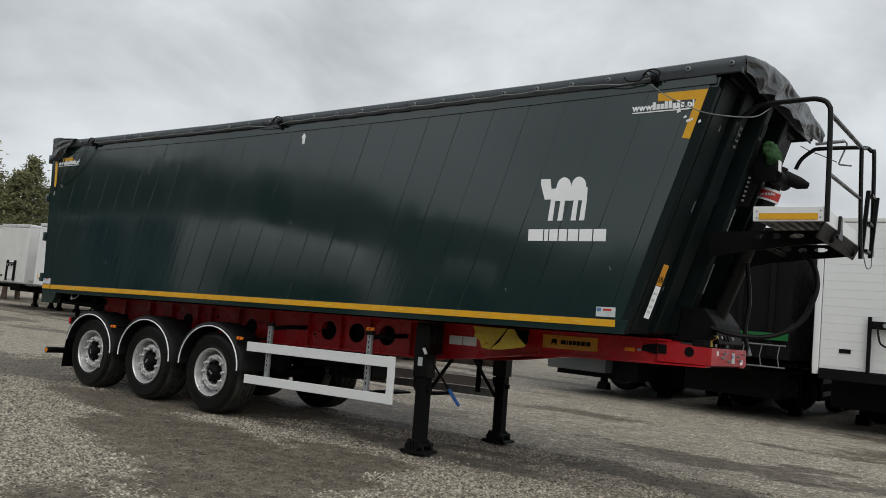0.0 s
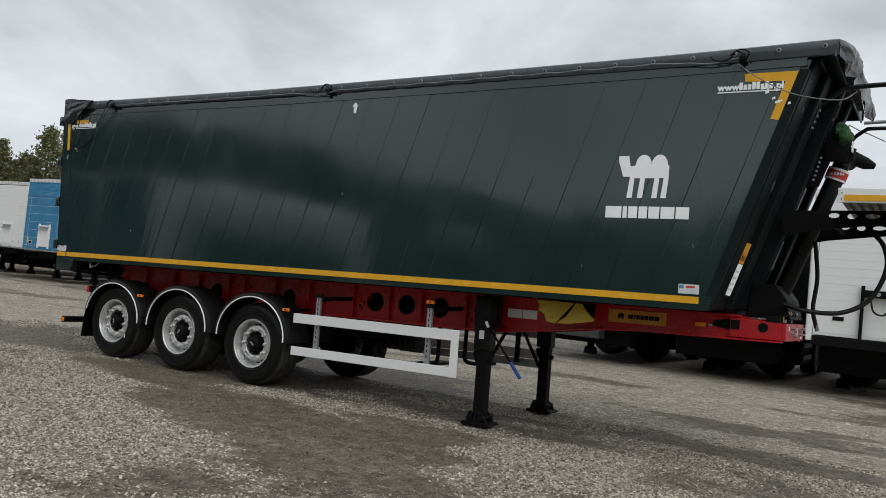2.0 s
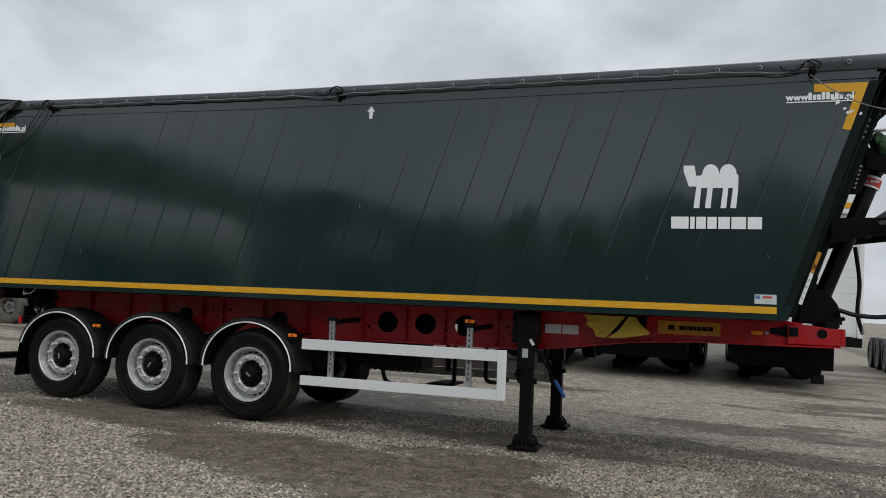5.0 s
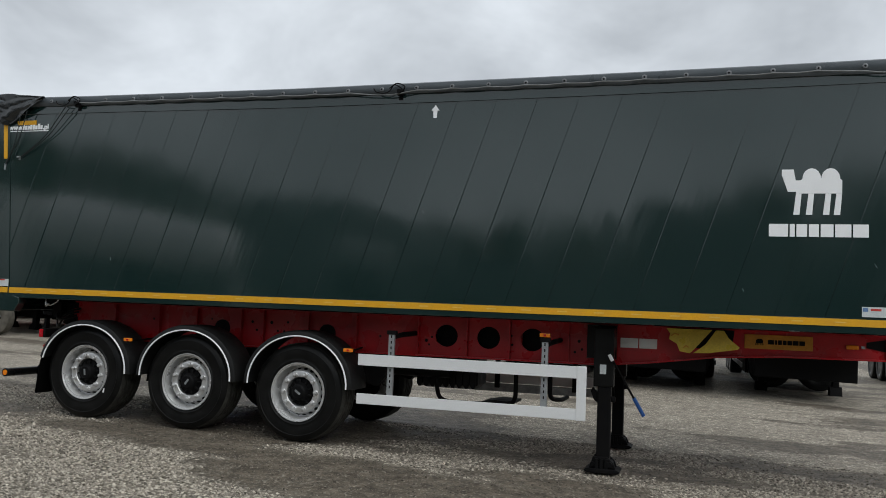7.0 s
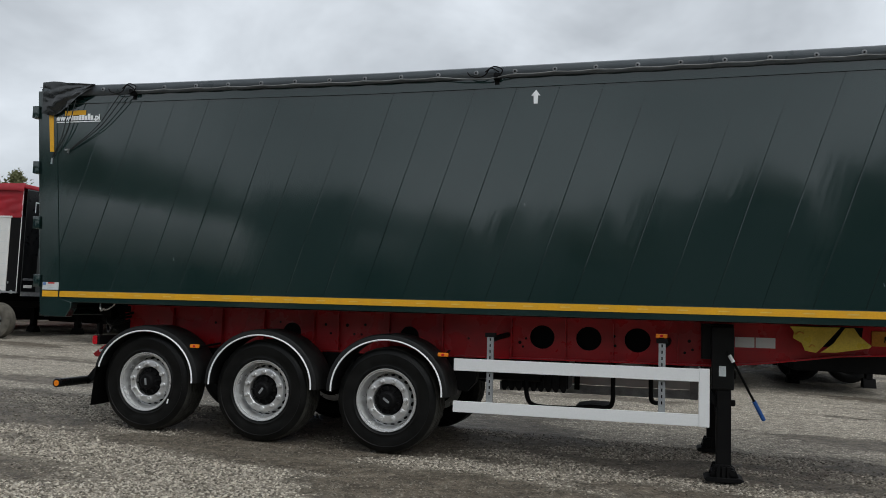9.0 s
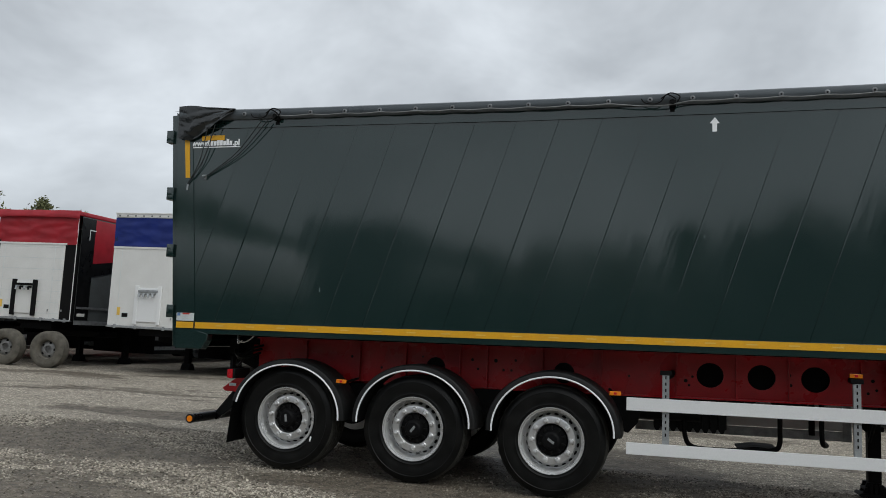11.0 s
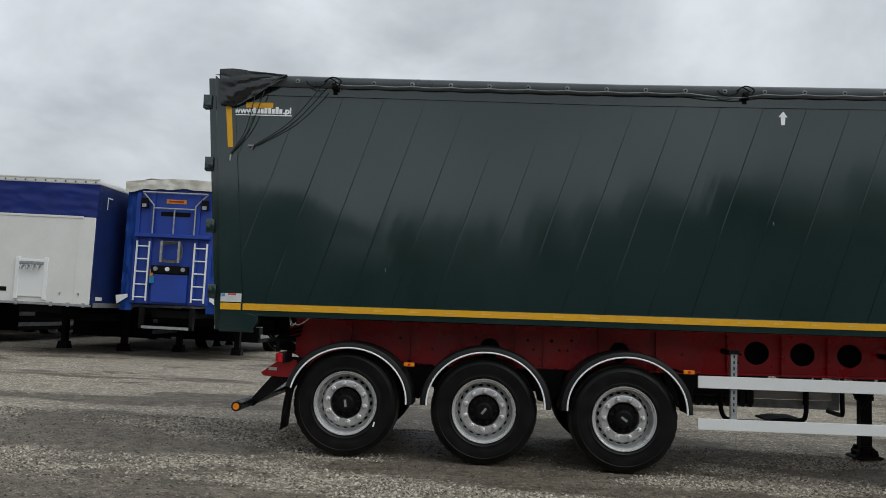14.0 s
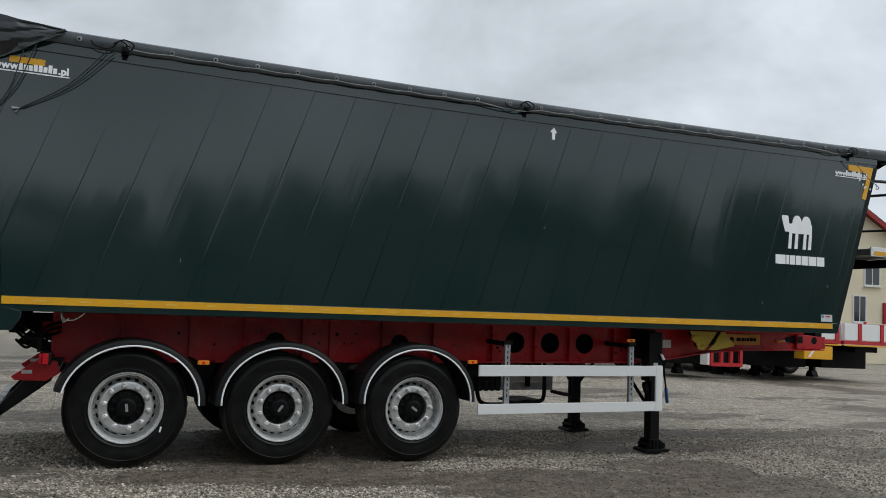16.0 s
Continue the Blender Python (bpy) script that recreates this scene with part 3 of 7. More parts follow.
part("clamp", prism([(-0.38, 2.445), (-0.33, 2.445), (-0.29, 2.26), (-0.31, 2.23), (-0.48, 2.235), (-0.50, 2.26), (-0.42, 2.28)], 9.622, 9.645, axis="x", bevel=0.004), "blackpaint", deck)
for z in (2.42, 2.33):
    part("clamp_bolt", tube([(9.6455, -0.355, z), (9.652, -0.355, z)], 0.012, 8), "galv", deck)
# the cover's crank on the far corner, held by a chain
crank = part("crank", tube([(9.04, 1.50, 3.54), (9.33, 1.50, 3.552)], 0.020, 12), "galv", tipper, "galvanised cover crank", smooth=True)
part("crank_arm", tube(smooth_line([(9.33, 1.50, 3.552), (9.353, 1.50, 3.514), (9.32, 1.50, 3.42), (9.281, 1.50, 3.310), (9.32, 1.50, 3.292), (9.405, 1.50, 3.277)], 4), 0.009, 8), "dullsteel", crank, smooth=True)
part("crank_chain", tube(smooth_line([(8.886, 1.50, 3.525), (9.0, 1.50, 3.455), (9.11, 1.50, 3.405), (9.26, 1.50, 3.325)], 5), 0.006, 6), "dullsteel", crank, smooth=True)

# tarpaulin cover: low arch with overhanging edges, sagging between the ends
SAG = along([(-1.3, -0.022), (0.0, -0.038), (2.5, -0.050), (5.0, -0.036), (7.0, -0.018), (8.0, -0.005), (9.0, 0.018)])
grid = []
cover_xs = np.linspace(rear_x(3.6) + 0.0, front_x(3.6) + 0.168, 60)
for i, x in enumerate(cover_xs):
    row = []
    for j in range(25):
        u = j / 24
        y = -1.315 + 2.63 * u
        wave = 0.012 * math.sin(x * 7.9) * math.sin(math.pi * u) + 0.01 * noise.noise(Vector((x * 2.0, y * 1.5, 0)))
        z = 3.622 + 0.12 * math.sin(math.pi * u) ** 0.8 + wave * (0 if j in (0, 24) else 1)
        row.append((x, y, z + SAG(x)))
    grid.append(row)
cover = part("cover", sheet(grid), "tarp", tipper, "dark grey roll tarpaulin cover", smooth=True)
for side in (-1, 1):
    g = []
    for i, x in enumerate(np.linspace(rear_x(3.6) + 0.07, front_x(3.6) + 0.17, 160)):
        w = 0.004 * noise.noise(Vector((x * 2.0, side, 0))) + 0.0015 * math.sin(x * 15.8)
        d = SAG(x)
        g.append([(x, side * 1.30, 3.632 + d), (x, side * (1.322 + w * 0.5), 3.618 + d), (x, side * (1.328 + w), 3.585 + d), (x, side * (1.318 + w * 1.5), 3.55 + d), (x, side * (1.30 + w), 3.512 + w + d * 0.6), (x, side * 1.27, 3.51 + d * 0.6)])
    part("cover_edge", sheet(g), "tarp", cover, smooth=True)
# eyelet rivets along the edge
for k in range(27):
    x = -0.55 + 0.365 * k
    ez = 3.572 + SAG(x)
    bm = lathe([(0.014, -0.007), (0.021, -0.005), (0.024, 0.0), (0.0125, 0.001)], 14, None, (x, -1.329, ez))
    eye = part("eyelet", bm, "dullsteel", cover, smooth=True)
    part("eye", lathe([(0.009, -0.0085), (0.009, -0.0065)], 10, None, (x, -1.329, ez)), "black", eye)
# rope along the edge
pts = []
for i in range(130):
    x = -0.2 + 8.45 * i / 129
    sag = 0.02 * abs(math.sin((x + 0.55) / 0.365 * math.pi))
    dip = 0.05 * math.exp(-((x - 3.5) / 0.22) ** 2) + 0.05 * math.exp(-((x - 8.0) / 0.25) ** 2)
    pts.append((x, -1.345, 3.548 + SAG(x) - sag * 0.5 - dip * 0.7))
part("edge_rope", tube(pts, 0.0065, 6), "cable", cover, smooth=True)
# front flap of the cover: pulled forward over the bow, then hanging in folds
def crease(x, y, seed):
    """Sharp-ridged folds between soft hollows."""
    return 0.5 - abs(noise.noise(Vector((x, y, seed)))) * 1.6


g = []
for i in range(130):
    u = i / 129
    y = -1.325 + 2.65 * u
    row = []
    near = min(1.0, u / 0.14)
    push = 0.004 + 0.085 * near
    top_z = 3.640 + 0.115 * math.sin(math.pi * u) ** 0.8 + 0.012 * crease(y * 1.7, 2.0, 0.0)
    drop = 0.12 + 0.14 * near - 0.10 * max(0.0, u - 0.75) / 0.25 + 0.05 * noise.noise(Vector((y * 2.2, 7.0, 0))) + 0.02 * noise.noise(Vector((y * 6.0, 1.0, 0)))
    for j in range(36):
        s = j / 35
        fold = 0.075 * crease(y * 1.55 + s * 0.9, s * 0.6 - y * 0.3, 3.0) + 0.018 * crease(y * 4.2 - s * 2.4, s * 1.2, 1.0) + 0.004 * noise.noise(Vector((y * 14, s * 7, 1.0)))
        fwd, dn = min(1.0, s / 0.3), max(0.0, (s - 0.15) / 0.85)
        row.append((front_x(3.6) + 0.170 + push * (math.sin(fwd * 1.5708) - 0.45 * dn) + fold * min(1.0, s * 2.5) * (0.15 + 0.85 * near), y + 0.05 * dn * (1 - near), top_z - 0.015 * fwd - drop * dn))
    g.append(row)
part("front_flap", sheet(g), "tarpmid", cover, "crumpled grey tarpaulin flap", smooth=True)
arch = [(-1.31, 3.50)] + [(-1.31 + 2.62 * k / 24, 3.615 + 0.115 * math.sin(math.pi * k / 24) ** 0.8) for k in range(25)] + [(1.31, 3.50)]
part("cover_end", prism(arch, front_x(3.6) + 0.140, front_x(3.6) + 0.155, axis="x"), "tarp", cover)
# rear corner flap, tied down
FLAP_LOW = along([(0.0, 3.315), (0.21, 3.285), (0.50, 3.375), (0.77, 3.475), (1.0, 3.565)])
FLAP_TOP = along([(0.0, 3.648), (0.2, 3.655), (0.5, 3.632), (1.0, 3.605)])
g = []
for i in range(56):
    u = i / 55
    row = []
    for j in range(40):
        s = j / 39
        x = -1.31 + 0.655 * u
        low = FLAP_LOW(u)
        z = FLAP_TOP(u) - (FLAP_TOP(u) - low) * s
        ang = math.atan2(s - 0.25, 1.12 - u)
        f = 0.050 * crease(ang * 1.5 + 0.4 * u, u * 0.7, 2.3) + 0.022 * noise.noise(Vector((ang * 2.6, u * 1.5, 6.0))) + 0.005 * noise.noise(Vector((u * 9 - s * 4, s * 7.0, 2.0)))
        row.append((x + 0.03 * noise.noise(Vector((u * 5, s * 5, 9.0))) * min(1.0, u * 4), -1.325 - 0.02 * math.sin(math.pi * min(1.0, s * 1.2)) * min(1, u * 5) + f * min(1, s * 4) * min(1, 0.3 + 3 * u), z))
    g.append(row)
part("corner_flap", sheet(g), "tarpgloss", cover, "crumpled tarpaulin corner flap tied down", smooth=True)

# cover latches with their loops
for x in (-0.19, 3.66, 8.28):
    lz = Matrix.Translation((0, 0, SAG(x) * 0.7))
    bm = box(x - 0.028, x + 0.03, -1.345, -1.285, 3.49, 3.55, 0.008)
    tube([(x, -1.345, 3.525), (x, -1.370, 3.525)], 0.022, 12, bm)
    tube(smooth_line([(x + 0.03, -1.36, 3.55), (x - 0.05, -1.365, 3.59), (x - 0.10, -1.36, 3.53), (x - 0.16, -1.36, 3.51), (x - 0.24, -1.36, 3.525), (x - 0.27, -1.36, 3.56)], 4), 0.0055, 8, bm)
    tube(smooth_line([(x - 0.10, -1.365, 3.555), (x - 0.02, -1.375, 3.60), (x + 0.06, -1.37, 3.57), (x + 0.04, -1.365, 3.52)], 4), 0.006, 8, bm)
    latch = part("cover_latch", bm, "black", cover, "black cover tensioning latch", smooth=True, at=lz)
    part("plate", box(x - 0.022, x + 0.018, -1.2895, -1.284, 3.455, 3.487), "black", latch)
# straps at the rear corner
for a, b in (((-0.33, -1.35, 3.47), (-0.955, -1.29, 2.915)), ((-0.27, -1.35, 3.46), (-0.93, -1.29, 2.92)), ((-0.86, -1.35, 3.44), (-1.17, -1.29, 2.83)), ((-0.95, -1.35, 3.38), (-1.175, -1.29, 2.83)),):
    a, b = Vector(a), Vector(b)
    mid = (a + b) / 2 + Vector((0.03, 0, -0.045))
    part("tie_strap", tube(smooth_line([a, mid, b], 6), 0.0048, 6), "ropedark", cover, smooth=True)
part("strap_hook", tube([(-1.005, -1.29, 2.915), (-0.955, -1.305, 2.915), (-0.975, -1.285, 2.885)], 0.012, 8), "galv", cover)
part("strap_hook", tube([(-1.172, -1.285, 2.84), (-1.177, -1.285, 2.77)], 0.009, 8), "galv", cover)

# marks on the near side
FACE = SIDE - 0.0045
part("yellow_tape", box(-0.985, 8.02, SIDE - 0.0085, SIDE - 0.0045, 1.353, 1.415), "yellow", body, "yellow reflective tape along the sill")
part("yellow_tape", box(-1.197, -1.003, SIDE - 0.013, SIDE - 0.0085, 1.353, 1.415), "yellow", body)
for k in range(26):
    x = -0.75 + 0.335 * k
    part("tape_mark", box(x, x + 0.09, SIDE - 0.0098, SIDE - 0.0086, 1.379, 1.390), "yellowlight", body)
part("data_label", box(-1.197, -1.0, SIDE - 0.0135, SIDE - 0.0085, 1.426, 1.506), "labelgrey", body)
part("data_label", box(7.835, 8.018, SIDE - 0.006, SIDE - 0.0025, 1.437, 1.522), "labelgrey", body)
for x in (-1.19, 7.842):
    part("print_block", box(x, x + 0.035, SIDE - 0.0150, SIDE - 0.0138, 1.475, 1.505) if x < 0 else box(x, x + 0.04, SIDE - 0.0075, SIDE - 0.0063, 1.482, 1.513), "blueprint", body)
    for i in range(2):
        z = 1.45 + 0.018 * i
        part("print_bar", box(x + 0.05, x + 0.15, SIDE - 0.0150, SIDE - 0.0138, z, z + 0.006) if x < 0 else box(x + 0.05, x + 0.15, SIDE - 0.0075, SIDE - 0.0063, z + 0.01, z + 0.016), "labelgrey", body)
    part("print_bar", box(x + 0.06, x + 0.14, SIDE - 0.0150, SIDE - 0.0138, 1.49, 1.505) if x < 0 else box(x + 0.06, x + 0.14, SIDE - 0.0075, SIDE - 0.0063, 1.49, 1.508), "labelred", body)
# yellow corner marks
part("corner_mark", prism([(8.30, 3.337), (8.637, 3.325), (8.531, 2.998), (8.598, 2.984), (8.737, 3.406), (8.30, 3.407)], FACE - 0.002, FACE + 0.004), "yellow", body)
part("corner_mark", box(-1.05, -0.79, FACE - 0.002, FACE + 0.004, 3.29, 3.34), "yellow", body)
part("corner_mark", prism([(-1.205, 2.90), (-1.155, 2.90), (-1.19, 3.30), (-1.245, 3.30)], SIDE - 0.0125, SIDE - 0.0085), "yellow", body)
# white arrow
part("white_arrow", prism([(4.0, 3.235), (4.035, 3.235), (4.04, 3.31), (4.06, 3.31), (4.02, 3.365), (3.975, 3.31), (3.997, 3.31)], FACE, FACE + 0.003), "whitefilm", body)
# dealer's writing: the name itself as bars
for x0, z0 in ((8.07, 3.265), (-1.165, 3.235)):
    tm = Matrix.Translation((x0, FACE - 0.001 - (0.001 if x0 < 0 else 0), z0)) @ Matrix.Rotation(radians(90), 4, "X")
    writing("www.", 0.085, "whitefilm", body, tm)
    writing(".pl", 0.085, "whitefilm", body, tm @ Matrix.Translation((0.475, 0, 0)))
    for i in range(8):
        x = x0 + 0.185 + 0.036 * i
        tall = i in (0, 3, 4, 6)
        part("name_bar", box(x, x + 0.029, FACE - 0.0015, FACE + 0.002, z0, z0 + (0.066 if tall else 0.046)), "whitefilm", body)
    part("underline", box(x0, x0 + 0.56, FACE - 0.0015, FACE + 0.002, z0 - 0.022, z0 - 0.012), "whitefilm", body)
# torn sticker scraps beside the front corner mark
for x, z, w, h in ((8.44, 3.255, 0.05, 0.03), (8.475, 3.215, 0.035, 0.05), (8.535, 3.165, 0.03, 0.028), (8.56, 3.13, 0.045, 0.03), (8.60, 3.145, 0.022, 0.02), (8.665, 3.115, 0.025, 0.03)):
    part("sticker_scrap", prism([(x, z), (x + w, z + 0.25 * h), (x + 0.8 * w, z + h), (x + 0.1 * w, z + 0.7 * h)], FACE - 0.0035, FACE - 0.0022), "whitefilm", body)
# a few scratches in the paint
for x, z, dx, dz in ((3.93, 2.32, 0.008, -0.03), (6.9, 1.62, -0.01, 0.03), (7.95, 1.85, -0.02, 0.035), (0.35, 1.75, 0.002, 0.04)):
    part("scratch", prism([(x, z), (x + 0.003, z), (x + dx + 0.002, z + dz), (x + dx, z + dz)], FACE + 0.001, FACE + 0.0035), "galv", body)
# emblem over the maker's name: plain shapes
def white_shape(pts, name="emblem"):
    part(name, prism(pts, FACE - 0.001, FACE + 0.003), "whitefilm", body)


EX, EZ = 7.19, 2.295
def em(pts):
    return [(EX + x, EZ + z) for x, z in pts]


# a two-arched block on four tapering bars, a small block at its corner
arch = [(0.40 + 0.075 * math.cos(a), 0.31 + 0.095 * math.sin(a)) for a in np.linspace(0.0, math.pi, 9)]
arch += [(0.25 + 0.075 * math.cos(a), 0.31 + 0.095 * math.sin(a)) for a in np.linspace(0.0, math.pi, 9)]
white_shape(em([(0.125, 0.185), (0.49, 0.185), (0.49, 0.30)] + arch + [(0.16, 0.30), (0.125, 0.30)]))
white_shape(em([(0.01, 0.345), (0.06, 0.20), (0.1245, 0.20), (0.1245, 0.29), (0.105, 0.395), (0.01, 0.395)]))
for x in (0.125, 0.225, 0.36, 0.445):
    white_shape(em([(x - 0.02, 0.0), (x + 0.03, 0.0), (x + 0.045, 0.184), (x, 0.184)]))
# maker's name as solid blocks
nx = 7.10
for w in (0.155, 0.04, 0.085, 0.08, 0.10, 0.125, 0.12):
    part("name_block", prism([(nx, 2.105), (nx + w, 2.105), (nx + w, 2.215), (nx, 2.215)], FACE - 0.001, FACE + 0.003), "whitefilm", body)
    nx += w + 0.0135

# ---- chassis ----
# near and far rails: web plates end to end, tapering to the neck, with three round openings
RAIL_LOW = along([(-0.62, 0.95), (-0.50, 0.86), (5.62, 0.89), (6.05, 0.93), (6.7, 1.02), (7.3, 1.055), (8.62, 1.07)])
RAIL_HIGH = along([(-0.62, 1.27), (7.3, 1.27), (8.25, 1.265), (8.62, 1.235)])
RAIL_STOPS = (-0.62, -0.50, 0.9, 2.2, 3.0, 3.79, 4.24, 4.70, 5.16, 5.62, 6.05, 6.7, 7.3, 8.25, 8.62)
RAIL_HOLES = ((4.018, 1.089, 0.122, 0.115), (4.469, 1.089, 0.122, 0.115), (4.928, 1.09, 0.122, 0.115))

chassis = part("chassis", box(-0.60, 8.30, -0.45, 0.45, 1.255, 1.275), "red", tipper, "red welded steel chassis")
for y in (-0.55, 0.55):
    for bm in holed_plates(RAIL_STOPS, RAIL_LOW, RAIL_HIGH, RAIL_HOLES, y - 0.008, y + 0.008):
        part("web_plate", bm, "red", chassis)
    lo = [(-0.62, 0.95), (-0.50, 0.86), (5.62, 0.89), (6.05, 0.93), (6.7, 1.02), (7.3, 1.055), (8.62, 1.07)]
    for (ax, az), (bx, bz) in zip(lo, lo[1:]):
        part("rail_flange", prism([(ax, az - 0.014), (bx, bz - 0.014), (bx, bz), (ax, az)], y - 0.07, y + 0.07), "red", chassis)
    part("rail_flange", box(-0.62, 8.25, y - 0.07, y + 0.07, 1.2705, 1.285), "red", chassis)
    for x in (-0.05, 0.55, 1.05, 1.62, 1.9, 2.45, 3.02, 3.72, 4.25, 4.70, 5.3):
        part("web_stiffener", box(x - 0.006, x + 0.006, y + (-0.062 if y < 0 else 0.009), y + (-0.009 if y < 0 else 0.062), 0.872 + 0.004 * x, 1.269), "red", chassis)
for x, z, r in ((0.45, 1.12, 0.014), (0.78, 1.02, 0.014), (1.22, 1.15, 0.011), (1.74, 1.14, 0.015), (1.80, 1.05, 0.013), (1.98, 1.14, 0.019), (2.06, 1.05, 0.013), (2.14, 1.05, 0.013), (2.18, 1.15, 0.014), (2.62, 1.13, 0.015),
                (3.28, 1.05, 0.012), (3.80, 1.03, 0.017), (3.83, 0.99, 0.012), (3.86, 1.07, 0.012), (4.71, 1.12, 0.014), (4.72, 1.03, 0.014), (5.40, 1.10, 0.016), (5.43, 1.02, 0.013), (5.36, 0.99, 0.013)):
    part("bolt_hole", lathe([(r, -0.0035), (r, 0.0)], 12, None, (x, -0.5585, z)), "black", chassis)
for x in (1.36, 2.66):
    bm = lathe([(0.10, -0.004), (0.10, 0.0)], 24, None, (x, -0.5585, 1.05))
    part("web_opening", bm, "black", chassis)
for x in np.arange(-0.7, 8.3, 0.9):
    part("cross_member", box(x, x + 0.08, -0.541, 0.541, 1.10, 1.20, 0.004), "red", chassis)
for a, b in ((-0.9, 5.5), (5.75, 6.0), (6.12, 6.3), (6.55, 6.9), (7.0, 7.35), (7.6, 8.1)):
    part("body_subframe", box(a, b, -0.48, 0.48, 1.2855, 1.309), "black", chassis)
# front end of the neck: closed box with a round hole, stickers and couplings
part("neck_box", prism([(8.16, 1.075), (8.62, 1.075), (8.62, 1.235), (8.16, 1.262)], -0.60, -0.56, bevel=0.004), "redclean", chassis)
part("neck_hole", lathe([(0.045, -0.003), (0.045, 0.0)], 20, None, (8.46, -0.602, 1.185)), "black", chassis)
part("neck_end", box(8.621, 8.66, -0.60, 0.52, 1.075, 1.235, 0.004), "redclean", chassis)
for y, z, w, h, mt in ((-0.45, 1.17, 0.05, 0.04, "whitefilm"), (0.02, 1.10, 0.10, 0.10, "labelgrey"), (0.30, 1.09, 0.09, 0.05, "whitefilm"), (0.02, 1.15, 0.05, 0.03, "blueprint")):
    part("sticker", box(8.6605, 8.663 + (0.001 if mt == "blueprint" else 0), y, y + w, z, z + h), mt, chassis)
for y, z in ((-0.3, 1.15), (-0.25, 1.19), (-0.1, 1.12), (0.2, 1.17), (0.25, 1.13), (0.4, 1.19)):
    part("coupling_bolt", tube([(8.66, y, z), (8.69, y, z)], 0.012, 8), "galv", chassis)
for y, mt, r in ((-0.52, "black", 0.020), (-0.44, "brass", 0.017), (-0.3, "chrome", 0.016), (-0.2, "black", 0.026), (-0.08, "black", 0.028), (0.05, "galv", 0.018)):
    part("air_coupling", tube([(8.60, y, 1.245), (8.60, y, 1.31), (8.66, y, 1.34)], r, 10), mt, chassis, smooth=True)
part("manifold", box(8.48, 8.60, -0.6, 0.3, 1.236, 1.30, 0.01), "black", chassis)
# kingpin plate under the neck
part("kingpin_plate", box(7.45, 8.61, -0.52, 0.52, 1.062, 1.074), "black", chassis)
# recess with side marker and amber light near the neck
part("dark_slot", box(8.17, 8.25, -0.6095, -0.605, 1.15, 1.235), "black", chassis)
part("dark_slot", prism([(8.00, 1.165), (8.158, 1.135), (8.158, 1.245), (8.00, 1.215)], -0.566, -0.5585), "black", chassis)
part("side_marker", box(7.83, 7.935, -0.585, -0.5585, 1.145, 1.185, 0.010), "amber", chassis, "amber side marker lamp")
part("side_marker", box(7.955, 7.99, -0.572, -0.5585, 1.155, 1.18, 0.004), "galv", chassis)
# maker's plate
plate = part("name_plate", box(6.955, 7.55, -0.580, -0.5585, 1.112, 1.245, 0.004), "orange", chassis, "orange plate with dark blocks")
for x, w in ((7.16, 0.055), (7.222, 0.018), (7.248, 0.035), (7.29, 0.033), (7.33, 0.04), (7.376, 0.05), (7.433, 0.048)):
    part("name_block", box(x, x + w, -0.5825, -0.581, 1.158, 1.200), "black", plate)
part("emblem", prism([(7.055, 1.165), (7.115, 1.165), (7.12, 1.19), (7.105, 1.206), (7.075, 1.206), (7.055, 1.195)], -0.5825, -0.581), "black", plate)
for x in (7.05, 7.068, 7.095, 7.112):
    part("emblem_bar", box(x, x + 0.009, -0.5825, -0.581, 1.148, 1.1645), "black", plate)
# white data plates
for x in (5.805, 5.985):
    part("data_plate", box(x, x + 0.17, -0.566, -0.559, 1.06, 1.155, 0.002), "whitefilm", chassis)
# yellow chock holder: two bent plates with a dark lens-shaped gap
holder = part("chock_holder", prism([(6.245, 1.272), (6.66, 1.272), (6.59, 1.19), (6.50, 1.085), (6.46, 1.045), (6.37, 1.06), (6.345, 1.13), (6.27, 1.17), (6.285, 1.22)], -0.80, -0.785, bevel=0.003), "yellowsheet", chassis, "bent yellow plastic chock holder")
part("holder_flap", prism([(6.69, 1.27), (6.76, 1.27), (6.80, 1.20), (6.90, 1.12), (6.88, 1.10), (6.62, 1.055), (6.49, 1.05), (6.60, 1.13)], -0.83, -0.815, bevel=0.003), "yellowsheet", holder)
part("holder_back", prism([(6.30, 1.275), (6.86, 1.275), (6.84, 1.13), (6.42, 1.08)], -0.70, -0.69), "black", holder)
for x0, z0, x1, z1 in ((6.29, 1.20, 6.36, 1.21), (6.40, 1.09, 6.45, 1.10), (6.74, 1.17, 6.80, 1.165)):
    part("fold", tube([(x0, -0.803, z0), ((x0 + x1) / 2, -0.806, (z0 + z1) / 2 + 0.02), (x1, -0.803, z1)], 0.006, 6), "orange", holder)
# black boxes added behind the round web openings to keep them dark
part("hole_backing", box(3.62, 4.74, -0.44, -0.34, 0.93, 1.255, 0.01), "black", chassis)
part("hole_backing", box(4.80, 5.40, -0.44, -0.34, 0.93, 1.255, 0.01), "black", chassis)

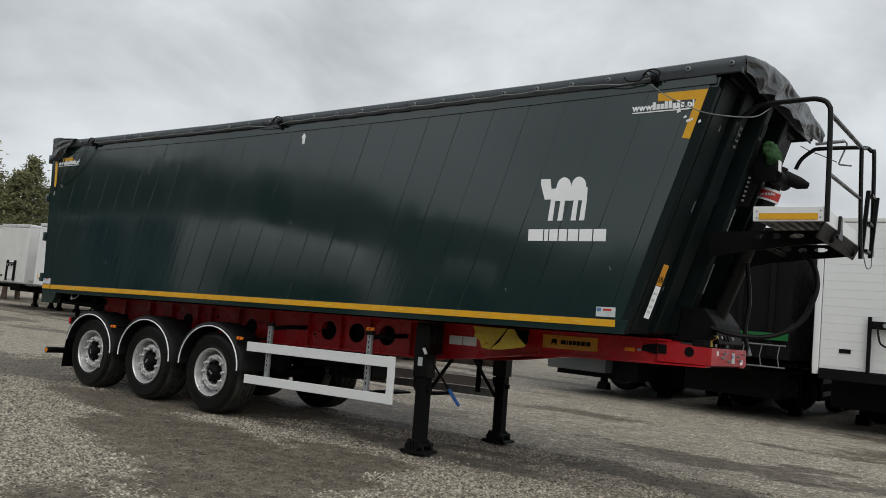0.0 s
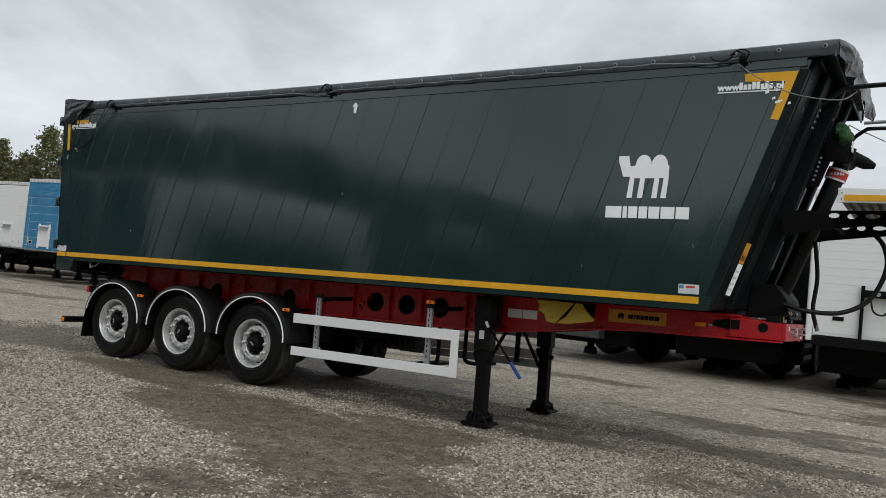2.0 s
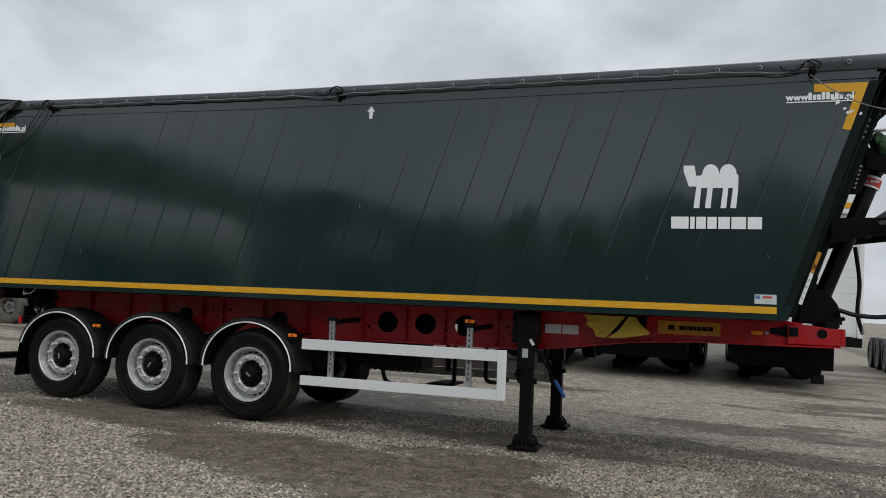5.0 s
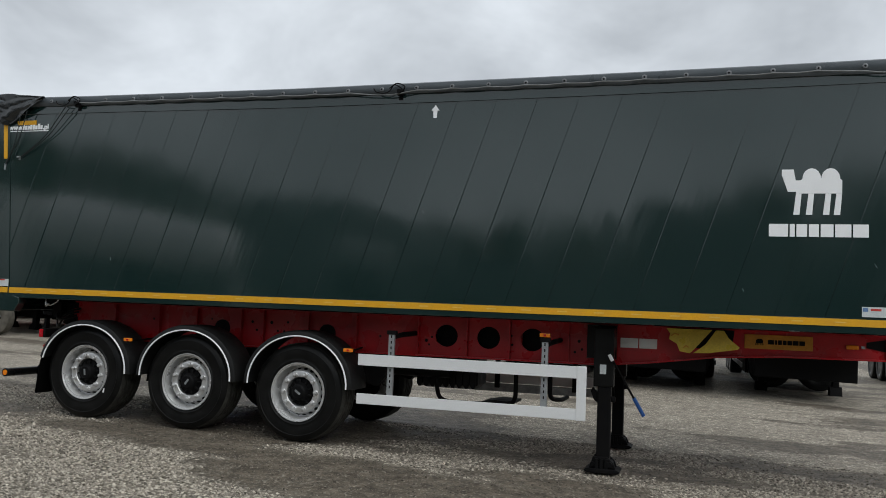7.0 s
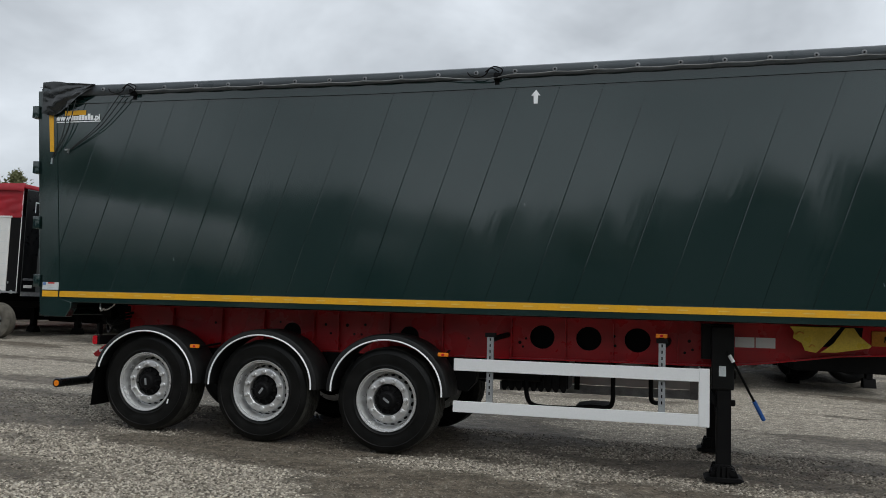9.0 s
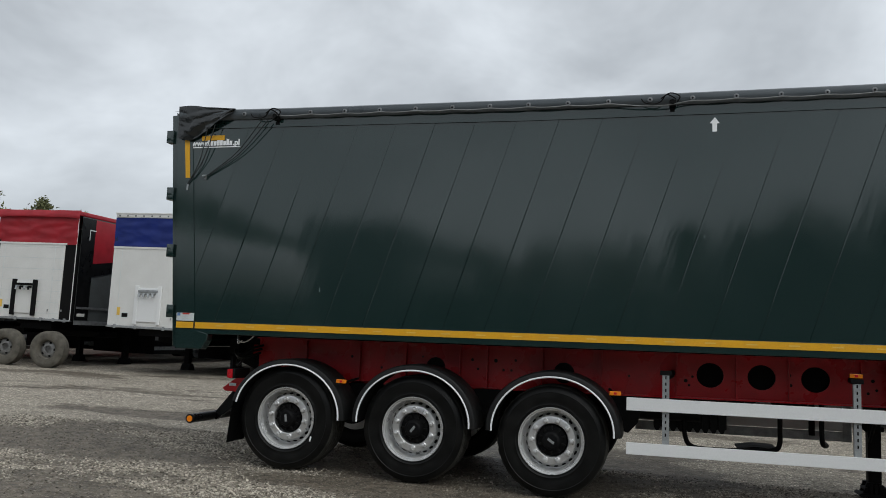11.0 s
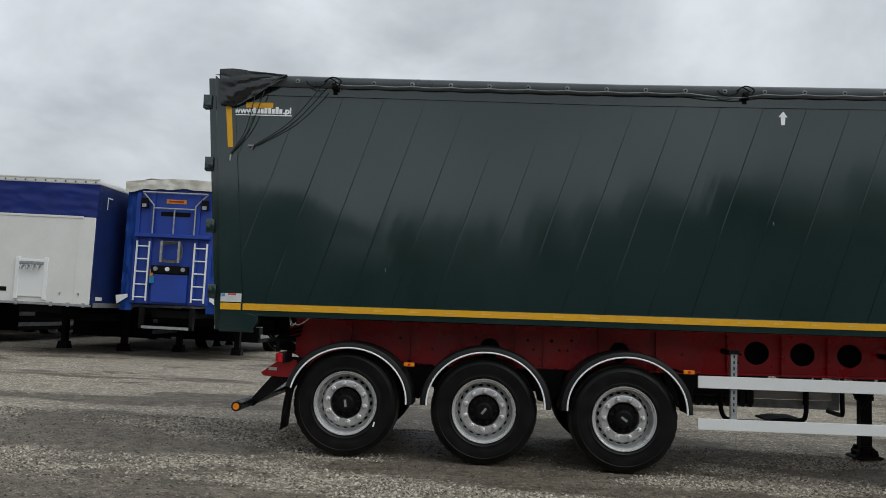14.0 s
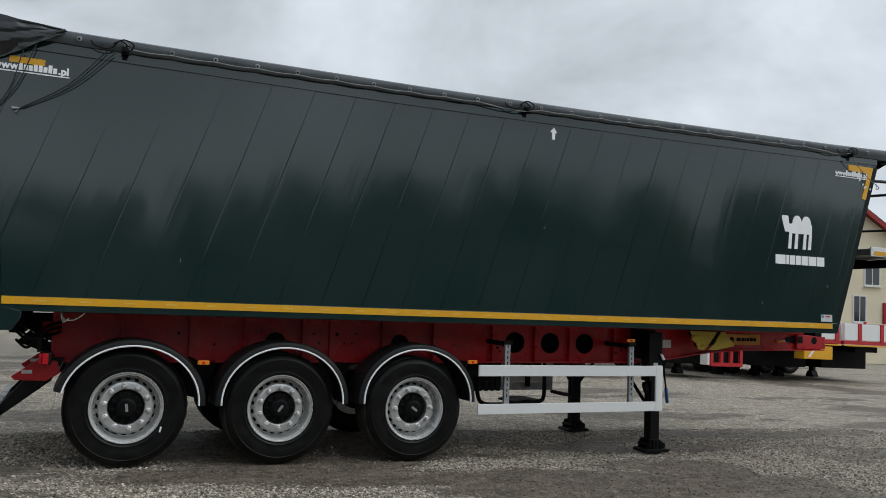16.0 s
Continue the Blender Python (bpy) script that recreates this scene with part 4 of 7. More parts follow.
# axles, air bags, tanks
for i in range(3):
    x, z = 1.31 * i, 0.505 - 0.0188 * 1.31 * i
    part("axle", tube([(x, -1.0, z), (x, 1.0, z)], 0.07, 14), "black", chassis, smooth=True)
    for y in (-0.5, 0.5):
        part("air_spring", lathe([(0.12, 0.0), (0.13, 0.05), (0.12, 0.1), (0.13, 0.15), (0.12, 0.2)], 18), "black", chassis, smooth=True,
             at=Matrix.Translation((x - 0.38, y, z + 0.10)) @ Matrix.Rotation(radians(90), 4, "X"))
        part("trailing_arm", prism([(x + 0.45, z + 0.22), (x + 0.35, z + 0.36), (x + 0.5, z + 0.36), (x + 0.55, z + 0.25), (x, z + 0.11), (x - 0.45, z + 0.06), (x - 0.45, z + 0.10)], y - 0.05, y + 0.05), "black", chassis)
for i in range(3):
    for y in (-0.62, 0.50):
        x = 1.31 * i + 0.62
        part("pivot_bracket", prism([(x - 0.16, 0.87), (x + 0.18, 0.87), (x + 0.13, 0.62), (x + 0.04, 0.52), (x - 0.08, 0.55)], y, y + 0.12, bevel=0.006), "black", chassis)
    for s in (-1, 1):
        bx, bz = 1.31 * i, 0.505 - 0.0188 * 1.31 * i
        part("brake_chamber", tube([(bx - 0.26, s * 0.62, bz + 0.02), (bx - 0.05, s * 0.62, bz + 0.02)], 0.085, 16), "black", chassis, smooth=True)
        part("brake_disc", lathe([(0.215, -0.03), (0.215, 0.03)], 28, None, (bx, s * 0.70, bz)), "black", chassis, smooth=True)
part("air_tank", tube([(3.2, -0.05, 0.75), (3.95, -0.05, 0.75)], 0.14, 20), "blackpaint", chassis, smooth=True)
battery = part("battery_box", box(3.50, 4.21, 0.10, 0.50, 0.53, 0.88, 0.015), "plastic", chassis, "black ridged plastic battery box")
for i in range(9):
    x = 3.505 + 0.078 * i
    part("box_ridge", prism([(x, 0.88), (x, 0.525), (x + 0.02, 0.495), (x + 0.045, 0.495), (x + 0.06, 0.525), (x + 0.06, 0.88)], 0.075, 0.42), "plastic", battery)
# carrier hoops under the frame
part("carrier_hoop", tube(smooth_line([(3.79, -0.1, 0.90), (3.795, -0.1, 0.60), (3.81, -0.1, 0.46), (3.86, -0.1, 0.385), (4.0, -0.1, 0.36), (4.4, -0.1, 0.37), (4.62, -0.1, 0.39), (4.675, -0.1, 0.45), (4.68, -0.1, 0.60), (4.68, -0.1, 0.90)], 5), 0.024, 10), "black", chassis, smooth=True)
part("carrier_hoop", tube(smooth_line([(5.05, -0.1, 0.88), (5.05, -0.1, 0.62), (5.06, -0.08, 0.48), (5.13, 0.15, 0.44), (5.15, 0.5, 0.44)], 5), 0.024, 10), "black", chassis, smooth=True)
part("hoop_tray", prism([(4.30, 0.365), (4.66, 0.38), (4.66, 0.405), (4.45, 0.41), (4.30, 0.385)], -0.09, 0.35, bevel=0.005), "black", chassis)

# chassis tail with hoses and a clamp beam, black standing in for shade
part("tail_beam", box(-0.96, -0.84, -0.60, 0.60, 1.10, 1.26, 0.01), "black", chassis)
for y in (-0.5, 0.45):
    part("tail_arm", prism([(-0.86, 1.26), (-0.60, 1.26), (-0.60, 1.02), (-0.70, 1.06), (-0.86, 1.16)], y, y + 0.05, bevel=0.004), "black", chassis)
for k, (z0, z1) in enumerate(((1.20, 1.05), (1.16, 0.98), (1.12, 1.08))):
    part("tail_hose", tube(smooth_line([(-0.55, -0.60 - 0.03 * k, z0), (-0.68, -0.66 - 0.04 * k, z0 - 0.05), (-0.80, -0.64 - 0.03 * k, z1), (-0.90, -0.58, z1 + 0.06)], 6), 0.013, 8), "rubber", chassis, smooth=True)
# rear lights and under-run bar
part("rear_frame", prism([(-0.90, 1.02), (-0.55, 0.88), (-0.50, 0.93), (-0.80, 1.12)], -0.50, -0.46, bevel=0.004), "black", chassis)
bar = part("underrun_bar", tube([(-1.02, -1.17, 0.445), (-1.02, 1.17, 0.445)], 0.046, 20), "blackpaint", tipper, "black under-run bar with amber end caps", smooth=True)
for y in (-1.205, 1.17):
    part("end_cap", lathe([(0.030, -0.001), (0.031, 0.002), (0.031, 0.035)], 20, None, (-1.02, y, 0.445)), "amber", bar, smooth=True)
    part("cap_ring", lathe([(0.032, 0.002), (0.046, 0.004), (0.046, 0.034), (0.032, 0.034)], 20, None, (-1.02, y, 0.445), closed=True), "plastic", bar, smooth=True)
for y in (-0.75, 0.70):
    part("bar_arm", prism([(-1.05, 0.42), (-0.98, 0.40), (-0.60, 0.70), (-0.50, 0.90), (-0.66, 0.90), (-0.76, 0.76)], y, y + 0.05, bevel=0.004), "blackpaint", bar)
    part("bar_bracket", prism([(-0.91, 0.74), (-0.88, 0.71), (-0.64, 0.70), (-0.53, 0.77), (-0.56, 0.87), (-0.70, 0.89)], y - 0.035, y - 0.002, bevel=0.004), "redclean", bar)
    part("bracket_label", box(-0.83, -0.75, y - 0.0385, y - 0.036, 0.765, 0.795), "labelgrey", bar)
for y0, y1 in ((-1.10, -0.78), (0.78, 1.10)):
    lamp = part("rear_lamp", box(-0.67, -0.60, y0, y1, 0.86, 0.96, 0.01), "plastic", chassis)
    part("lens", box(-0.695, -0.671, y0 + 0.01, y1 - 0.01, 0.87, 0.95, 0.006), "redlens", lamp, "red rear lamp lens")
    part("side_lens", box(-0.668, -0.622, y0 - 0.012, y0 - 0.001, 0.865, 0.955, 0.004), "redlens", lamp)
    part("lamp_bracket", box(-0.715, -0.685, y0 + 0.1, y0 + 0.16, 0.96, 1.08), "black", chassis)
bm = tube(smooth_line([(-0.55, -1.18, 1.30), (-0.52, -1.19, 1.24), (-0.46, -1.19, 1.235), (-0.40, -1.18, 1.27), (-0.37, -1.18, 1.30)], 5), 0.008, 6)
tube(smooth_line([(-0.55, -1.18, 1.30), (-0.53, -1.20, 1.22), (-0.49, -1.19, 1.25)], 4), 0.008, 6, bm)
part("safety_chain", bm, "chrome", chassis, smooth=True)

# wheels


def tyre_mesh():
    p = [(0.292, -0.165), (0.305, -0.178), (0.322, -0.183), (0.326, -0.1865), (0.332, -0.184), (0.36, -0.188), (0.40, -0.192), (0.432, -0.1905), (0.436, -0.1935), (0.442, -0.1905), (0.448, -0.1885), (0.475, -0.176), (0.490, -0.163), (0.498, -0.15), (0.500, -0.135)]
    prof = list(p)
    for y in (-0.09, -0.03, 0.03, 0.09):
        prof += [(0.503, y - 0.042), (0.503, y - 0.008), (0.491, y - 0.006), (0.491, y + 0.006), (0.503, y + 0.008), (0.503, y + 0.012)]
    prof += [(r, -y) for r, y in reversed(p)]
    bm = lathe(prof, 96, closed=True)
    for f in bm.faces:
        c = f.calc_center_median()
        f.material_index = 1 if math.hypot(c.x, c.z) > 0.486 and abs(c.y) < 0.17 else 0
    # short cross cuts in the tread shoulders
    bm.verts.ensure_lookup_table()
    for v in bm.verts:
        if 0.10 < abs(v.co.y) < 0.155 and int(round(math.atan2(v.co.z, v.co.x) / (2 * math.pi) * 96)) % 3 == 0:
            r = math.hypot(v.co.x, v.co.z)
            if r > 0.49:
                v.co.x *= (r - 0.007) / r
                v.co.z *= (r - 0.007) / r
    return link_mesh("tyre", bm, ["rubber", "tread"], True)


def rim_mesh():
    prof = [(0.294, -0.170), (0.302, -0.180), (0.298, -0.189), (0.291, -0.188), (0.285, -0.176), (0.274, -0.174), (0.270, -0.160), (0.264, -0.13), (0.262, -0.065), (0.256, -0.048), (0.248, -0.050), (0.222, -0.112), (0.214, -0.124), (0.200, -0.128), (0.156, -0.128), (0.150, -0.123), (0.148, -0.07), (0.14, -0.05), (0.14, 0.17), (0.29, 0.17)]
    return link_mesh("rim", lathe(prof, 56, closed=True), "rimpaint", True)


def hub_mesh():
    prof = [(0.139, -0.05), (0.139, -0.09), (0.132, -0.105), (0.098, -0.110), (0.090, -0.135), (0.078, -0.165), (0.062, -0.172), (0.058, -0.178), (0.03, -0.180)]
    bm = lathe(prof, 40)
    return link_mesh("hub", bm, "black", True)


def nut_mesh():
    return link_mesh("wheel_nut", lathe([(0.0255, 0.0), (0.0255, -0.010), (0.020, -0.014), (0.020, -0.034), (0.015, -0.041), (0.006, -0.044)], 12), "rimpaint", True)


TYRE, RIM, HUB, NUT = tyre_mesh(), rim_mesh(), hub_mesh(), nut_mesh()
FIN = link_mesh("hub_fin", box(0.080, 0.132, -0.130, -0.100, -0.008, 0.008), "blackpaint")
hole_bm = bmesh.new()
for lift in (0.0, 0.0012):
    hole_bm.faces.new([hole_bm.verts.new((0.2352 + 0.925 * lift + 0.388 * 0.023 * math.cos(q), -0.0805 - 0.39 * lift + 0.922 * 0.023 * math.cos(q), 0.021 * math.sin(q))) for q in [2 * math.pi * k / 12 for k in range(12)]])
HOLE = link_mesh("vent_hole", hole_bm, "black")
wheel_rng = random.Random(3)


def wheel(x, y, z, side, parent, tyre=None):
    turn = Matrix.Translation((x, y, z)) @ (Matrix.Rotation(math.pi, 4, "Z") if side > 0 else Matrix.Identity(4)) @ Matrix.Rotation(wheel_rng.uniform(0, 6), 4, "Y")
    w = part("wheel", RIM, None, parent, at=turn)
    part("tyre", tyre or TYRE, None, w)
    part("hub", HUB, None, w)
    for k in range(10 if side < 0 else 0):
        part("hub_fin", FIN, None, w, at=Matrix.Rotation(2 * math.pi * (k + 0.5) / 10, 4, "Y"))
    part("hub_badge", box(-0.034, 0.034, -0.1825, -0.1802, -0.010, 0.012), "galv", w) if side < 0 else None
    for k in range(10):
        a = 2 * math.pi * k / 10
        part("wheel_nut", NUT, None, w, at=Matrix.Translation((0.181 * math.cos(a), -0.127, 0.181 * math.sin(a))))
    for k in range(20 if side < 0 else 0):
        a = 2 * math.pi * (k + 0.5) / 20
        part("vent_hole", HOLE, None, w, at=Matrix.Rotation(-a, 4, "Y"))
    return w


for i in range(3):
    x, z = 1.31 * i, 0.505 - 0.0188 * 1.31 * i
    for side in (-1, 1):
        w = wheel(x, side * 0.948, z, side, tipper)
        w["label"] = "silver steel wheel with a black tyre"
        if side < 0 and i == 0:
            # small white mark on the tyre wall
            q = Matrix.Translation((x, 0, z))
            part("tyre_mark", prism([(0.268, -0.205), (0.281, -0.208), (0.292, -0.163), (0.279, -0.160)], -1.148, -1.140), "whitefilm", tipper, at=q)
        # fender with white piping
        fen = bmesh.new()
        zf = 0.54
        xf = x + (0.03 if i == 0 else 0.012)
        a0, a1 = radians(-2), radians(182 if i else 168)
        y0, y1 = (-1.205, -0.80) if side < 0 else (0.80, 1.205)
        lip = [(0.528, 0.0), (0.566, 0.0), (0.586, 0.012), (0.598, 0.045), (0.600, 0.36), (0.586, 0.405), (0.556, 0.405), (0.556, 0.03)]
        seg = 30
        ring = []
        for k in range(seg + 1):
            a = a0 + (a1 - a0) * k / seg
            sx, sz = 1.028 * math.cos(a), math.sin(a) * 0.915
            ring.append([fen.verts.new((xf + rr * sx, y0 + d if side < 0 else y1 - d, zf + rr * sz)) for rr, d in lip])
        for a, b in zip(ring, ring[1:]):
            for k in range(len(lip)):
                fen.faces.new((a[k], a[(k + 1) % len(lip)], b[(k + 1) % len(lip)], b[k]))
        fen.faces.new(ring[0])
        fen.faces.new(ring[-1])
        f = part("mudguard", fen, "plasticworn", tipper, "black plastic mudguard with white piping", smooth=True)
        pts = [(xf + 0.536 * 1.028 * math.cos(a), (y0 if side < 0 else y1) + side * 0.004, zf + 0.536 * 0.915 * math.sin(a)) for a in np.linspace(a0, a1, 34)]
        part("piping", tube(pts, 0.0085, 6), "whitefilm", f, smooth=True)
        part("mudguard_stay", tube([(x + 0.035, y1 if side < 0 else y0, zf + 0.5), (x + 0.035, side * 0.62, zf + 0.5)], 0.02, 8), "black", f)
    if i == 0:
        for s in (-1, 1):
            flap = bmesh.new()
            yy = (-1.19, -0.82) if s < 0 else (0.82, 1.19)
            sheet([[(-0.545, yy[0], 0.66), (-0.545, yy[1], 0.66)], [(-0.575, yy[0], 0.5), (-0.575, yy[1], 0.5)], [(-0.60, yy[0], 0.235), (-0.60, yy[1], 0.235)]], flap)
            bmesh.ops.solidify(flap, geom=flap.faces[:], thickness=0.012)
            part("mud_flap", flap, "rubber", tipper)
for x, y, z in ((0.60, -1.20, 0.895), (3.19, -1.20, 0.915), (5.15, -1.12, 1.155)):
    part("side_marker", box(x - 0.05, x + 0.05, y - 0.02, y + 0.005, z - 0.018, z + 0.018, 0.006), "amber", tipper, "amber side marker lamp")
    part("lamp_centre", box(x - 0.012, x + 0.012, y - 0.0225, y - 0.0205, z - 0.010, z + 0.010), "redlens", tipper)
    part("marker_holder", box(x - 0.02, x + 0.02, y + 0.006, y + 0.03, z - 0.03, z + 0.012), "black", tipper)
part("marker_stay", tube([(0.60, -1.18, 0.88), (0.55, -0.62, 0.9)], 0.012, 8), "black", tipper)
part("marker_stay", tube([(3.19, -1.18, 0.90), (3.10, -0.62, 0.92)], 0.012, 8), "black", tipper)

# side guards
for s in (-1, 1):
    y = s * 1.16
    # far guard grey, not white: its shade is put into the colour
    guard = part("side_guard", box(3.285, 5.55, y - 0.012, y + 0.012, 0.772, 0.884, 0.004), "white" if s < 0 else "galv", tipper, "white aluminium side guard" if s < 0 else "far aluminium side guard, its grey standing for shade")
    mt = "white" if s < 0 else "galv"
    part("guard_rail", box(3.285, 5.55, y - 0.012, y + 0.012, 0.392, 0.494, 0.004), mt, guard)
    part("guard_end", box(5.462, 5.553, y - 0.016, y + 0.010, 0.388, 0.888, 0.008), mt, guard)
    if s > 0:
        part("guard_board", box(3.285, 5.55, y - 0.010, y + 0.010, 0.499, 0.625, 0.004), "white", guard, "white board of the guard")
    for x in (3.62, 5.155) if s < 0 else (4.20, 5.15):
        yb = y - s * 0.035
        post = part("guard_post", box(x - 0.03, x + 0.03, yb - 0.018, yb + 0.018, 0.44, 1.12, 0.003), "galv" if s < 0 else "black", guard)
        for z in np.arange(0.56, 1.1, 0.055):
            part("slot", box(x - 0.006, x + 0.006, yb + s * 0.0185 - 0.0012, yb + s * 0.0185 + 0.0012, z, z + 0.028), "black", post)
        bm = tube([(x, yb, 1.06), (x + 0.05, s * 0.95, 1.09), (x + 0.06, s * 0.57, 1.10)], 0.026, 8)
        box(x - 0.05, x + 0.05, yb - 0.025, yb + 0.025, 1.09, 1.13, 0.006, bm)
        part("post_bracket", bm, "black", post)
        for z in (0.47, 0.83):
            part("bolt", tube([(x, yb + s * 0.018, z), (x, yb + s * 0.03, z)], 0.012, 8), "galv", post)

# landing legs
for s in (-1, 1):
    y = s * 0.815
    bm = box(5.585, 5.775, y - 0.075, y + 0.075, 0.69, 1.25, 0.012)
    box(5.50, 5.78, y + s * -0.16, y + s * -0.075 if s < 0 else y - 0.075, 0.95, 1.27, 0.006, bm) if s < 0 else box(5.50, 5.78, y - 0.16, y - 0.075, 0.95, 1.27, 0.006, bm)
    leg = part("landing_leg", bm, "blackpaint", tipper, "black telescopic landing leg")
    part("inner_leg", box(5.626, 5.752, y - 0.060, y + 0.060, -0.02, 0.70, 0.010), "black", leg)
    foot = bmesh.new()
    gz = -0.108
    prism([(5.52, gz), (5.80, gz), (5.835, gz + 0.02), (5.80, gz + 0.04), (5.52, gz + 0.04), (5.495, gz + 0.02)], y - 0.13, y + 0.13, foot, bevel=0.006)
    for yy in (y - 0.095, y + 0.06):
        prism([(5.54, gz + 0.04), (5.79, gz + 0.04), (5.765, gz + 0.10), (5.71, gz + 0.145), (5.575, gz + 0.145), (5.565, gz + 0.09)], yy, yy + 0.035, foot, bevel=0.005)
    tube([(5.735, y - 0.13, gz + 0.085), (5.735, y + 0.13, gz + 0.085)], 0.025, 12, foot)
    tube([(5.575, y - 0.11, gz + 0.08), (5.575, y + 0.11, gz + 0.08)], 0.02, 12, foot)
    for k in range(3):
        prism([(5.60 + 0.045 * k, gz + 0.04), (5.63 + 0.045 * k, gz + 0.04), (5.63 + 0.045 * k, gz + 0.13), (5.60 + 0.045 * k, gz + 0.13)], y - 0.12, y - 0.10, foot)
    bmesh.ops.translate(foot, verts=foot.verts[:], vec=(0.025, 0.0, 0.0))
    part("foot", foot, "black", leg, smooth=True)
    part("leg_label", box(5.645, 5.705, y - s * -0.0775 - 0.001, y + s * 0.0775 + 0.001, 0.81, 0.90), "labelgrey", leg)
    part("leg_brace", tube([(5.64, s * 0.74, 0.45), (5.64, s * 0.1, 1.0)], 0.02, 8), "black", leg)
    part("lug", box(5.745, 5.79, y - 0.03, y + 0.03, 0.545, 0.60, 0.012), "black", leg)
    part("lug", prism([(5.632, 0.53), (5.632, 0.62), (5.575, 0.68), (5.560, 0.64), (5.590, 0.56)], y - 0.03, y + 0.03, bevel=0.005), "black", leg)
part("cross_shaft", tube([(5.66, -0.74, 0.95), (5.66, 0.74, 0.95)], 0.02, 10), "black", tipper, smooth=True)
crank = part("crank_handle", tube(smooth_line([(5.735, -0.91, 0.99), (5.80, -0.87, 0.88), (5.90, -0.78, 0.69), (5.955, -0.73, 0.59)], 4), 0.011, 8), "black", tipper, smooth=True)
part("grip", tube([(5.955, -0.73, 0.59), (6.045, -0.645, 0.42)], 0.019, 10), "blue", crank, "blue plastic crank grip", smooth=True)
part("pin", tube([(5.73, -0.92, 1.0), (5.765, -0.92, 0.94)], 0.017, 8), "whitefilm", crank, smooth=True)

# hoses at the front
part("hydraulic_hose", tube(smooth_line([(8.60, -0.45, 1.42), (8.80, -0.42, 1.37), (9.08, -0.3, 1.38), (9.30, -0.2, 1.52), (9.42, -0.15, 1.80), (9.39, -0.1, 2.02), (9.28, -0.1, 2.16)], 8), 0.022, 10), "rubber", tipper, "black hydraulic hose hanging in a loop", smooth=True)
part("hydraulic_hose", tube(smooth_line([(8.80, -0.1, 2.05), (8.84, -0.12, 1.7), (8.82, -0.15, 1.4), (8.86, -0.15, 1.22)], 6), 0.02, 10), "rubber", tipper, smooth=True)
part("hose_end", tube([(8.85, -0.15, 1.26), (8.87, -0.15, 1.19)], 0.020, 10), "dullsteel", tipper, smooth=True)
part("front_rope", tube(smooth_line([(8.26, -1.365, 3.47), (8.40, -1.35, 3.36), (8.64, -1.325, 3.225), (8.84, -1.27, 3.17), (9.06, -1.06, 3.19), (9.17, -0.97, 3.275)], 6), 0.005, 6), "cable", tipper, smooth=True)


# ---- ground ----
def ground_z(x, y):
    """Gentle waves of the yard; level under the wheels, a little lower at the landing legs."""
    s = min(1.0, max(0.0, (x - 3.0) / 2.4))
    z = -0.004 - 0.022 * s * s * (3 - 2 * s)
    return z + 0.012 * noise.noise(Vector((x * 0.45, y * 0.45, 0.0))) * min(1, abs(y + 1.05) / 2.0)


def fbm(x, y, seed, octaves=4):
    v, a = 0.0, 1.0
    for k in range(octaves):
        v += a * noise.noise(Vector((x, y, seed + 3.1 * k)))
        x, y, a = x * 2.05, y * 2.05, a * 0.55
    return v


# fresher heaps of gravel and worn hollows: x, y, reach along x and y, more or less gravel
GRAVEL_PATCHES = ((3.9, -4.4, 1.7, 0.75, 0.60), (2.2, -4.0, 1.2, 0.6, 0.35), (5.1, -3.0, 0.6, 0.16, 0.40), (3.35, -2.95, 0.95, 0.33, -0.65), (4.5, -1.75, 0.60, 0.36, 0.50), (5.75, -2.15, 0.65, 0.65, -0.65),
                  (6.9, -2.75, 0.85, 0.45, 0.60), (8.1, -2.3, 0.8, 0.5, 0.40), (6.95, -1.35, 0.65, 0.5, 0.55), (4.1, -2.5, 0.8, 0.25, -0.45), (1.0, -2.55, 0.9, 0.30, 0.30), (2.2, -2.2, 0.55, 0.28, 0.50),
                  (3.05, -2.2, 0.45, 0.35, -0.55), (0.5, -2.05, 0.9, 0.28, 0.40), (-1.5, -1.2, 0.9, 0.55, -0.45), (-3.2, -1.9, 0.8, 0.40, 0.50), (-3.6, 0.6, 1.1, 0.7, -0.40), (6.0, -0.9, 0.45, 0.6, -0.50),
                  (8.4, 0.5, 1.2, 0.5, -0.40), (8.1, 2.7, 2.2, 0.35, -0.45), (6.2, 1.6, 1.6, 0.45, -0.45), (3.7, 1.3, 0.9, 0.35, -0.35), (5.5, 7.0, 4.5, 1.6, 0.30), (-7.2, 6.4, 3.5, 1.4, 0.30), (0.4, -3.3, 1.2, 0.35, -0.35))


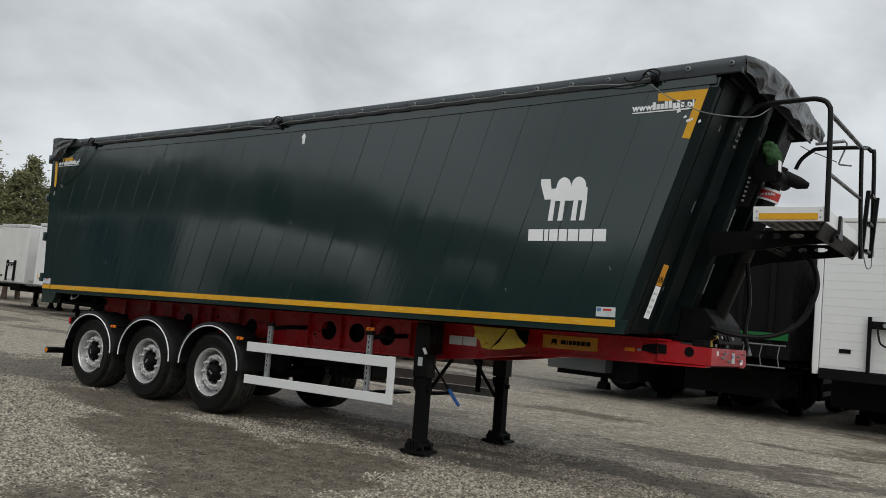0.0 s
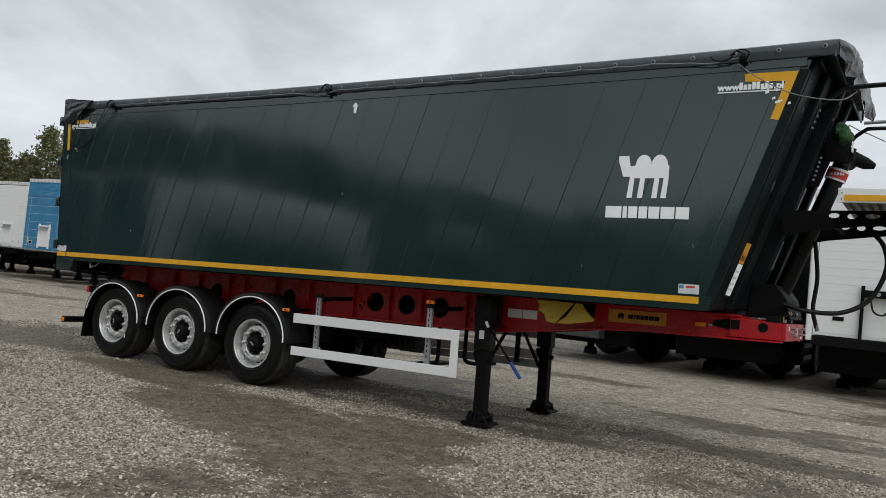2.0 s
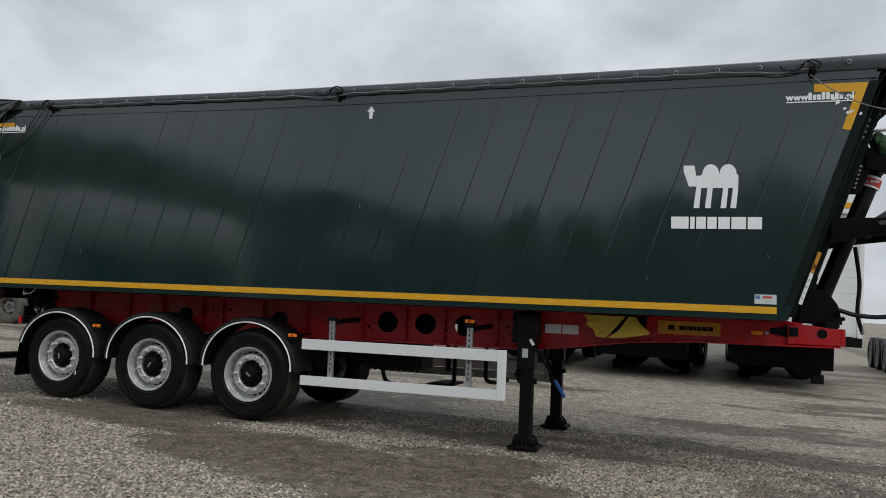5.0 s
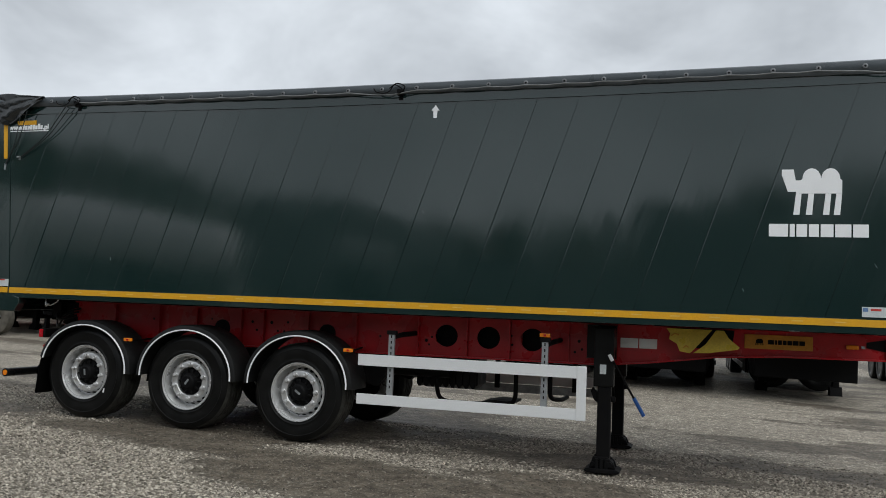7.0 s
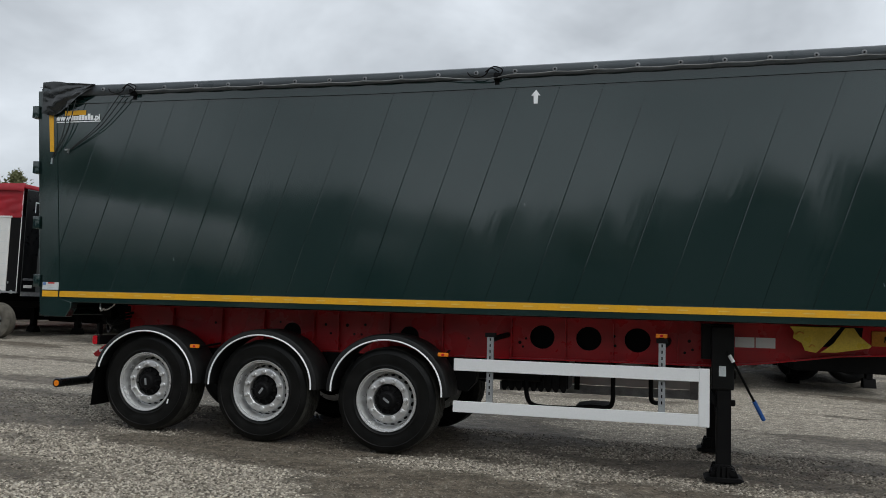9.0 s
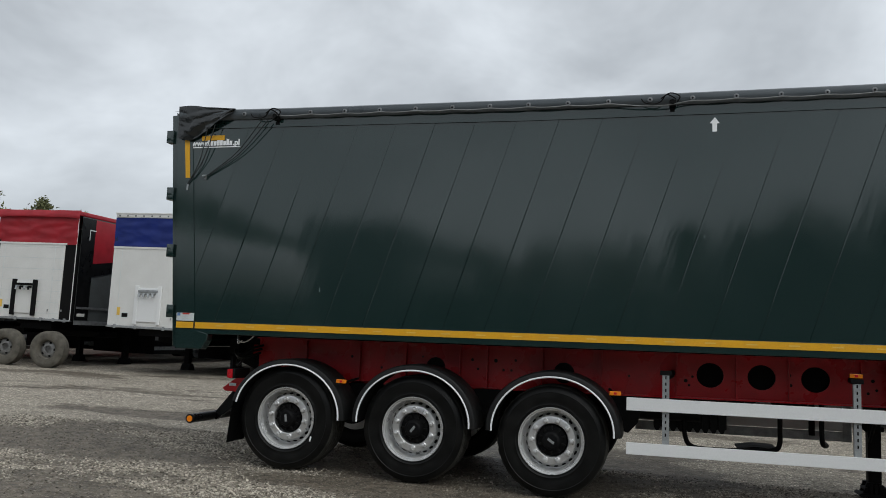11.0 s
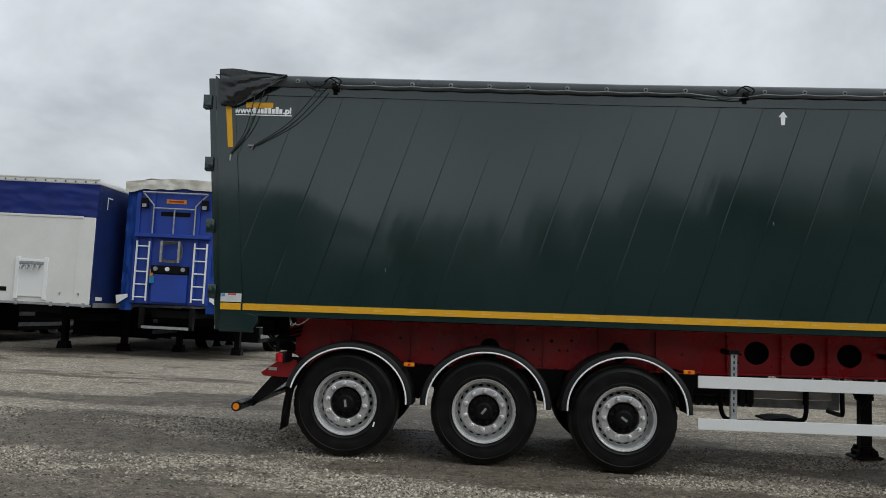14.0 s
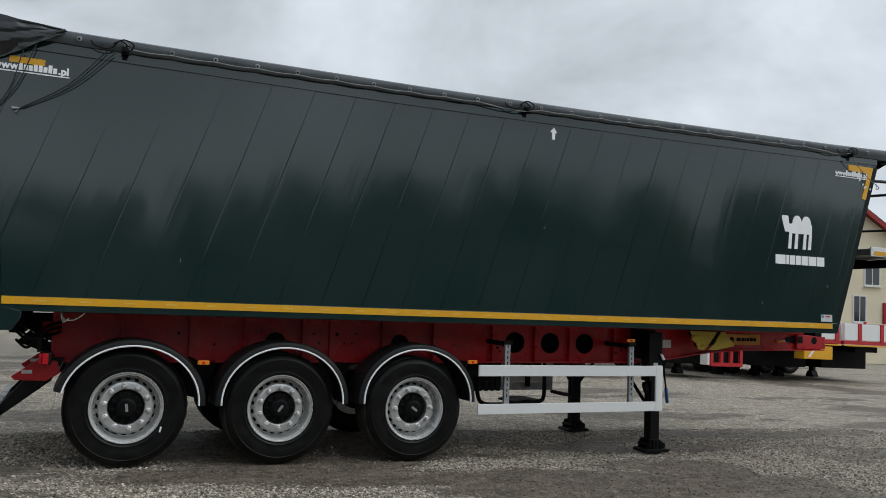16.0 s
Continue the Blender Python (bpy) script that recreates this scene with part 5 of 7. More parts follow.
def gravel_cover(x, y):
    """How much of the ground is loose pale gravel (1) and how much bare damp dirt (0)."""
    extra = 0.0
    lane = max(0.0, 1.0 - abs(y + 2.5 + 0.9 * noise.noise(Vector((x * 0.3, 0, 2.0)))) / 1.7)
    for px, py, rx, ry, a in GRAVEL_PATCHES:
        d = ((x - px) / rx) ** 2 + ((y - py) / ry) ** 2
        if d < 6:
            extra += a * math.exp(-d)
    lane *= min(1.0, max(0.0, (x - 0.5) / 4.0))
    lane2 = max(0.0, 1.0 - abs(y + 5.6 + 0.10 * x + 0.7 * noise.noise(Vector((x * 0.4, 5, 2.0)))) / 0.8)
    v = 0.60 + 1.15 * fbm(x * 0.24, y * 0.60, 7.0, 5) - 0.32 * lane - 0.20 * lane2 + extra
    v = min(1.05, v) - 0.10 * min(1.0, max(0.0, (3.0 - x) / 2.0)) + 0.42 * fbm(x * 0.85, y * 1.5, 21.0, 4)
    if y > 0.5:
        v += 0.25 * min(1.0, (y - 0.5) / 2.0)
    return min(1.0, max(0.0, v))


def gravel_material():
    m = bpy.data.materials.new("gravel")
    m.use_nodes = True
    n, l = m.node_tree.nodes, m.node_tree.links
    b = n["Principled BSDF"]
    co = n.new("ShaderNodeTexCoord")

    def noise_node(scale, detail, stretch=(1, 1, 1), rough=0.5):
        mp = n.new("ShaderNodeMapping")
        mp.inputs["Scale"].default_value = stretch
        l.new(co.outputs["Object"], mp.inputs["Vector"])
        t = n.new("ShaderNodeTexNoise")
        t.inputs["Scale"].default_value, t.inputs["Detail"].default_value, t.inputs["Roughness"].default_value = scale, detail, rough
        l.new(mp.outputs["Vector"], t.inputs["Vector"])
        return t.outputs["Fac"]

    def remap(v, a, b_, c=0.0, d=1.0):
        q = n.new("ShaderNodeMapRange")
        for k, x in zip(("From Min", "From Max", "To Min", "To Max"), (a, b_, c, d)):
            q.inputs[k].default_value = x
        l.new(v, q.inputs["Value"])
        return q.outputs["Result"]

    def blend(f, a, b_, mode="MIX"):
        x = n.new("ShaderNodeMix")
        x.data_type, x.blend_type = "RGBA", mode
        for sock, v in ((x.inputs[0], f), (x.inputs[6], a), (x.inputs[7], b_)):
            if isinstance(v, (tuple, float)):
                sock.default_value = v if isinstance(v, float) else (*v, 1)
            else:
                l.new(v, sock)
        return x.outputs[2]

    def cells(scale):
        v = n.new("ShaderNodeTexVoronoi")
        v.inputs["Scale"].default_value = scale
        l.new(co.outputs["Object"], v.inputs["Vector"])
        sp = n.new("ShaderNodeSeparateColor")
        l.new(v.outputs["Color"], sp.inputs["Color"])
        return v.outputs["Distance"], sp.outputs[0], sp.outputs[1]

    def add(a, b_, op="ADD"):
        x = n.new("ShaderNodeMath")
        x.operation = op
        l.new(a, x.inputs[0])
        l.new(b_, x.inputs[1])
        return x.outputs[0]

    cover_attr = n.new("ShaderNodeAttribute")
    cover_attr.attribute_name = "gravel_cover"
    cover_v = cover_attr.outputs["Fac"]
    d1, r1, q1 = cells(30.0)
    d2, r2, q2 = cells(58.0)
    sand = blend(remap(noise_node(22.0, 6.0, rough=0.75), 0.35, 0.65), (0.135, 0.116, 0.090), (0.375, 0.335, 0.272))
    small_chip = blend(remap(r2, 0.1, 0.9), (0.165, 0.148, 0.12), (0.84, 0.77, 0.645))
    big_chip = blend(remap(r1, 0.1, 0.9), (0.20, 0.182, 0.15), (0.92, 0.85, 0.72))
    stones = blend(add(remap(d2, 0.30, 0.42, 1.0, 0.0), remap(q2, 0.30, 0.36), "MULTIPLY"), sand, small_chip)
    stones = blend(add(remap(d1, 0.28, 0.38, 1.0, 0.0), remap(q1, 0.45, 0.50), "MULTIPLY"), stones, big_chip)
    dirt = blend(remap(noise_node(5.0, 9.0, rough=0.75), 0.36, 0.64), (0.046, 0.036, 0.026), (0.165, 0.139, 0.106))
    dirt = blend(add(remap(d1, 0.24, 0.34, 1.0, 0.0), remap(q1, 0.66, 0.70, 0.0, 0.8), "MULTIPLY"), dirt, (0.34, 0.315, 0.26))
    dirt = blend(add(remap(d2, 0.28, 0.40, 1.0, 0.0), remap(q2, 0.60, 0.64, 0.0, 0.75), "MULTIPLY"), dirt, (0.27, 0.248, 0.20))
    fine = remap(noise_node(4.5, 9.0, (1.0, 1.0, 1.0), 0.78), 0.25, 0.75, -0.50, 0.50)
    mc = remap(add(cover_v, fine), 0.38, 0.66)
    col = blend(mc, dirt, stones)
    # dusty compacted tracks beyond the trailer
    track = remap(noise_node(0.8, 5.0, (0.10, 1.5, 1.0), 0.6), 0.50, 0.62, 0.0, 0.14)
    col = blend(track, col, (0.30, 0.272, 0.212))
    # hand-sized clumps, lighter and darker
    clump = remap(noise_node(14.0, 8.0, (1.0, 1.0, 1.0), 0.8), 0.34, 0.66, 0.45, 1.50)
    clump_b = remap(noise_node(2.6, 5.0, (0.9, 1.15, 1.0), 0.65), 0.36, 0.64, 0.80, 1.14)
    grey = n.new("ShaderNodeCombineColor")
    for k in range(3):
        l.new(add(clump, clump_b, "MULTIPLY"), grey.inputs[k])
    col = blend(1.0, col, grey.outputs[0], "MULTIPLY")
    l.new(col, b.inputs["Base Color"])
    l.new(remap(mc, 0.0, 1.0, 0.62, 0.82), b.inputs["Roughness"])
    b.inputs["Specular IOR Level"].default_value = 0.3
    h = n.new("ShaderNodeMath")
    h.operation = "MULTIPLY"
    l.new(d1, h.inputs[0])
    l.new(remap(mc, 0, 1, -0.3, -1.0), h.inputs[1])
    bp = n.new("ShaderNodeBump")
    bp.inputs["Strength"].default_value, bp.inputs["Distance"].default_value = 0.9, 0.025
    l.new(h.outputs[0], bp.inputs["Height"])
    bp2 = n.new("ShaderNodeBump")
    bp2.inputs["Strength"].default_value, bp2.inputs["Distance"].default_value = 0.6, 0.04
    l.new(noise_node(7.0, 7.0, rough=0.65), bp2.inputs["Height"])
    l.new(bp.outputs["Normal"], bp2.inputs["Normal"])
    l.new(bp2.outputs["Normal"], b.inputs["Normal"])
    return m


M["gravel"] = gravel_material()


def spread(lo, hi, fine_lo, fine_hi, step):
    far = [fine_lo - (fine_lo - lo) * (k / 14) ** 2.6 for k in range(14, 0, -1)]
    near = list(np.arange(fine_lo, fine_hi, step))
    out = [fine_hi + (hi - fine_hi) * (k / 14) ** 2.6 for k in range(0, 15)]
    return far + near + out


gxs, gys = spread(-900, 900, -24, 26, 0.22), spread(-900, 900, -16, 18, 0.15)
ground_mesh = link_mesh("ground", sheet([[(x, y, ground_z(x, y) if -30 < x < 32 and abs(y) < 24 else -0.015) for x in gxs] for y in gys]), "gravel", True)
layer = ground_mesh.attributes.new("gravel_cover", "FLOAT", "POINT")
for v in ground_mesh.vertices:
    layer.data[v.index].value = gravel_cover(v.co.x, v.co.y) if abs(v.co.x) < 60 and abs(v.co.y) < 40 else 0.6
ground = tagged(new("ground", ground_mesh), "grey gravel yard with damp dirt patches and wheel tracks", "ground", kind="structure")


# ---- loose stones in the foreground ----
def loose_stones(name, label, seed, tries, everywhere, r_least, r_more, dark, light):
    """Stones scattered where the cover is gravel, or thinly everywhere."""
    rng = np.random.default_rng(seed)
    base_v = np.array([(1, 0, 0), (-1, 0, 0), (0, 1, 0), (0, -1, 0), (0, 0, 1), (0, 0, -1), (0.6, 0.6, 0.5), (-0.6, 0.5, 0.55)], float)
    base_f = np.array([(0, 6, 4), (6, 2, 4), (2, 7, 4), (7, 1, 4), (1, 3, 4), (3, 0, 4), (0, 2, 6), (2, 1, 7), (2, 0, 5), (1, 2, 5), (3, 1, 5), (0, 3, 5)])
    # cover and height on a coarse lattice, read between its points
    gx, gy = np.arange(-7.0, 14.2, 0.16), np.arange(-8.0, 2.4, 0.12)
    cover = np.array([[gravel_cover(x, y) for x in gx] for y in gy])
    level = np.array([[ground_z(x, y) for x in gx] for y in gy])

    def read(table, x, y):
        fx, fy = (x - gx[0]) / 0.16, (y - gy[0]) / 0.12
        ix, iy = fx.astype(int), fy.astype(int)
        u, v = fx - ix, fy - iy
        return (table[iy, ix] * (1 - u) + table[iy, ix + 1] * u) * (1 - v) + (table[iy + 1, ix] * (1 - u) + table[iy + 1, ix + 1] * u) * v

    x, y = rng.uniform(-5.0, 11.0, tries), -6.4 + 7.4 * rng.random(tries) ** 1.25
    keep = (rng.random(tries) < everywhere) if everywhere else read(cover, x, y) + rng.uniform(-0.15, 0.15, tries) > rng.uniform(0.45, 1.15, tries)
    x, y = x[keep], y[keep]
    n = len(x)
    r = r_least + r_more * rng.random(n) ** 1.8
    a = rng.uniform(0, 6.283, n)
    pts = base_v[None] * np.stack([np.ones(n), rng.uniform(0.5, 1.0, n), rng.uniform(0.32, 0.65, n)], 1)[:, None] * rng.uniform(0.75, 1.2, (n, 8, 1)) * r[:, None, None]
    tip, lean = rng.normal(0, 0.35, n), rng.normal(0, 0.35, n)
    z = pts[..., 2] + pts[..., 0] * tip[:, None] + pts[..., 1] * lean[:, None]
    c, q = np.cos(a)[:, None], np.sin(a)[:, None]
    px, py = pts[..., 0] * c - pts[..., 1] * q, pts[..., 0] * q + pts[..., 1] * c
    verts = np.stack([px + x[:, None], py + y[:, None], z + (read(level, x, y) + r * 0.15)[:, None]], -1).reshape(-1, 3)
    faces = (base_f[None] + 8 * np.arange(n)[:, None, None]).reshape(-1, 3)
    me = bpy.data.meshes.new(name)
    me.vertices.add(len(verts))
    me.vertices.foreach_set("co", verts.ravel())
    me.loops.add(faces.size)
    me.loops.foreach_set("vertex_index", faces.ravel())
    me.polygons.add(len(faces))
    me.polygons.foreach_set("loop_start", np.arange(0, faces.size, 3))
    me.update(calc_edges=True)
    me.validate()
    m = bpy.data.materials.new(name)
    m.use_nodes = True
    n, l = m.node_tree.nodes, m.node_tree.links
    geo, cr = n.new("ShaderNodeNewGeometry"), n.new("ShaderNodeValToRGB")
    cr.color_ramp.elements[0].color, cr.color_ramp.elements[1].color = (*dark, 1), (*light, 1)
    l.new(geo.outputs["Random Per Island"], cr.inputs["Fac"])
    l.new(cr.outputs["Color"], n["Principled BSDF"].inputs["Base Color"])
    n["Principled BSDF"].inputs["Roughness"].default_value = 0.75
    me.materials.append(m)
    tagged(new(name, me), label, "gravel", kind="stuff")


loose_stones("loose_gravel", "loose pale grey stone chips lying on the yard", 11, 275000, 0, 0.0085, 0.0135, (0.075, 0.063, 0.047), (0.60, 0.545, 0.455))
loose_stones("trodden_grit", "small brownish stones trodden into the damp dirt", 12, 50000, 1.0, 0.006, 0.011, (0.045, 0.039, 0.029), (0.25, 0.225, 0.18))


# ---- parked trailers ----
def parked_running_gear(t, wheels=3, length=13.4, w=1.22, mat="black", leg_y=3.1, low=False):
    """Chassis, landing legs and rear wheels of a parked trailer that faces -y, in its own space (front face at y 0)."""
    fr = part("frame", box(-0.5, 0.5, 0.25, length - 0.2, 0.98, 1.16, 0.01), mat, t)
    for y in (0.9, 2.4, 4.2, 6.0, 7.8):
        part("cross_bearer", box(-w, w, y, y + 0.1, 1.10, 1.19), mat, fr)
    # low: a black box and two wheels added to darken the space underneath
    if low:
        part("underfloor_box", box(-1.1, 0.9, 1.0, 2.7, 0.42, 1.0, 0.02), "black", t)
        part("spare_wheel", PARKED_WHEEL, None, t, at=Matrix.Translation((-0.55, 4.0, 0.52)))
        part("spare_wheel", PARKED_WHEEL, None, t, at=Matrix.Translation((0.55, 4.0, 0.52)))
    # black box and slab added in place of the deep shade below the floor
    part("dark_underbox", box(-1.1, 1.1, leg_y + 1.0, leg_y + 3.4, 0.32, 1.0, 0.02), "black", t)
    part("dark_underslab", box(-0.9, 0.9, leg_y - 1.4, leg_y - 0.6, 0.80, 0.97, 0.02), "black", t)
    for s in (-1, 1):
        leg = part("landing_leg", box(s * 0.8 - 0.07, s * 0.8 + 0.07, leg_y - 0.09, leg_y + 0.09, 0.18, 1.1, 0.01), "black", t)
        part("foot", prism([(leg_y - 0.17, 0.0), (leg_y + 0.17, 0.0), (leg_y + 0.14, 0.08), (leg_y + 0.08, 0.2), (leg_y - 0.08, 0.2), (leg_y - 0.14, 0.08)], s * 0.8 - 0.13, s * 0.8 + 0.13, axis="x"), "black", leg)
        for k in range(wheels):
            y = length - 3.6 + 1.31 * k
            part("wheel", PARKED_WHEEL, None, t, at=Matrix.Translation((s * 1.03, y, 0.5)) @ Matrix.Rotation(radians(90 * s), 4, "Z"))
        part("side_guard", box(s * 1.18 - 0.012, s * 1.18 + 0.012, leg_y + 0.9, length - 4.6, 0.75, 0.86), "galv", t)
        part("side_guard", box(s * 1.18 - 0.012, s * 1.18 + 0.012, leg_y + 0.9, length - 4.6, 0.45, 0.56), "galv", t)
    return fr


bm = lathe([(0.29, -0.165), (0.31, -0.18), (0.40, -0.19), (0.47, -0.175), (0.5, -0.14), (0.5, 0.14), (0.47, 0.175), (0.29, 0.165)], 32)
PARKED_WHEEL = link_mesh("parked_wheel", bm, "rubber", True)


def coupling_panel(t, x, y, z, mat="white", surround="black"):
    """The recess with air couplings on a trailer's front wall."""
    p = part("coupling_panel", box(x - 0.30, x + 0.30, y - 0.03, y - 0.004, z, z + 0.85, 0.01), mat, t)
    for s in (-1, 1):
        part("panel_side", box(x + s * 0.33 - 0.05, x + s * 0.33 + 0.05, y - (0.09 if surround == "black" else 0.045), y - 0.004, z - 0.06, z + 0.90, 0.012), surround, p)
    for k in range(4):
        part("coupling", tube([(x - 0.20 + 0.13 * k, y - 0.03, z + 0.70), (x - 0.20 + 0.13 * k, y - 0.12, z + 0.70), (x - 0.20 + 0.13 * k, y - 0.13, z + 0.62)], 0.03, 8), "black" if k % 2 and surround == "black" else "galv", p)
    part("coupling_bar", box(x - 0.28, x + 0.28, y - 0.06, y - 0.031, z + 0.74, z + 0.80, 0.005), "black" if surround == "black" else "galv", p)
    return p


def curtain_trailer(x, y, label, front, upper, side, roof="dirtywhite", split=3.24, floor_z=1.26, turn=0.0, panel="white", pframe="white", pillar=None, side_lo=None, cx=0.1, top=4.0, pillar_w=0.10, band=None, seams=7):
    t = thing("parked_trailer", label, "semi-trailer", Matrix.Translation((x, y, -0.02)) @ Matrix.Rotation(turn, 4, "Z"), group="parked trailers in a row")
    L, w = 13.4, 1.275
    fw = part("front_wall", box(-w + 0.10 if pillar_w > 0.2 else -w + 0.02, w - pillar_w if pillar_w > 0.2 else w - 0.02, -0.03, 0.06, floor_z, split, 0.012), front, t)
    if split < top - 0.3:
        g = []
        for i in range(52):
            u = i / 51
            g.append([(-w + 2 * w * u, -0.018 + 0.022 * noise.noise(Vector((x + u * 5 + s * 1.5, s * 5.0 - u * 2, 1.0))) + 0.012 * noise.noise(Vector((x + u * 9, s * 12.0 + u * 8, 4.0))), split - 0.02 + (top - 0.12 - split + 0.02) * s) for s in np.linspace(0, 1, 22)])
        part("front_tarpaulin", sheet(g), upper, t, smooth=True)
        part("front_rail", box(-w + 0.02, w - 0.3, -0.045, -0.031, split - 0.03, split + 0.02, 0.004), front, t)
    for k in range(seams):
        z = 1.4 + (split - 1.5) * k / 6
        part("seam", box(-w + 0.12, w - pillar_w - 0.02, -0.0325, -0.0305, z, z + 0.008), "labelgrey", fw)
    for s in (-1, 1):
        part("corner_pillar", box(s * w - (pillar_w if s > 0 else 0), s * w + (0.10 if s < 0 else 0), -0.01, 0.12, 1.2, (split if pillar_w > 0.2 and s > 0 else top - 0.12), 0.012), pillar or side, t)
        g = []
        for i in range(40):
            u = i / 39
            g.append([(s * (w - 0.006 + 0.012 * noise.noise(Vector((u * 26, q * 2.0, x)))), 0.125 + (L - 0.13) * u, 1.22 + (top - 1.34) * q) for q in np.linspace(0, 1, 9)])
        part("side_curtain", sheet(g), side, t, smooth=True)
        if band:
            under = [(0.65, 2.80), (2.2, 3.02), (5.0, 3.16), (L - 0.3, 3.2)]
            part("upper_band", prism(under + [(L - 0.3, top - 0.15), (0.65, top - 0.15)], s * (w + 0.013) - 0.003, s * (w + 0.013) + 0.003, axis="x"), band, t)
            swoosh = [(0.65, 2.45), (2.2, 2.74), (5.0, 2.92), (L - 0.3, 3.0)] + [(a, b - 0.004) for a, b in reversed(under)]
            part("dark_stripe", prism(swoosh, s * (w + 0.013) - 0.003, s * (w + 0.013) + 0.003, axis="x"), "blackpaint", t)
            part("dark_stripe", box(s * (w + 0.013) - 0.003, s * (w + 0.013) + 0.003, 0.125, 0.646, 1.27, top - 0.15), "blackpaint", t)
        if side_lo:
            part("lower_panel", box(s * w - 0.002, s * w + 0.012, 1.2, L - 0.6, 1.22, 2.9), side_lo, t)
        part("front_clip", box(s * (w + 0.016) - 0.01, s * (w + 0.016) + 0.01, 0.2, 0.5, floor_z + 0.10, floor_z + 0.18, 0.006), "dirtywhite", t)
        part("side_rail", box(s * (w + 0.006) - 0.012, s * (w + 0.006) + 0.012, 0.13, L, 1.14, 1.25), "galv", t)
        part("bracket_mark", prism([(0.42, 3.42), (0.45, 3.42), (0.45, 3.68), (0.68, 3.68), (0.68, 3.71), (0.42, 3.71)], s * (w + 0.015) - 0.003, s * (w + 0.015) + 0.003, axis="x"), "labelgrey", t)
    part("roof", box(-w - 0.01, w + 0.01, -0.02, L, top - 0.12, top, 0.035), roof, t)
    if band:
        # roof sheet pulled over the front edge, hanging down at the corners
        eave = [[(-w - 0.05 + (2 * w + 0.10) * u, -0.03 - 0.06 * math.sin(1.9 * q) + 0.008 * noise.noise(Vector((u * 12, q * 3, 8.0))), top + 0.015 - 0.19 * q * (1 + 0.25 * abs(2 * u - 1) ** 6) + 0.012 * noise.noise(Vector((u * 7, q * 2, 3.0)))) for u in np.linspace(0, 1, 30)] for q in np.linspace(0, 1, 8)]
        part("roof_eave", sheet(eave), roof, t, "red roof sheet pulled over the front edge", smooth=True)
        part("side_rub_rail", box(w + 0.017, w + 0.035, 0.15, 2.6, 1.56, 1.62, 0.004), "dullsteel", t)
        part("edge_strip", box(w - 0.022, w - 0.004, -0.022, -0.0105, 1.22, top - 0.2), "dirtywhite", t)
    else:
        for k in range(11):
            part("roof_rivet", box(-w + 0.08 + 0.235 * k, -w + 0.12 + 0.235 * k, -0.026, -0.0205, top - 0.085, top - 0.05, 0.004), "greytarp", t)
        part("roof_lip", box(-w - 0.015, w + 0.015, -0.035, -0.0205, top - 0.02, top + 0.012, 0.006), roof, t)
    part("bumper_strip", box(-w, w, -0.05, 0.05, floor_z - 0.05, floor_z - 0.004, 0.01), "galv", t)
    for px in (-1.05, -0.45, 0.35, 0.75, 1.1):
        part("strip_bracket", box(px, px + 0.07, -0.065, -0.051, floor_z - 0.07, floor_z + 0.03, 0.006), "galv", t)
    coupling_panel(t, cx, -0.03, floor_z + 0.12, panel, pframe)
    part("plate", box(-0.85, -0.68, -0.036, -0.031, floor_z + 0.22, floor_z + 0.32), "black", fw)
    part("plate_frame", box(-0.87, -0.66, -0.034, -0.0305, floor_z + 0.205, floor_z + 0.335), "labelgrey", fw)
    part("tape_mark", box(-1.0, -0.91, -0.0345, -0.031, floor_z + 0.26, floor_z + 0.46), "yellowlight", fw)
    for px in (-w + 0.28, w - pillar_w - 0.3):
        part("edge_seam", box(px, px + 0.008, -0.0335, -0.0305, floor_z + 0.04, split - 0.03), "labelgrey", fw)
    for px in (0.55, 0.98):
        part("clip", box(px, px + 0.03, -0.05, -0.031, floor_z + 0.20, floor_z + 0.26), "galv", fw)
    parked_running_gear(t, length=L)
    return t


curtain_trailer(-8.81, 9.44, "curtain trailer with white front wall and blue tarpaulin above it", "dirtywhite", "bluetarp", "navytarp", "dirtywhite", cx=-0.12, seams=0, floor_z=1.20, split=3.18, top=4.06)
curtain_trailer(-12.79, 9.84, "curtain trailer with off-white front wall and red tarpaulin top", "dirtywhite", "redtarp", "greytarp", "redtarp", panel="dirtywhite", pframe="black", pillar="black", cx=-0.20, pillar_w=0.36, band="redtarp", top=4.15, split=3.26)
curtain_trailer(-15.75, 10.3, "white box trailer with black coupling frame", "white", "white", "white", "white", split=3.85, pframe="black", panel="dirtywhite")
curtain_trailer(-20.6, 11.2, "curtain trailer with teal front wall and red sides", "teal", "teal", "redtarp", "white", split=3.4, pframe="white", pillar="teal", top=4.05)
curtain_trailer(-24.25, 11.9, "white trailer with dark blue side curtain", "white", "white", "navytarp", "white", split=3.85, pframe="white", pillar="white")
curtain_trailer(-28.6, 12.4, "pale grey refrigerated trailer with black front vents", "dirtywhite", "white", "dirtywhite", "white", split=3.85, pframe="black")
curtain_trailer(-32.0, 13.0, "white trailer with red edge pillar", "white", "white", "redtarp", "white", split=3.85, pframe="white")


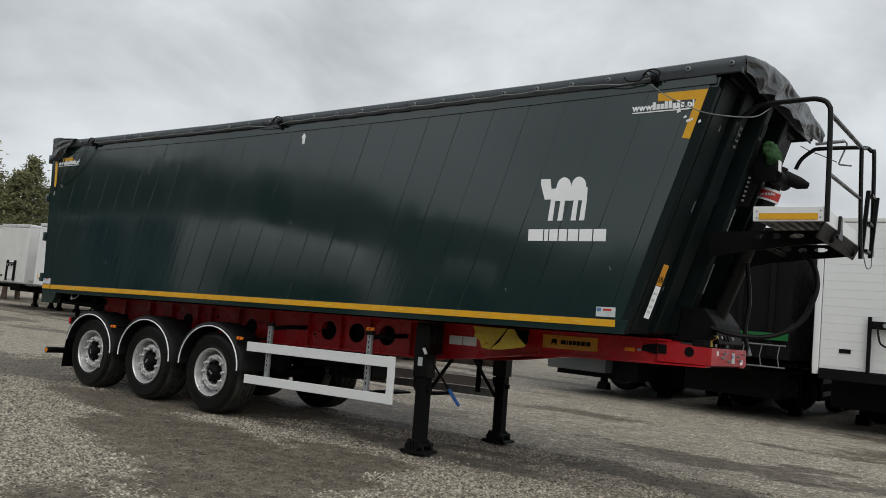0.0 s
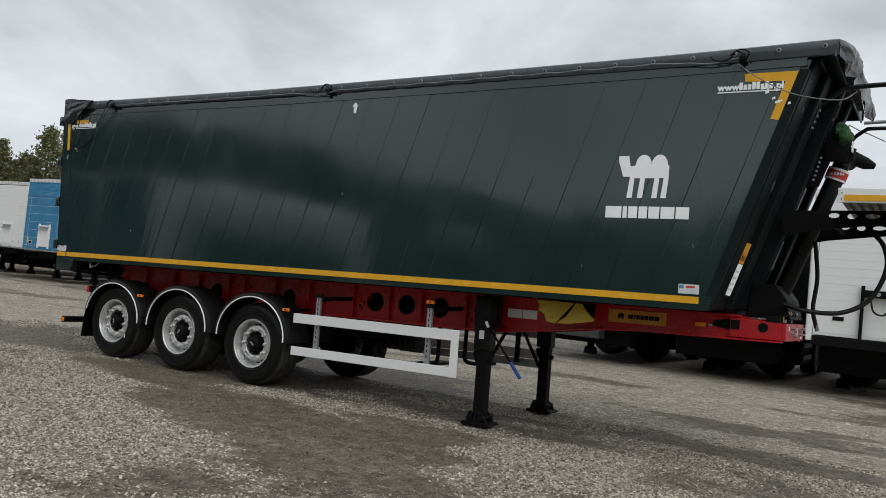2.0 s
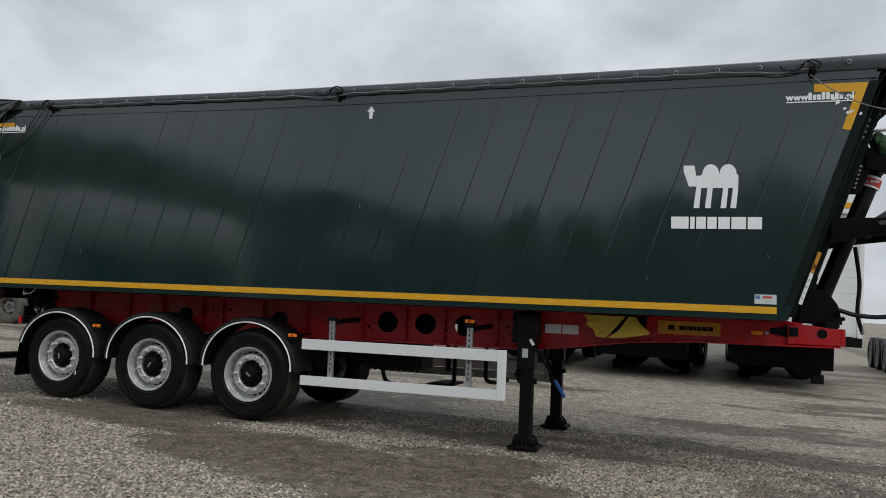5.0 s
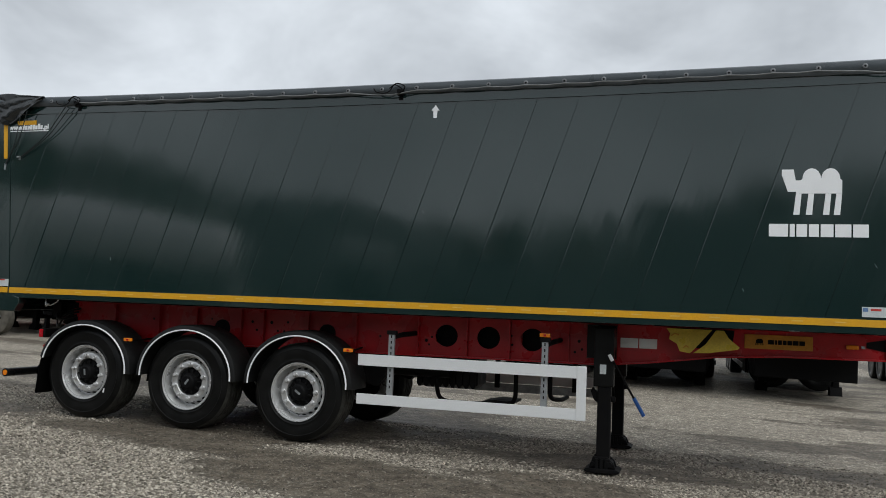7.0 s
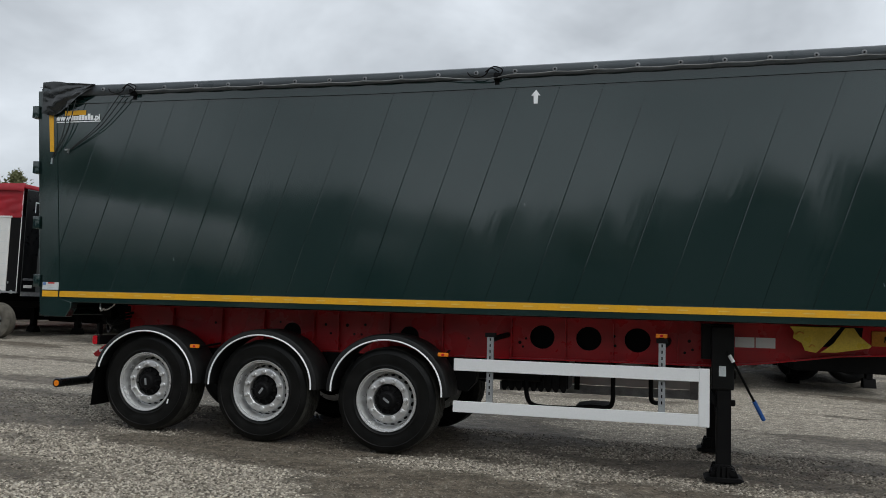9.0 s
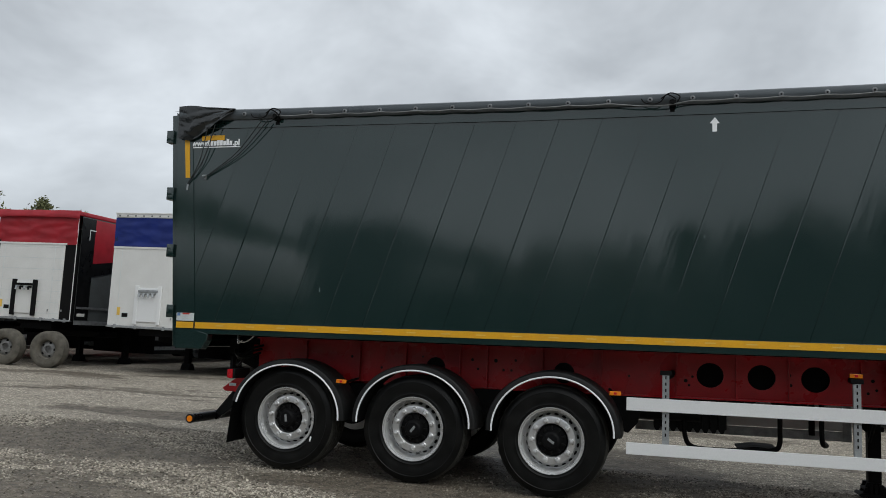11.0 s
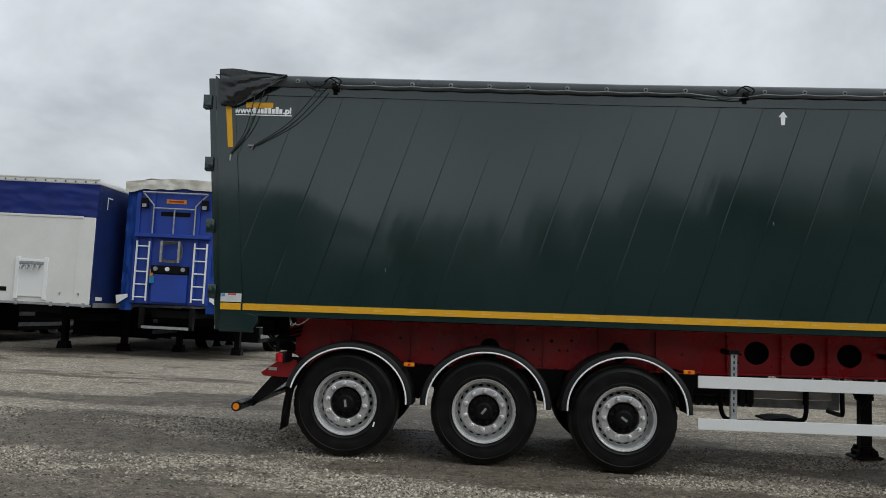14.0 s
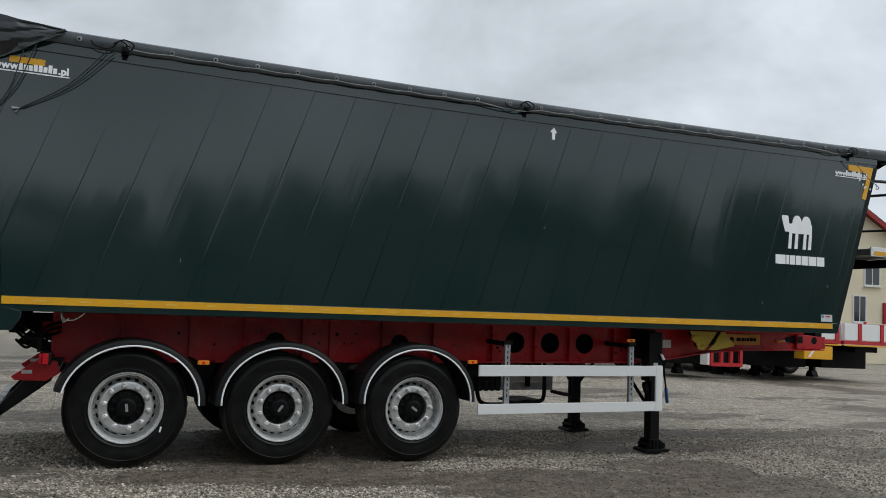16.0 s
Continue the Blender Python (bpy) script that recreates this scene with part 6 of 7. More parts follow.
def blue_tipper(x, y):
    t = thing("parked_tipper", "blue tipper trailer with two white ladders and cream cover", "semi-trailer", Matrix.Translation((x, y, -0.02)), group="parked trailers in a row")
    L, wl, wr = 9.5, 1.19, 1.55
    part("front_wall", box(-wl + 0.28, wr - 0.62, 0.0, 0.08, 1.30, 4.05, 0.01), "bluepaint", t)
    for s, w, lap in ((-1, wl, 0.30), (1, wr, 0.66)):
        g = []
        for i in range(9):
            u = i / 8
            g.append([(s * (w - lap + lap * u), -0.03 + 0.07 * u + 0.05 * noise.noise(Vector((u * 3 + q * 5, q * 12, s))) + 0.03 * noise.noise(Vector((u * 5, q * 22 + u * 6, s + 4))), 1.12 + 2.94 * q) for q in np.linspace(0, 1, 40)])
        part("corner_tarpaulin", sheet(g), "bluecurtain", t, smooth=True)
        part("side_wall", box(s * w - 0.03, s * w + 0.03, 0.09, L, 1.25, 4.05, 0.01), "bluecurtain", t)
        for px in (s * 0.89, s * 0.55):
            part("post", box(px - 0.05, px + 0.05, -0.05, -0.002, 1.3, 3.9, 0.008), "bluepaint", t)
        ladder = part("ladder", box(s * 0.69 - 0.165, s * 0.69 - 0.13, -0.11, -0.07, 1.36, 2.76, 0.004), "white", t, "white painted steel ladder")
        part("stile", box(s * 0.69 + 0.13, s * 0.69 + 0.165, -0.11, -0.07, 1.36, 2.76, 0.004), "white", ladder)
        for k in range(5):
            z = 1.44 + 0.30 * k
            part("rung", tube([(s * 0.69 - 0.13, -0.09, z), (s * 0.69 + 0.13, -0.09, z)], 0.016, 8), "white", ladder)
        part("floodlight", box(s * 0.72 - 0.08, s * 0.72 + 0.08, -0.14, -0.055, 3.55, 3.78, 0.01), "black", t)
        part("warning_tag", box(-0.47, -0.40, -0.125, -0.112, 1.95, 2.10), "orange", t) if s < 0 else None
        part("sticker_tag", box(-0.47, -0.36, -0.125, -0.112, 1.78, 1.945), "teal", t) if s < 0 else None
        part("floodlight_lens", box(s * 0.72 - 0.05, s * 0.72 + 0.05, -0.148, -0.141, 3.56, 3.64), "galv", t)
        part("step_bracket", prism([(s * 1.22, 1.26), (s * 0.98, 1.42), (s * 0.98, 1.50), (s * 1.25, 1.46)], -0.10, -0.055, axis="y"), "white", t)
        part("rail_tube", tube([(s * 0.78, -0.10, 3.92), (s * 0.50, -0.10, 3.62), (s * 0.50, -0.10, 2.95)], 0.02, 8), "galv", t)
    part("rail_tube", tube([(-0.78, -0.12, 3.92), (0.78, -0.12, 3.92)], 0.022, 8), "galv", t)
    part("rail_tube", tube([(-0.5, -0.10, 3.55), (0.5, -0.10, 3.55)], 0.02, 8), "galv", t)
    part("rail_tube", tube([(0.0, -0.10, 3.52), (0.0, -0.10, 2.95)], 0.02, 8), "galv", t)
    part("ledge", box(-0.9, 0.9, -0.16, -0.002, 2.86, 2.94, 0.01), "bluepaint", t)
    part("window_slot", box(-0.35, 0.35, -0.012, -0.001, 3.38, 3.48), "black", t)
    part("name_plate", box(-0.24, 0.24, -0.012, -0.001, 3.68, 3.78), "orange", t)
    part("name_bar", box(-0.18, 0.18, -0.015, -0.0125, 3.71, 3.75), "redtarp", t)
    for k in range(3):
        rr = 0.20 + 0.022 * k
        part("hose_coil", tube([(rr * 1.1 * math.copysign(abs(math.cos(a)) ** 0.6, math.cos(a)), -0.12 - 0.012 * k, 2.52 + rr * math.copysign(abs(math.sin(a)) ** 0.6, math.sin(a))) for a in np.linspace(0, 6.283, 33)], 0.012, 8), "rubberdust", t, smooth=True)
    for px in (-0.22, 0.2):
        part("reel_bar", box(px - 0.025, px + 0.025, -0.19, -0.15, 2.28, 2.78), "galv", t)
    part("coupling_bar", box(-0.45, 0.42, -0.13, -0.002, 2.02, 2.20, 0.01), "black", t)
    for px, mt in ((-0.33, "galv"), (-0.05, "white"), (0.32, "galv")):
        part("coupling", tube([(px, -0.13, 2.12), (px, -0.17, 2.12)], 0.05, 12), mt, t)
    part("box_cover", box(-0.42, 0.42, -0.10, -0.002, 1.34, 2.0, 0.012), "bluepaint", t)
    part("bottom_step", box(-0.62, 0.62, -0.16, 0.05, 0.72, 0.78), "galv", t)
    for s in (-1, 1):
        part("step_side", box(s * 0.6 - 0.04, s * 0.6 + 0.04, -0.16, 0.0, 0.72, 1.22), "black", t)
    g = []
    for i in range(40):
        u = i / 39
        row = []
        for j, q in enumerate(np.linspace(0, 1, 20)):
            zz = 4.16 + 0.10 * math.sin(math.pi * q) + 0.05 * noise.noise(Vector((u * 14, q * 7, 0))) if 1 < j < 18 else 4.0 + 0.05 * noise.noise(Vector((u * 14, j, 3)))
            row.append((-wl - 0.03 + (wl + wr + 0.06) * q, -0.08 + (L + 0.1) * u, zz))
        g.append(row)
    part("cover", sheet(g), "cream", t, "crumpled cream tarpaulin cover", smooth=True)
    g = [[(-wl - 0.03 + (wl + wr + 0.06) * q, -0.09 + 0.03 * noise.noise(Vector((q * 16, s * 3, 2))), 4.16 + 0.10 * math.sin(math.pi * q) - (0.24 + 0.05 * noise.noise(Vector((q * 9, 0, 0)))) * s) for q in np.linspace(0, 1, 40)] for s in np.linspace(0, 1, 6)]
    part("cover_lip", sheet(g), "cream", t, smooth=True)
    parked_running_gear(t, 3, L)
    return t


blue_tipper(-6.04, 10.26)


def white_box(x, y):
    t = thing("parked_trailer", "white box trailer with ribbed front and black coupling posts", "semi-trailer", Matrix.Translation((x, y, -0.02)), group="parked trailers in a row")
    L, w = 13.4, 1.275
    fw = part("front_wall", box(-w + 0.12, w - 0.02, 0.0, 0.06, 1.18, 3.95, 0.012), "white", t)
    for k in range(17):
        z = 1.24 + 0.16 * k
        part("board", prism([(-0.006, z), (0.0, z - 0.004), (0.0, z + 0.154), (-0.006, z + 0.151)], -w + 0.13, w - 0.13, axis="x"), "white", fw)
    for s in (-1, 1):
        part("corner_pillar", box(s * w - 0.10 if s > 0 else s * w, s * w if s > 0 else s * w + 0.11, -0.03, 0.1, 1.06, 4.0, 0.02), "white", t)
        part("side_wall", box(s * w - 0.03, s * w, 0.1, L, 1.2, 3.98), "dirtywhite", t)
    part("roof", box(-w, w, -0.02, L, 3.96, 4.05, 0.02), "dirtywhite", t)
    part("bumper", box(-w + 0.12, w, -0.05, 0.06, 0.98, 1.165, 0.01), "black", t)
    for px in (-0.33, 0.39):
        part("coupling_post", box(px - 0.02, px + 0.04, -0.10, -0.013, 1.18, 2.20, 0.006), "black", t)
    part("coupling_bar", box(-0.31, 0.41, -0.14, -0.05, 1.98, 2.12, 0.01), "black", t)
    for k in range(4):
        part("coupling", tube([(-0.21 + 0.16 * k, -0.14, 2.05), (-0.21 + 0.16 * k, -0.20, 2.05)], 0.04, 12), "galv" if k == 1 else "black", t)
    part("hose", tube(smooth_line([(-0.18, -0.17, 2.02), (-0.11, -0.20, 1.72), (0.09, -0.20, 1.69), (0.17, -0.17, 2.02)], 6), 0.018, 8), "rubber", t)
    part("plate", box(-0.82, -0.62, -0.018, -0.0125, 1.49, 1.57), "black", t)
    # deck with yellow stripe and dark lettering blocks on the roof edge
    part("roof_board", box(0.25, w, -0.10, -0.03, 3.62, 3.98, 0.01), "white", t)
    part("yellow_stripe", box(0.33, w - 0.05, -0.105, -0.101, 3.72, 3.84), "yellow", t)
    parked_running_gear(t, 3, L, low=True)
    return t


white_box(8.88, 9.0)


def dark_tipper(x, y, stripe=True):
    t = thing("parked_tipper", "black tipper trailer with a green stripe and steel railing" if stripe else "black tipper trailer with a grey tool box", "semi-trailer", Matrix.Translation((x, y, -0.02)), group="parked trailers in a row")
    L, w = 10.0, 1.26
    prof = [(-w, 1.25), (w, 1.25), (w, 3.70), (w - 0.12, 3.85), (-w + 0.12, 3.85), (-w, 3.70)]
    part("body", prism([(p[0], p[1]) for p in prof], 0.0, L, axis="y", bevel=0.01), "black", t)
    for px in (-0.9, -0.3, 0.3, 0.9):
        part("rib", box(px - 0.05, px + 0.05, -0.07, -0.001, 1.3, 3.7, 0.01), "black", t)
    if stripe:
        M.setdefault("greenpaint", material("green_stripe", (0.008, 0.12, 0.028), 0.4, 0.0, None, 4, 60, 0.03))
        part("green_stripe", box(-w + 0.02, w - 0.02, -0.08, -0.071, 1.62, 1.76), "greenpaint", t)
        part("railing", tube([(-w, -0.3, 1.52), (w, -0.3, 1.52)], 0.015, 8), "dullsteel", t)
        part("railing", tube([(-w, -0.3, 1.10), (w, -0.3, 1.10)], 0.015, 8), "dullsteel", t)
        for k in range(8):
            px = -w + 0.1 + 0.33 * k
            part("rail_hook", tube([(px, -0.3, 1.52), (px - 0.03, -0.32, 1.3), (px, -0.3, 1.10)], 0.011, 8), "dullsteel", t)
    else:
        part("underfloor_box", box(-w + 0.1, 0.3, 0.6, 1.5, 0.55, 1.12, 0.02), "greytarp", t)
    parked_running_gear(t, 3, L, low=True)
    return t


dark_tipper(5.9, 9.1)
dark_tipper(2.85, 9.0, False)


# ---- far side of the yard to the right: flat trailers, house ----
def flat_trailer(x, y, first=0.0, crate=False):
    t = thing("flat_trailer", "flat trailer with white drop sides on a red frame", "semi-trailer", Matrix.Translation((x, y, -0.02)), group="parked trailers in a row")
    L, w = 13.4, 1.275
    part("deck", box(-w, w, 0, L, 1.215, 1.33, 0.01), "redclean", t)
    part("yellow_edge", box(-w - 0.012, w + 0.012, -0.012, -0.001, 1.16, 1.20), "yellow", t)
    for k in range(-2, 3):
        xa, xb = max(-w + 0.02, first + 0.98 * k + 0.09), min(w - 0.02, first + 0.98 * (k + 1) - 0.08)
        if xb - xa > 0.1:
            part("drop_side", box(xa, xb, 0.0, 0.05, 1.35, 1.86, 0.01), "white", t)
        if -w <= first + 0.98 * k <= w - 0.05:
            part("post", box(first + 0.98 * k - 0.075, first + 0.98 * k + 0.085, -0.02, 0.06, 1.3, 1.88, 0.006), "redclean", t)
    if crate:
        part("yellow_box", box(-0.25, 0.93, 0.0, 0.4, 0.72, 1.12, 0.02), "yellow", t, "yellow steel box under the deck")
        part("box_mark", prism([(-0.1, 0.78), (0.0, 0.78), (0.25, 1.08), (0.15, 1.08)], -0.004, -0.001), "white", t)
    for k in range(10):
        ya = 0.1 + 1.3 * k
        for s in (-1, 1):
            part("drop_side", box(s * w - 0.03, s * w + 0.02, ya, ya + 1.2, 1.32, 1.92, 0.01), "dirtywhite", t)
            part("post", box(s * w - 0.035, s * w + 0.035, ya + 1.21, ya + 1.29, 1.3, 1.98, 0.006), "redclean", t)
    parked_running_gear(t, 3, L, low=True)
    return t


flat_trailer(19.97, 10.0, 0.11, True)
flat_trailer(22.65, 10.0, -0.60)


def red_chassis(x, y):
    t = thing("container_chassis", "empty red container chassis trailer with a lattice bumper", "semi-trailer", Matrix.Translation((x, y, -0.02)), group="parked trailers in a row")
    part("bumper", box(-0.6, 0.6, 0.0, 0.1, 0.88, 1.06, 0.01), "redclean", t)
    for k in range(4):
        part("lattice_post", box(-0.58 + 0.36 * k, -0.48 + 0.36 * k, 0.0, 0.08, 0.52, 0.88), "redclean", t)
    part("lattice_bar", box(-0.58, 0.60, 0.0, 0.08, 0.42, 0.52), "redclean", t)
    part("end_plate", box(-0.70, -0.62, 0.0, 0.3, 0.45, 1.0, 0.01), "dirtywhite", t)
    parked_running_gear(t, 3, 12.0, low=True)
    return t


red_chassis(16.72, 10.0)
red_chassis(13.4, 10.6)


def house(x, y):
    h = thing("house", "cream plastered two-storey house with red tiled gable roof", "house", Matrix.Translation((x, y, 0)) @ Matrix.Rotation(radians(-14), 4, "Z"))
    W, D, E, R = 9.2, 9.0, 5.6, 8.6
    part("wall", prism([(0, 0), (W, 0), (W, E), (W / 2, R), (0, E)], 0, D), "stucco", h)
    for s in (0, 1):
        a, b = ((-0.5, E - 0.28), (W / 2, R + 0.05)) if s == 0 else ((W + 0.5, E - 0.28), (W / 2, R + 0.05))
        part("roof", prism([a, b, (b[0], b[1] + 0.16), (a[0], a[1] + 0.16)], -0.5, D + 0.5), "rooftile", h)
        part("barge_board", prism([a, b, (b[0], b[1] - 0.18), (a[0], a[1] - 0.18)], -0.52, -0.48), "redtarp", h)
    for wx, wz, ww, wh in ((1.6, 4.45, 0.85, 0.95), (5.0, 4.45, 0.85, 0.95), (1.2, 2.35, 0.7, 1.4), (4.3, 2.35, 0.7, 1.4)):
        win = part("window", box(wx - 0.08, wx + ww + 0.08, -0.04, -0.005, wz - 0.08, wz + wh + 0.08, 0.01), "dirtywhite", h)
        part("pane", box(wx, wx + ww / 2 - 0.03, -0.05, -0.042, wz, wz + wh), "glass", win)
        part("pane", box(wx + ww / 2 + 0.03, wx + ww, -0.05, -0.042, wz, wz + wh), "glass", win)
        part("sill", box(wx - 0.12, wx + ww + 0.12, -0.16, -0.006, wz - 0.14, wz - 0.085), "dirtywhite", win)
    part("red_shutter", box(6.1, 6.75, -0.12, -0.005, 2.2, 3.45, 0.01), "redtarp", h, "faded red shutter")
    part("doorway", box(6.85, 7.95, -0.03, -0.005, 1.0, 3.05), "black", h)
    for px in (6.80, 7.38, 7.96):
        part("door_post", box(px - 0.05, px + 0.05, -0.08, -0.031, 1.0, 3.1), "redtarp", h)
    part("chimney", box(W / 2 - 0.9, W / 2 - 0.3, 3.0, 3.6, R - 0.8, R + 0.7, 0.01), "rooftile", h)
    return h


house(35.4, 26.0)


# ---- trailers on the near side of the yard, behind the path ----
def rear_trailer(x, y, mat, label, w=1.275, L=13.0, top=4.0, across=False, front=None):
    m = Matrix.Translation((x, y, -0.02)) @ Matrix.Rotation(radians(90) if across else math.pi, 4, "Z")
    t = thing("parked_trailer", label, "semi-trailer", m, group="trailers on the near side of the yard")
    part("body", box(-w, w, 0, L, 1.25, top, 0.03), mat, t)
    if front:
        part("front_wall", box(-w + 0.03, w - 0.03, -0.035, -0.003, 1.27, top - 0.06, 0.01), front, t)
    part("roof", box(-w - 0.01, w + 0.01, -0.04, L + 0.01, top, top + 0.08, 0.02), "dirtywhite" if mat in ("white", "dirtywhite") else "black", t)
    parked_running_gear(t, 3, L)


rear_trailer(-5.6, -17.0, "greytarp", "dark grey curtain trailer parked facing the yard", 1.6, top=4.6)
rear_trailer(7.0, -17.0, "greytarp", "dark grey curtain trailer parked facing the yard", 1.9, top=4.5)
rear_trailer(-13.2, -11.7, "white", "white box trailer with a dark blue front wall", front="navytarp")
rear_trailer(-16.4, -11.9, "dirtywhite", "off-white box trailer with a dark blue front wall", front="navytarp")
rear_trailer(-19.6, -12.2, "white", "white refrigerated trailer with a dark grey front wall", front="greytarp")


def tank_trailer(x0, x1, y, top0, top1, r0, r1, label, mat="whitefilm"):
    """A white tank on wheels that stands along the yard, tapering to one end."""
    t = thing("tank_trailer", label, "tank trailer", Matrix.Translation((x0, y, -0.02)), group="tanks on the near side of the yard")
    L = x1 - x0

    def ring(u):
        return top0 + (top1 - top0) * u, r0 + (r1 - r0) * u

    bm = bmesh.new()
    rings = []
    for u, k in ((-0.02, 0.55), (0.0, 0.9), (0.02, 1.0), *((0.02 + 0.96 * q / 12, 1.0) for q in range(1, 13)), (1.0, 0.9), (1.02, 0.55)):
        top, r = ring(min(1.0, max(0.0, u)))
        rings.append([bm.verts.new((u * L, r * k * math.cos(a), top - r + r * k * math.sin(a))) for a in np.linspace(0, 2 * math.pi, 40, endpoint=False)])
    for p, q in zip(rings, rings[1:]):
        for k in range(40):
            bm.faces.new((p[k], p[(k + 1) % 40], q[(k + 1) % 40], q[k]))
    bm.faces.new(rings[0])
    bm.faces.new(rings[-1])
    tank = part("tank", bm, mat, t, smooth=True)
    for u in (0.2, 0.5, 0.8):
        top, r = ring(u)
        part("band", lathe([(r + 0.012, -0.03), (r + 0.012, 0.03), (r - 0.01, 0.03), (r - 0.01, -0.03)], 40, closed=True), "galv", tank, at=Matrix.Translation((u * L, 0, top - r)) @ Matrix.Rotation(radians(90), 4, "Z"))
        part("cradle", box(u * L - 0.08, u * L + 0.08, -0.5, 0.5, 0.9, top - 2 * r + 0.12, 0.01), "black", t)
    part("frame", box(0.2, L - 0.2, -0.5, 0.5, 0.72, 0.9, 0.01), "black", t)
    # black box added under the tank to block light from below
    part("skirt", prism([(0.1, 0.904), (L - 0.1, 0.904), (L - 0.1, top1 - 2 * r1 + 0.05), (0.1, top0 - 2 * r0 + 0.05)], -0.35, 0.35, bevel=0.02), "black", t)
    for k in range(2):
        for yy in (-0.9, 0.9):
            part("wheel", PARKED_WHEEL, None, t, at=Matrix.Translation((0.6 + 1.1 * k, yy, 0.52)))
            if k == 0:
                part("axle", box(0.5, 1.8, yy - 0.45 if yy > 0 else yy, yy if yy > 0 else yy + 0.45, 0.55, 0.72, 0.01), "black", t)
    for yy in (-0.45, 0.45):
        leg = part("landing_leg", box(L - 0.5, L - 0.38, yy - 0.06, yy + 0.06, 0.1, 0.72, 0.01), "blackpaint", t)
        part("foot", box(L - 0.58, L - 0.30, yy - 0.12, yy + 0.12, 0.015, 0.1, 0.01), "black", leg)


# tanks out of view, shaped for the pale patches mirrored in the planks
tank_trailer(-11.7, -5.9, -14.0, 4.22, 3.38, 0.98, 0.66, "white silo tank trailer standing along the yard")
tank_trailer(-2.4, -1.0, -13.6, 3.12, 3.02, 0.42, 0.38, "small grey water tank on a two-axle frame", "tankgrey")
rear_trailer(-2.0, -17.4, "greytarp", "dark grey low-sided tipper trailer facing the yard", top=2.75)
rear_trailer(1.0, -17.2, "greytarp", "dark grey low-sided tipper trailer facing the yard", top=2.9)
rear_trailer(3.9, -17.3, "greytarp", "dark grey low-sided tipper trailer facing the yard", top=2.75)
rear_trailer(12.2, -17.0, "greytarp", "grey curtain trailer parked facing the yard")
rear_trailer(15.6, -17.0, "greytarp", "grey curtain trailer parked facing the yard")


# ---- trees ----
def pine_mesh(seed, h, spread_r, crown_from, n=240, leaf="needles"):
    rng = random.Random(seed)
    tr = bmesh.new()
    pts, radii = [], []
    for k in range(9):
        u = k / 8
        pts.append((0.25 * noise.noise(Vector((u * 2, seed, 0))), 0.25 * noise.noise(Vector((0, u * 2, seed))), h * 0.97 * u))
        radii.append(0.17 * (1 - u) + 0.02)
    tube(pts, 0.1, 8, tr, radii)
    verts, faces = [], []
    for k in range(n):
        u = crown_from + (1 - crown_from) * (k + rng.random()) / n
        a = rng.uniform(0, 6.283)
        taper = math.sin(math.pi * min(1.0, 0.18 + 0.86 * (u - crown_from) / (1 - crown_from))) ** 0.8 + 0.12
        reach = spread_r * taper * rng.uniform(0.35, 1.0) * (0.75 + 0.5 * noise.noise(Vector((math.cos(a) * 1.5, math.sin(a) * 1.5, u * 5 + seed))))
        base = Vector(pts[min(8, int(u * 8))])
        base.z = u * h
        tip = base + Vector((math.cos(a) * reach, math.sin(a) * reach, reach * rng.uniform(0.0, 0.35)))
        if k % 4 == 0:
            tube([base, (base + tip) / 2 + Vector((0, 0, -0.05)), tip], 0.02, 4, tr, [0.04, 0.025, 0.01])
        for q in range(20):
            f = rng.uniform(0.45, 1.05)
            c = base.lerp(tip, f) + Vector((rng.gauss(0, 0.20), rng.gauss(0, 0.20), rng.gauss(0, 0.14)))
            d = Vector((rng.gauss(0, 1), rng.gauss(0, 1), rng.gauss(0.4, 0.7))).normalized()
            s = d.cross(Vector((rng.random(), rng.random(), rng.random()))).normalized()
            ln, wd = rng.uniform(0.15, 0.32), rng.uniform(0.045, 0.10)
            i = len(verts)
            verts += [c - s * wd, c + s * wd, c + d * ln]
            faces.append((i, i + 1, i + 2))
    crown = bpy.data.meshes.new("crown")
    crown.from_pydata([tuple(v) for v in verts], [], faces)
    crown.materials.append(M[leaf])
    return link_mesh("trunk", tr, "bark", True), crown


PINES = [pine_mesh(3, 10.0, 2.6, 0.30), pine_mesh(5, 10.5, 2.2, 0.40), pine_mesh(9, 9.0, 2.8, 0.2), pine_mesh(14, 7.0, 2.6, 0.12, 200, "brush")]
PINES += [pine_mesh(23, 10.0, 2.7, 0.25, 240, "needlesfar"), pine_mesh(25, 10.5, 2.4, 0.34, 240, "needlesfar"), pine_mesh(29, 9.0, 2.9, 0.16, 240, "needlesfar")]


def tree(x, y, kind, s, turn):
    t = thing("pine_tree" if kind != 3 else "tree", "brownish leafy tree at the edge of the yard" if kind == 3 else "tall dark green pine at the edge of the yard" if kind < 3 else "tall olive pine beyond the parked row, its colour paled for haze", "tree",
              Matrix.Translation((x, y, -0.05)) @ Matrix.Rotation(turn, 4, "Z") @ Matrix.Scale(s, 4), group="trees round the yard")
    trunk, crown = PINES[kind]
    part("trunk", trunk, None, t)
    part("crown", crown, None, t)


tree_rng = random.Random(21)
